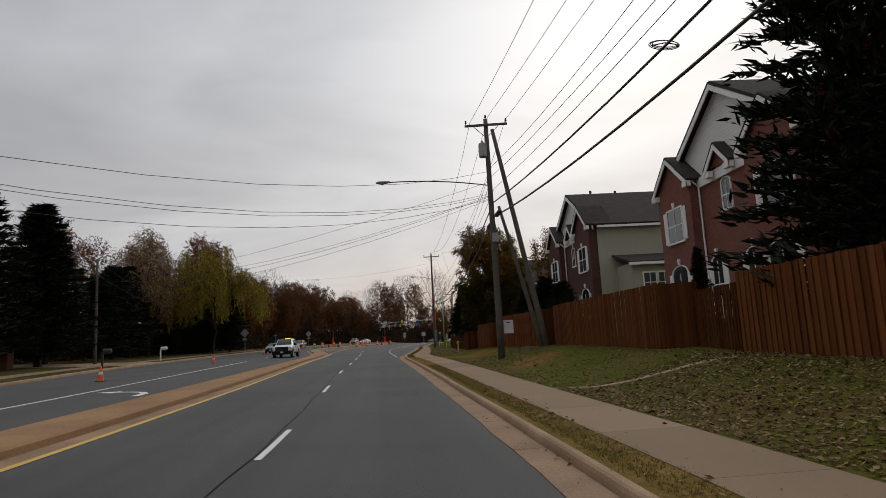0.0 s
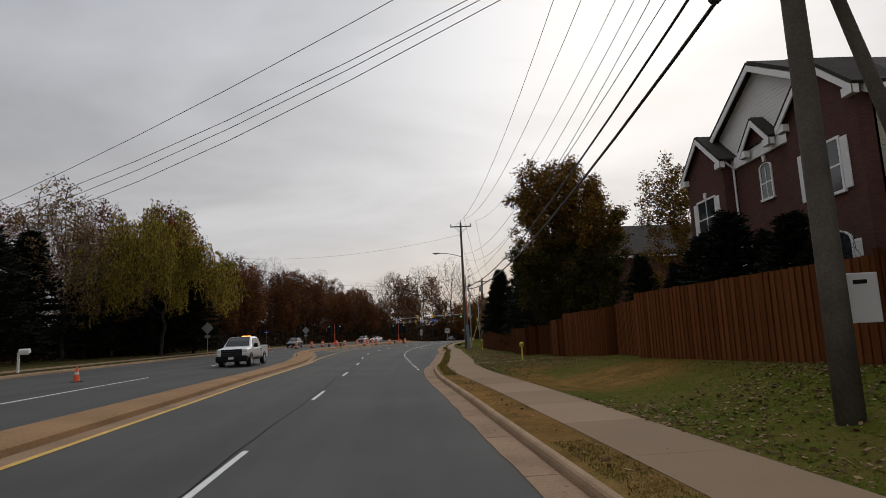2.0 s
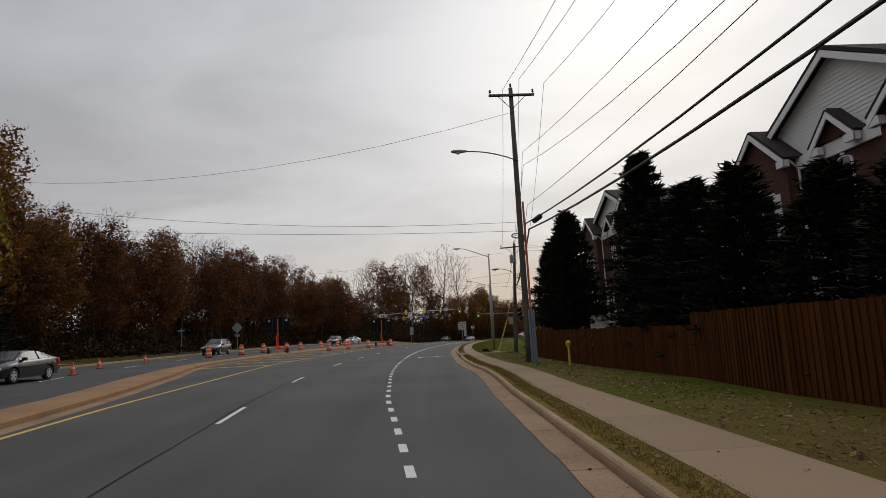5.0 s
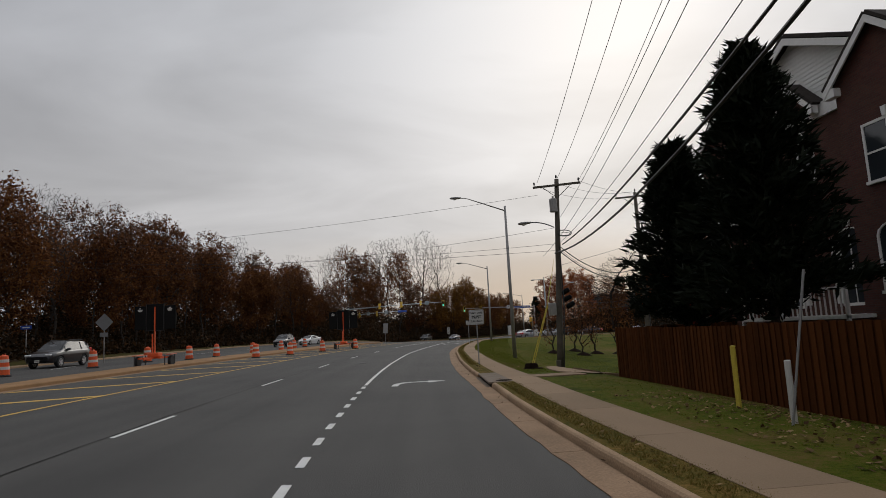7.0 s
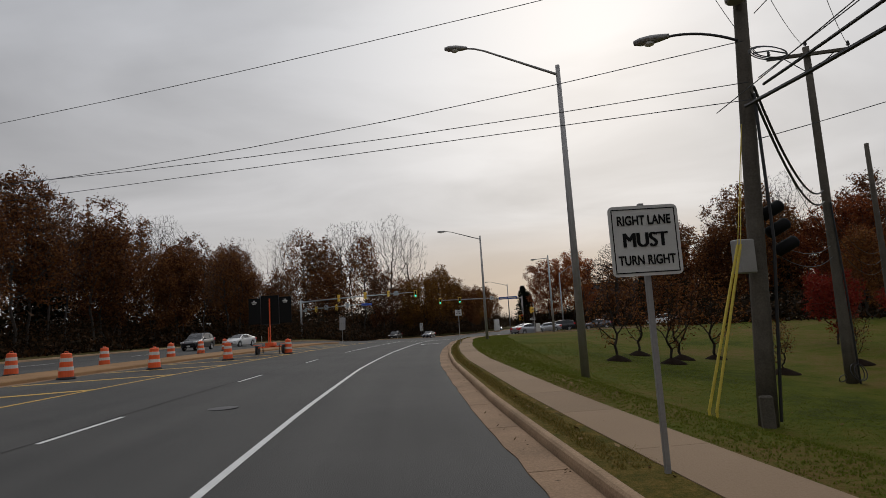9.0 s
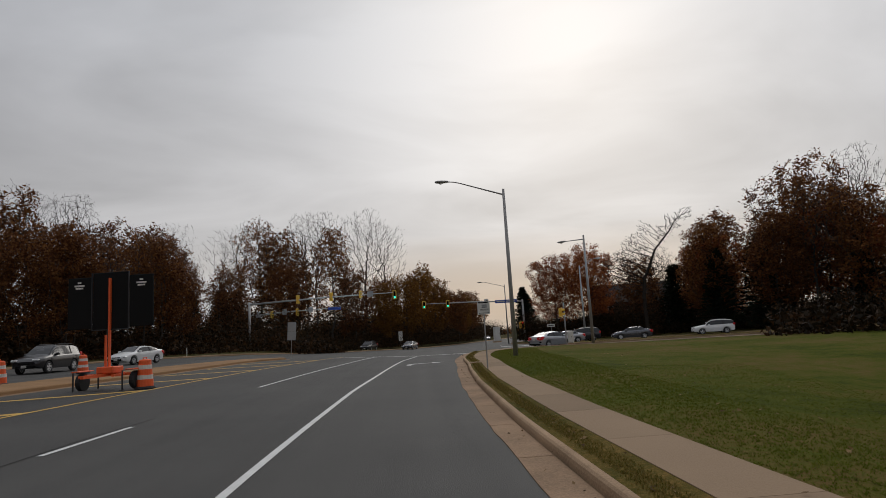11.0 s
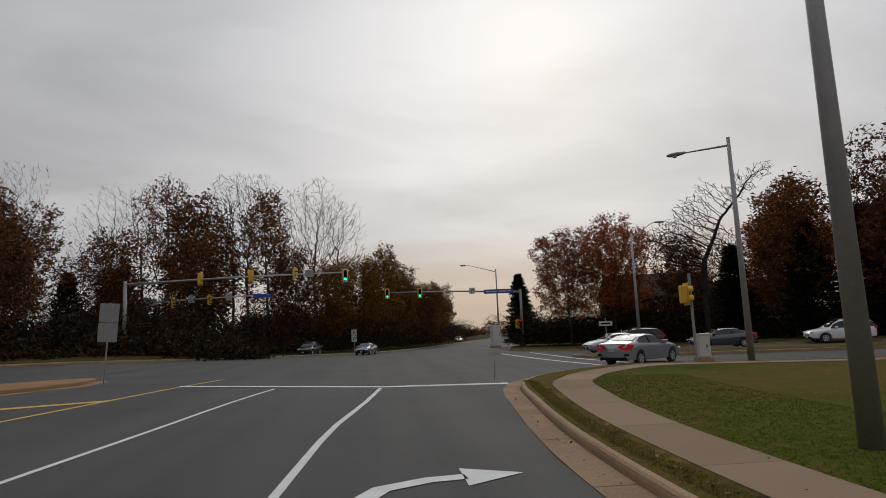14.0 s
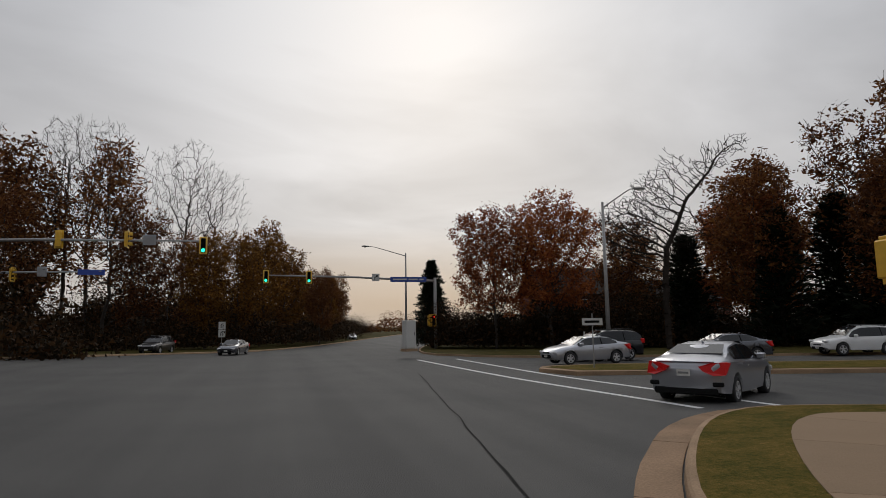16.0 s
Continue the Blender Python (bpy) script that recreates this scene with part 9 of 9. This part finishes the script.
def pickup(m, label):
    c = tagged(empty("pickup_truck", m), label, "pickup truck")
    W = 1.0
    def loft(name, st, mat, lab=""):
        bm = bmesh.new()
        rows = []
        for x, zb, zw, w, zt, wt in st:
            prof = [(0, zb), (w * 0.85, zb), (w * 0.98, zb + 0.12), (w, zw - 0.1), (w * 0.97, zw), (wt, zt - 0.04), (wt * 0.85, zt), (0, zt + 0.01)]
            rows.append([bm.verts.new((x, y, z)) for y, z in prof] + [bm.verts.new((x, -y, z)) for y, z in prof[-2:0:-1]])
        n = len(rows[0])
        for r, q in zip(rows, rows[1:]):
            for k in range(n):
                bm.faces.new((r[k], q[k], q[(k + 1) % n], r[(k + 1) % n]))
        bm.faces.new(rows[0]); bm.faces.new(rows[-1][::-1])
        return part(name, bm, mat, c, lab, smooth=True)
    loft("cab", [(-1.05, 0.5, 1.18, 0.98, 1.3, 0.8), (-1.0, 0.48, 1.2, 1.0, 1.86, 0.74), (-0.5, 0.48, 1.2, 1.0, 1.95, 0.74), (0.75, 0.48, 1.2, 1.0, 1.93, 0.74), (1.2, 0.48, 1.2, 1.0, 1.62, 0.8), (1.55, 0.48, 1.2, 1.0, 1.27, 0.88),
                 (2.5, 0.5, 1.17, 0.99, 1.23, 0.86), (2.78, 0.52, 1.1, 0.96, 1.17, 0.84), (2.88, 0.6, 0.95, 0.88, 1.0, 0.8)], PAINT["white"], "white pickup cab and bonnet")
    bm = bmesh.new()
    box(bm, -2.9, -1.08, -0.99, 0.99, 0.5, 0.72)
    box(bm, -2.9, -1.08, -1.0, -0.9, 0.72, 1.32, bevel=0.02)
    box(bm, -2.9, -1.08, 0.9, 1.0, 0.72, 1.32, bevel=0.02)
    box(bm, -2.9, -2.8, -0.9, 0.9, 0.72, 1.3, bevel=0.02)
    part("cargo_bed", bm, PAINT["white"], c)
    for side in (-1, 1):
        for i, (x0, x1) in enumerate(((-0.85, 0.05), (0.15, 1.1))):
            bm = bmesh.new()
            y0, y1 = side * 0.985, side * 0.79
            top1 = x1 if i == 0 else x1 - 0.35
            vs = [bm.verts.new(p) for p in ((x0, y0, 1.24), (x1 + (0.15 if i else 0), y0, 1.24), (top1, y1, 1.82), (x0, y1, 1.82))]
            bm.faces.new(vs if side < 0 else vs[::-1])
            part("side_window", bm, M["carglass"], c)
        bm = bmesh.new()
        box(bm, 0.95, 1.13, side * 1.1 - 0.12, side * 1.1 + 0.12, 1.2, 1.48, bevel=0.04)
        part("door_mirror", bm, M["black"], c)
        for x in (-0.72, 0.25):
            bm = bmesh.new()
            box(bm, x - 0.1, x + 0.1, side * 1.01 - 0.02, side * 1.01 + 0.02, 1.04, 1.1, bevel=0.01)
            part("door_handle", bm, M["black"], c)
        bm = bmesh.new()
        box(bm, -1.0, 1.3, side * 0.93 - 0.05, side * 0.93 + 0.05, 0.4, 0.5, bevel=0.02)
        part("sill", bm, M["black"], c)
        bm = bmesh.new()
        box(bm, 2.55, 2.89, side * 0.78 - 0.16, side * 0.78 + 0.16, 0.92, 1.12, bevel=0.03)
        part("headlight", bm, M["headlamp"], c)
        for ax in (-1.85, 1.85):
            bm = bmesh.new()
            lathe(bm, [(0.41, -0.01), (0.47, -0.01), (0.47, 0.02), (0.41, 0.02)], 24, axis="y", cap=False)
            part("wheel_arch", bm, M["black"], c).matrix_basis = pose(ax, side * 0.995, 0.42)
            wheel(c, ax, side * 0.89, 0.4, 0.27)
        bm = bmesh.new()
        box(bm, -2.93, -2.85, side * 0.9 - 0.08, side * 0.9 + 0.08, 0.9, 1.25, bevel=0.01)
        part("tail_light", bm, M["tail"], c)
    bm = bmesh.new()
    vs = [[bm.verts.new((x, y, z)) for y in (-w, -w / 3, w / 3, w)] for x, z, w in ((0.84, 1.925, 0.64), (1.215, 1.655, 0.72), (1.53, 1.335, 0.79))]
    for ra, rb in zip(vs, vs[1:]):
        for k in range(3):
            bm.faces.new((ra[k], rb[k], rb[k + 1], ra[k + 1]))
    part("windscreen", bm, M["carglass"], c)
    bm = bmesh.new()
    box(bm, 2.78, 2.93, -0.66, 0.66, 0.66, 1.13, bevel=0.03)
    gr = part("grille", bm, M["black"], c)
    for z in (0.78, 0.90, 1.02):
        bm = bmesh.new()
        box(bm, 2.92, 2.95, -0.58, 0.58, z - 0.025, z + 0.025)
        part("grille_bar", bm, M["dark"], gr)
    bm = bmesh.new()
    box(bm, 2.55, 3.0, -0.99, 0.99, 0.34, 0.72, bevel=0.06)
    part("front_bumper", bm, M["black"], c)
    bm = bmesh.new()
    box(bm, 3.0, 3.02, -0.16, 0.16, 0.5, 0.65)
    part("number_plate", bm, M["reflect"], c)
    bm = bmesh.new()
    box(bm, -0.92, -0.72, -0.3, 0.3, 1.93, 2.01, bevel=0.03)
    part("beacon_bar", bm, M["amber"], c, "lit amber beacon bar")
    return c


def at_xy(x, y, azimuth, z=None):
    """A vehicle's pose, nose towards azimuth (degrees right of +y)."""
    return pose(x, y, z, 0, 0, 90 - azimuth)


def in_lane(s, d, turn=0.0, toward=True, up=0.0):
    p = place(s, d, up)
    return pose(p.x, p.y, p.z, 0, 0, heading(s) + (-90 if toward else 90) + turn)


car("sedan", "silver", at_xy(22.5, 190.85, 65, -0.22), "silver compact sedan turning into the side road")
pickup(in_lane(68.2, -11.2, 2), "white pickup truck with a lit amber beacon in the far carriageway")
car("sedan", "black", in_lane(92, -18.6, 4), "dark sedan in the far carriageway", group="oncoming cars")
car("suv", "black", in_lane(131, -24.6, 2), "glossy black sport utility car in the far carriageway", group="oncoming cars")
car("suv", "black", in_lane(176, -23.4, 0), "black sport utility car behind the message trailer", group="oncoming cars")
car("sedan", "white", in_lane(186.5, -22.6, -14), "white sedan in the far carriageway near the junction", group="oncoming cars")
car("suv", "black", in_lane(224.0, -6.0, -14), "black sport utility car crossing the junction", group="oncoming cars")
car("sedan", "grey", in_lane(221.5, -1.0, -14), "grey sedan approaching the junction", group="oncoming cars")
car("sedan", "silver", at_xy(29.7, 205.8, 276, -0.38), "pale silver sedan waiting in the side road", group="waiting cars")
car("suv", "black", at_xy(32.8, 208.4, 280, -0.42), "black sport utility car waiting in the side road", group="waiting cars")
car("sedan", "grey", at_xy(37.1, 203.4, 290, -0.36), "dark grey sedan waiting in the side road", group="waiting cars")
car("suv", "white", at_xy(47.4, 202.9, 292, -0.4), "white sport utility car waiting in the side road", group="waiting cars")
car("sedan", "silver", in_lane(262, 12, 0), "far-off pale car on the road ahead", group="oncoming cars")
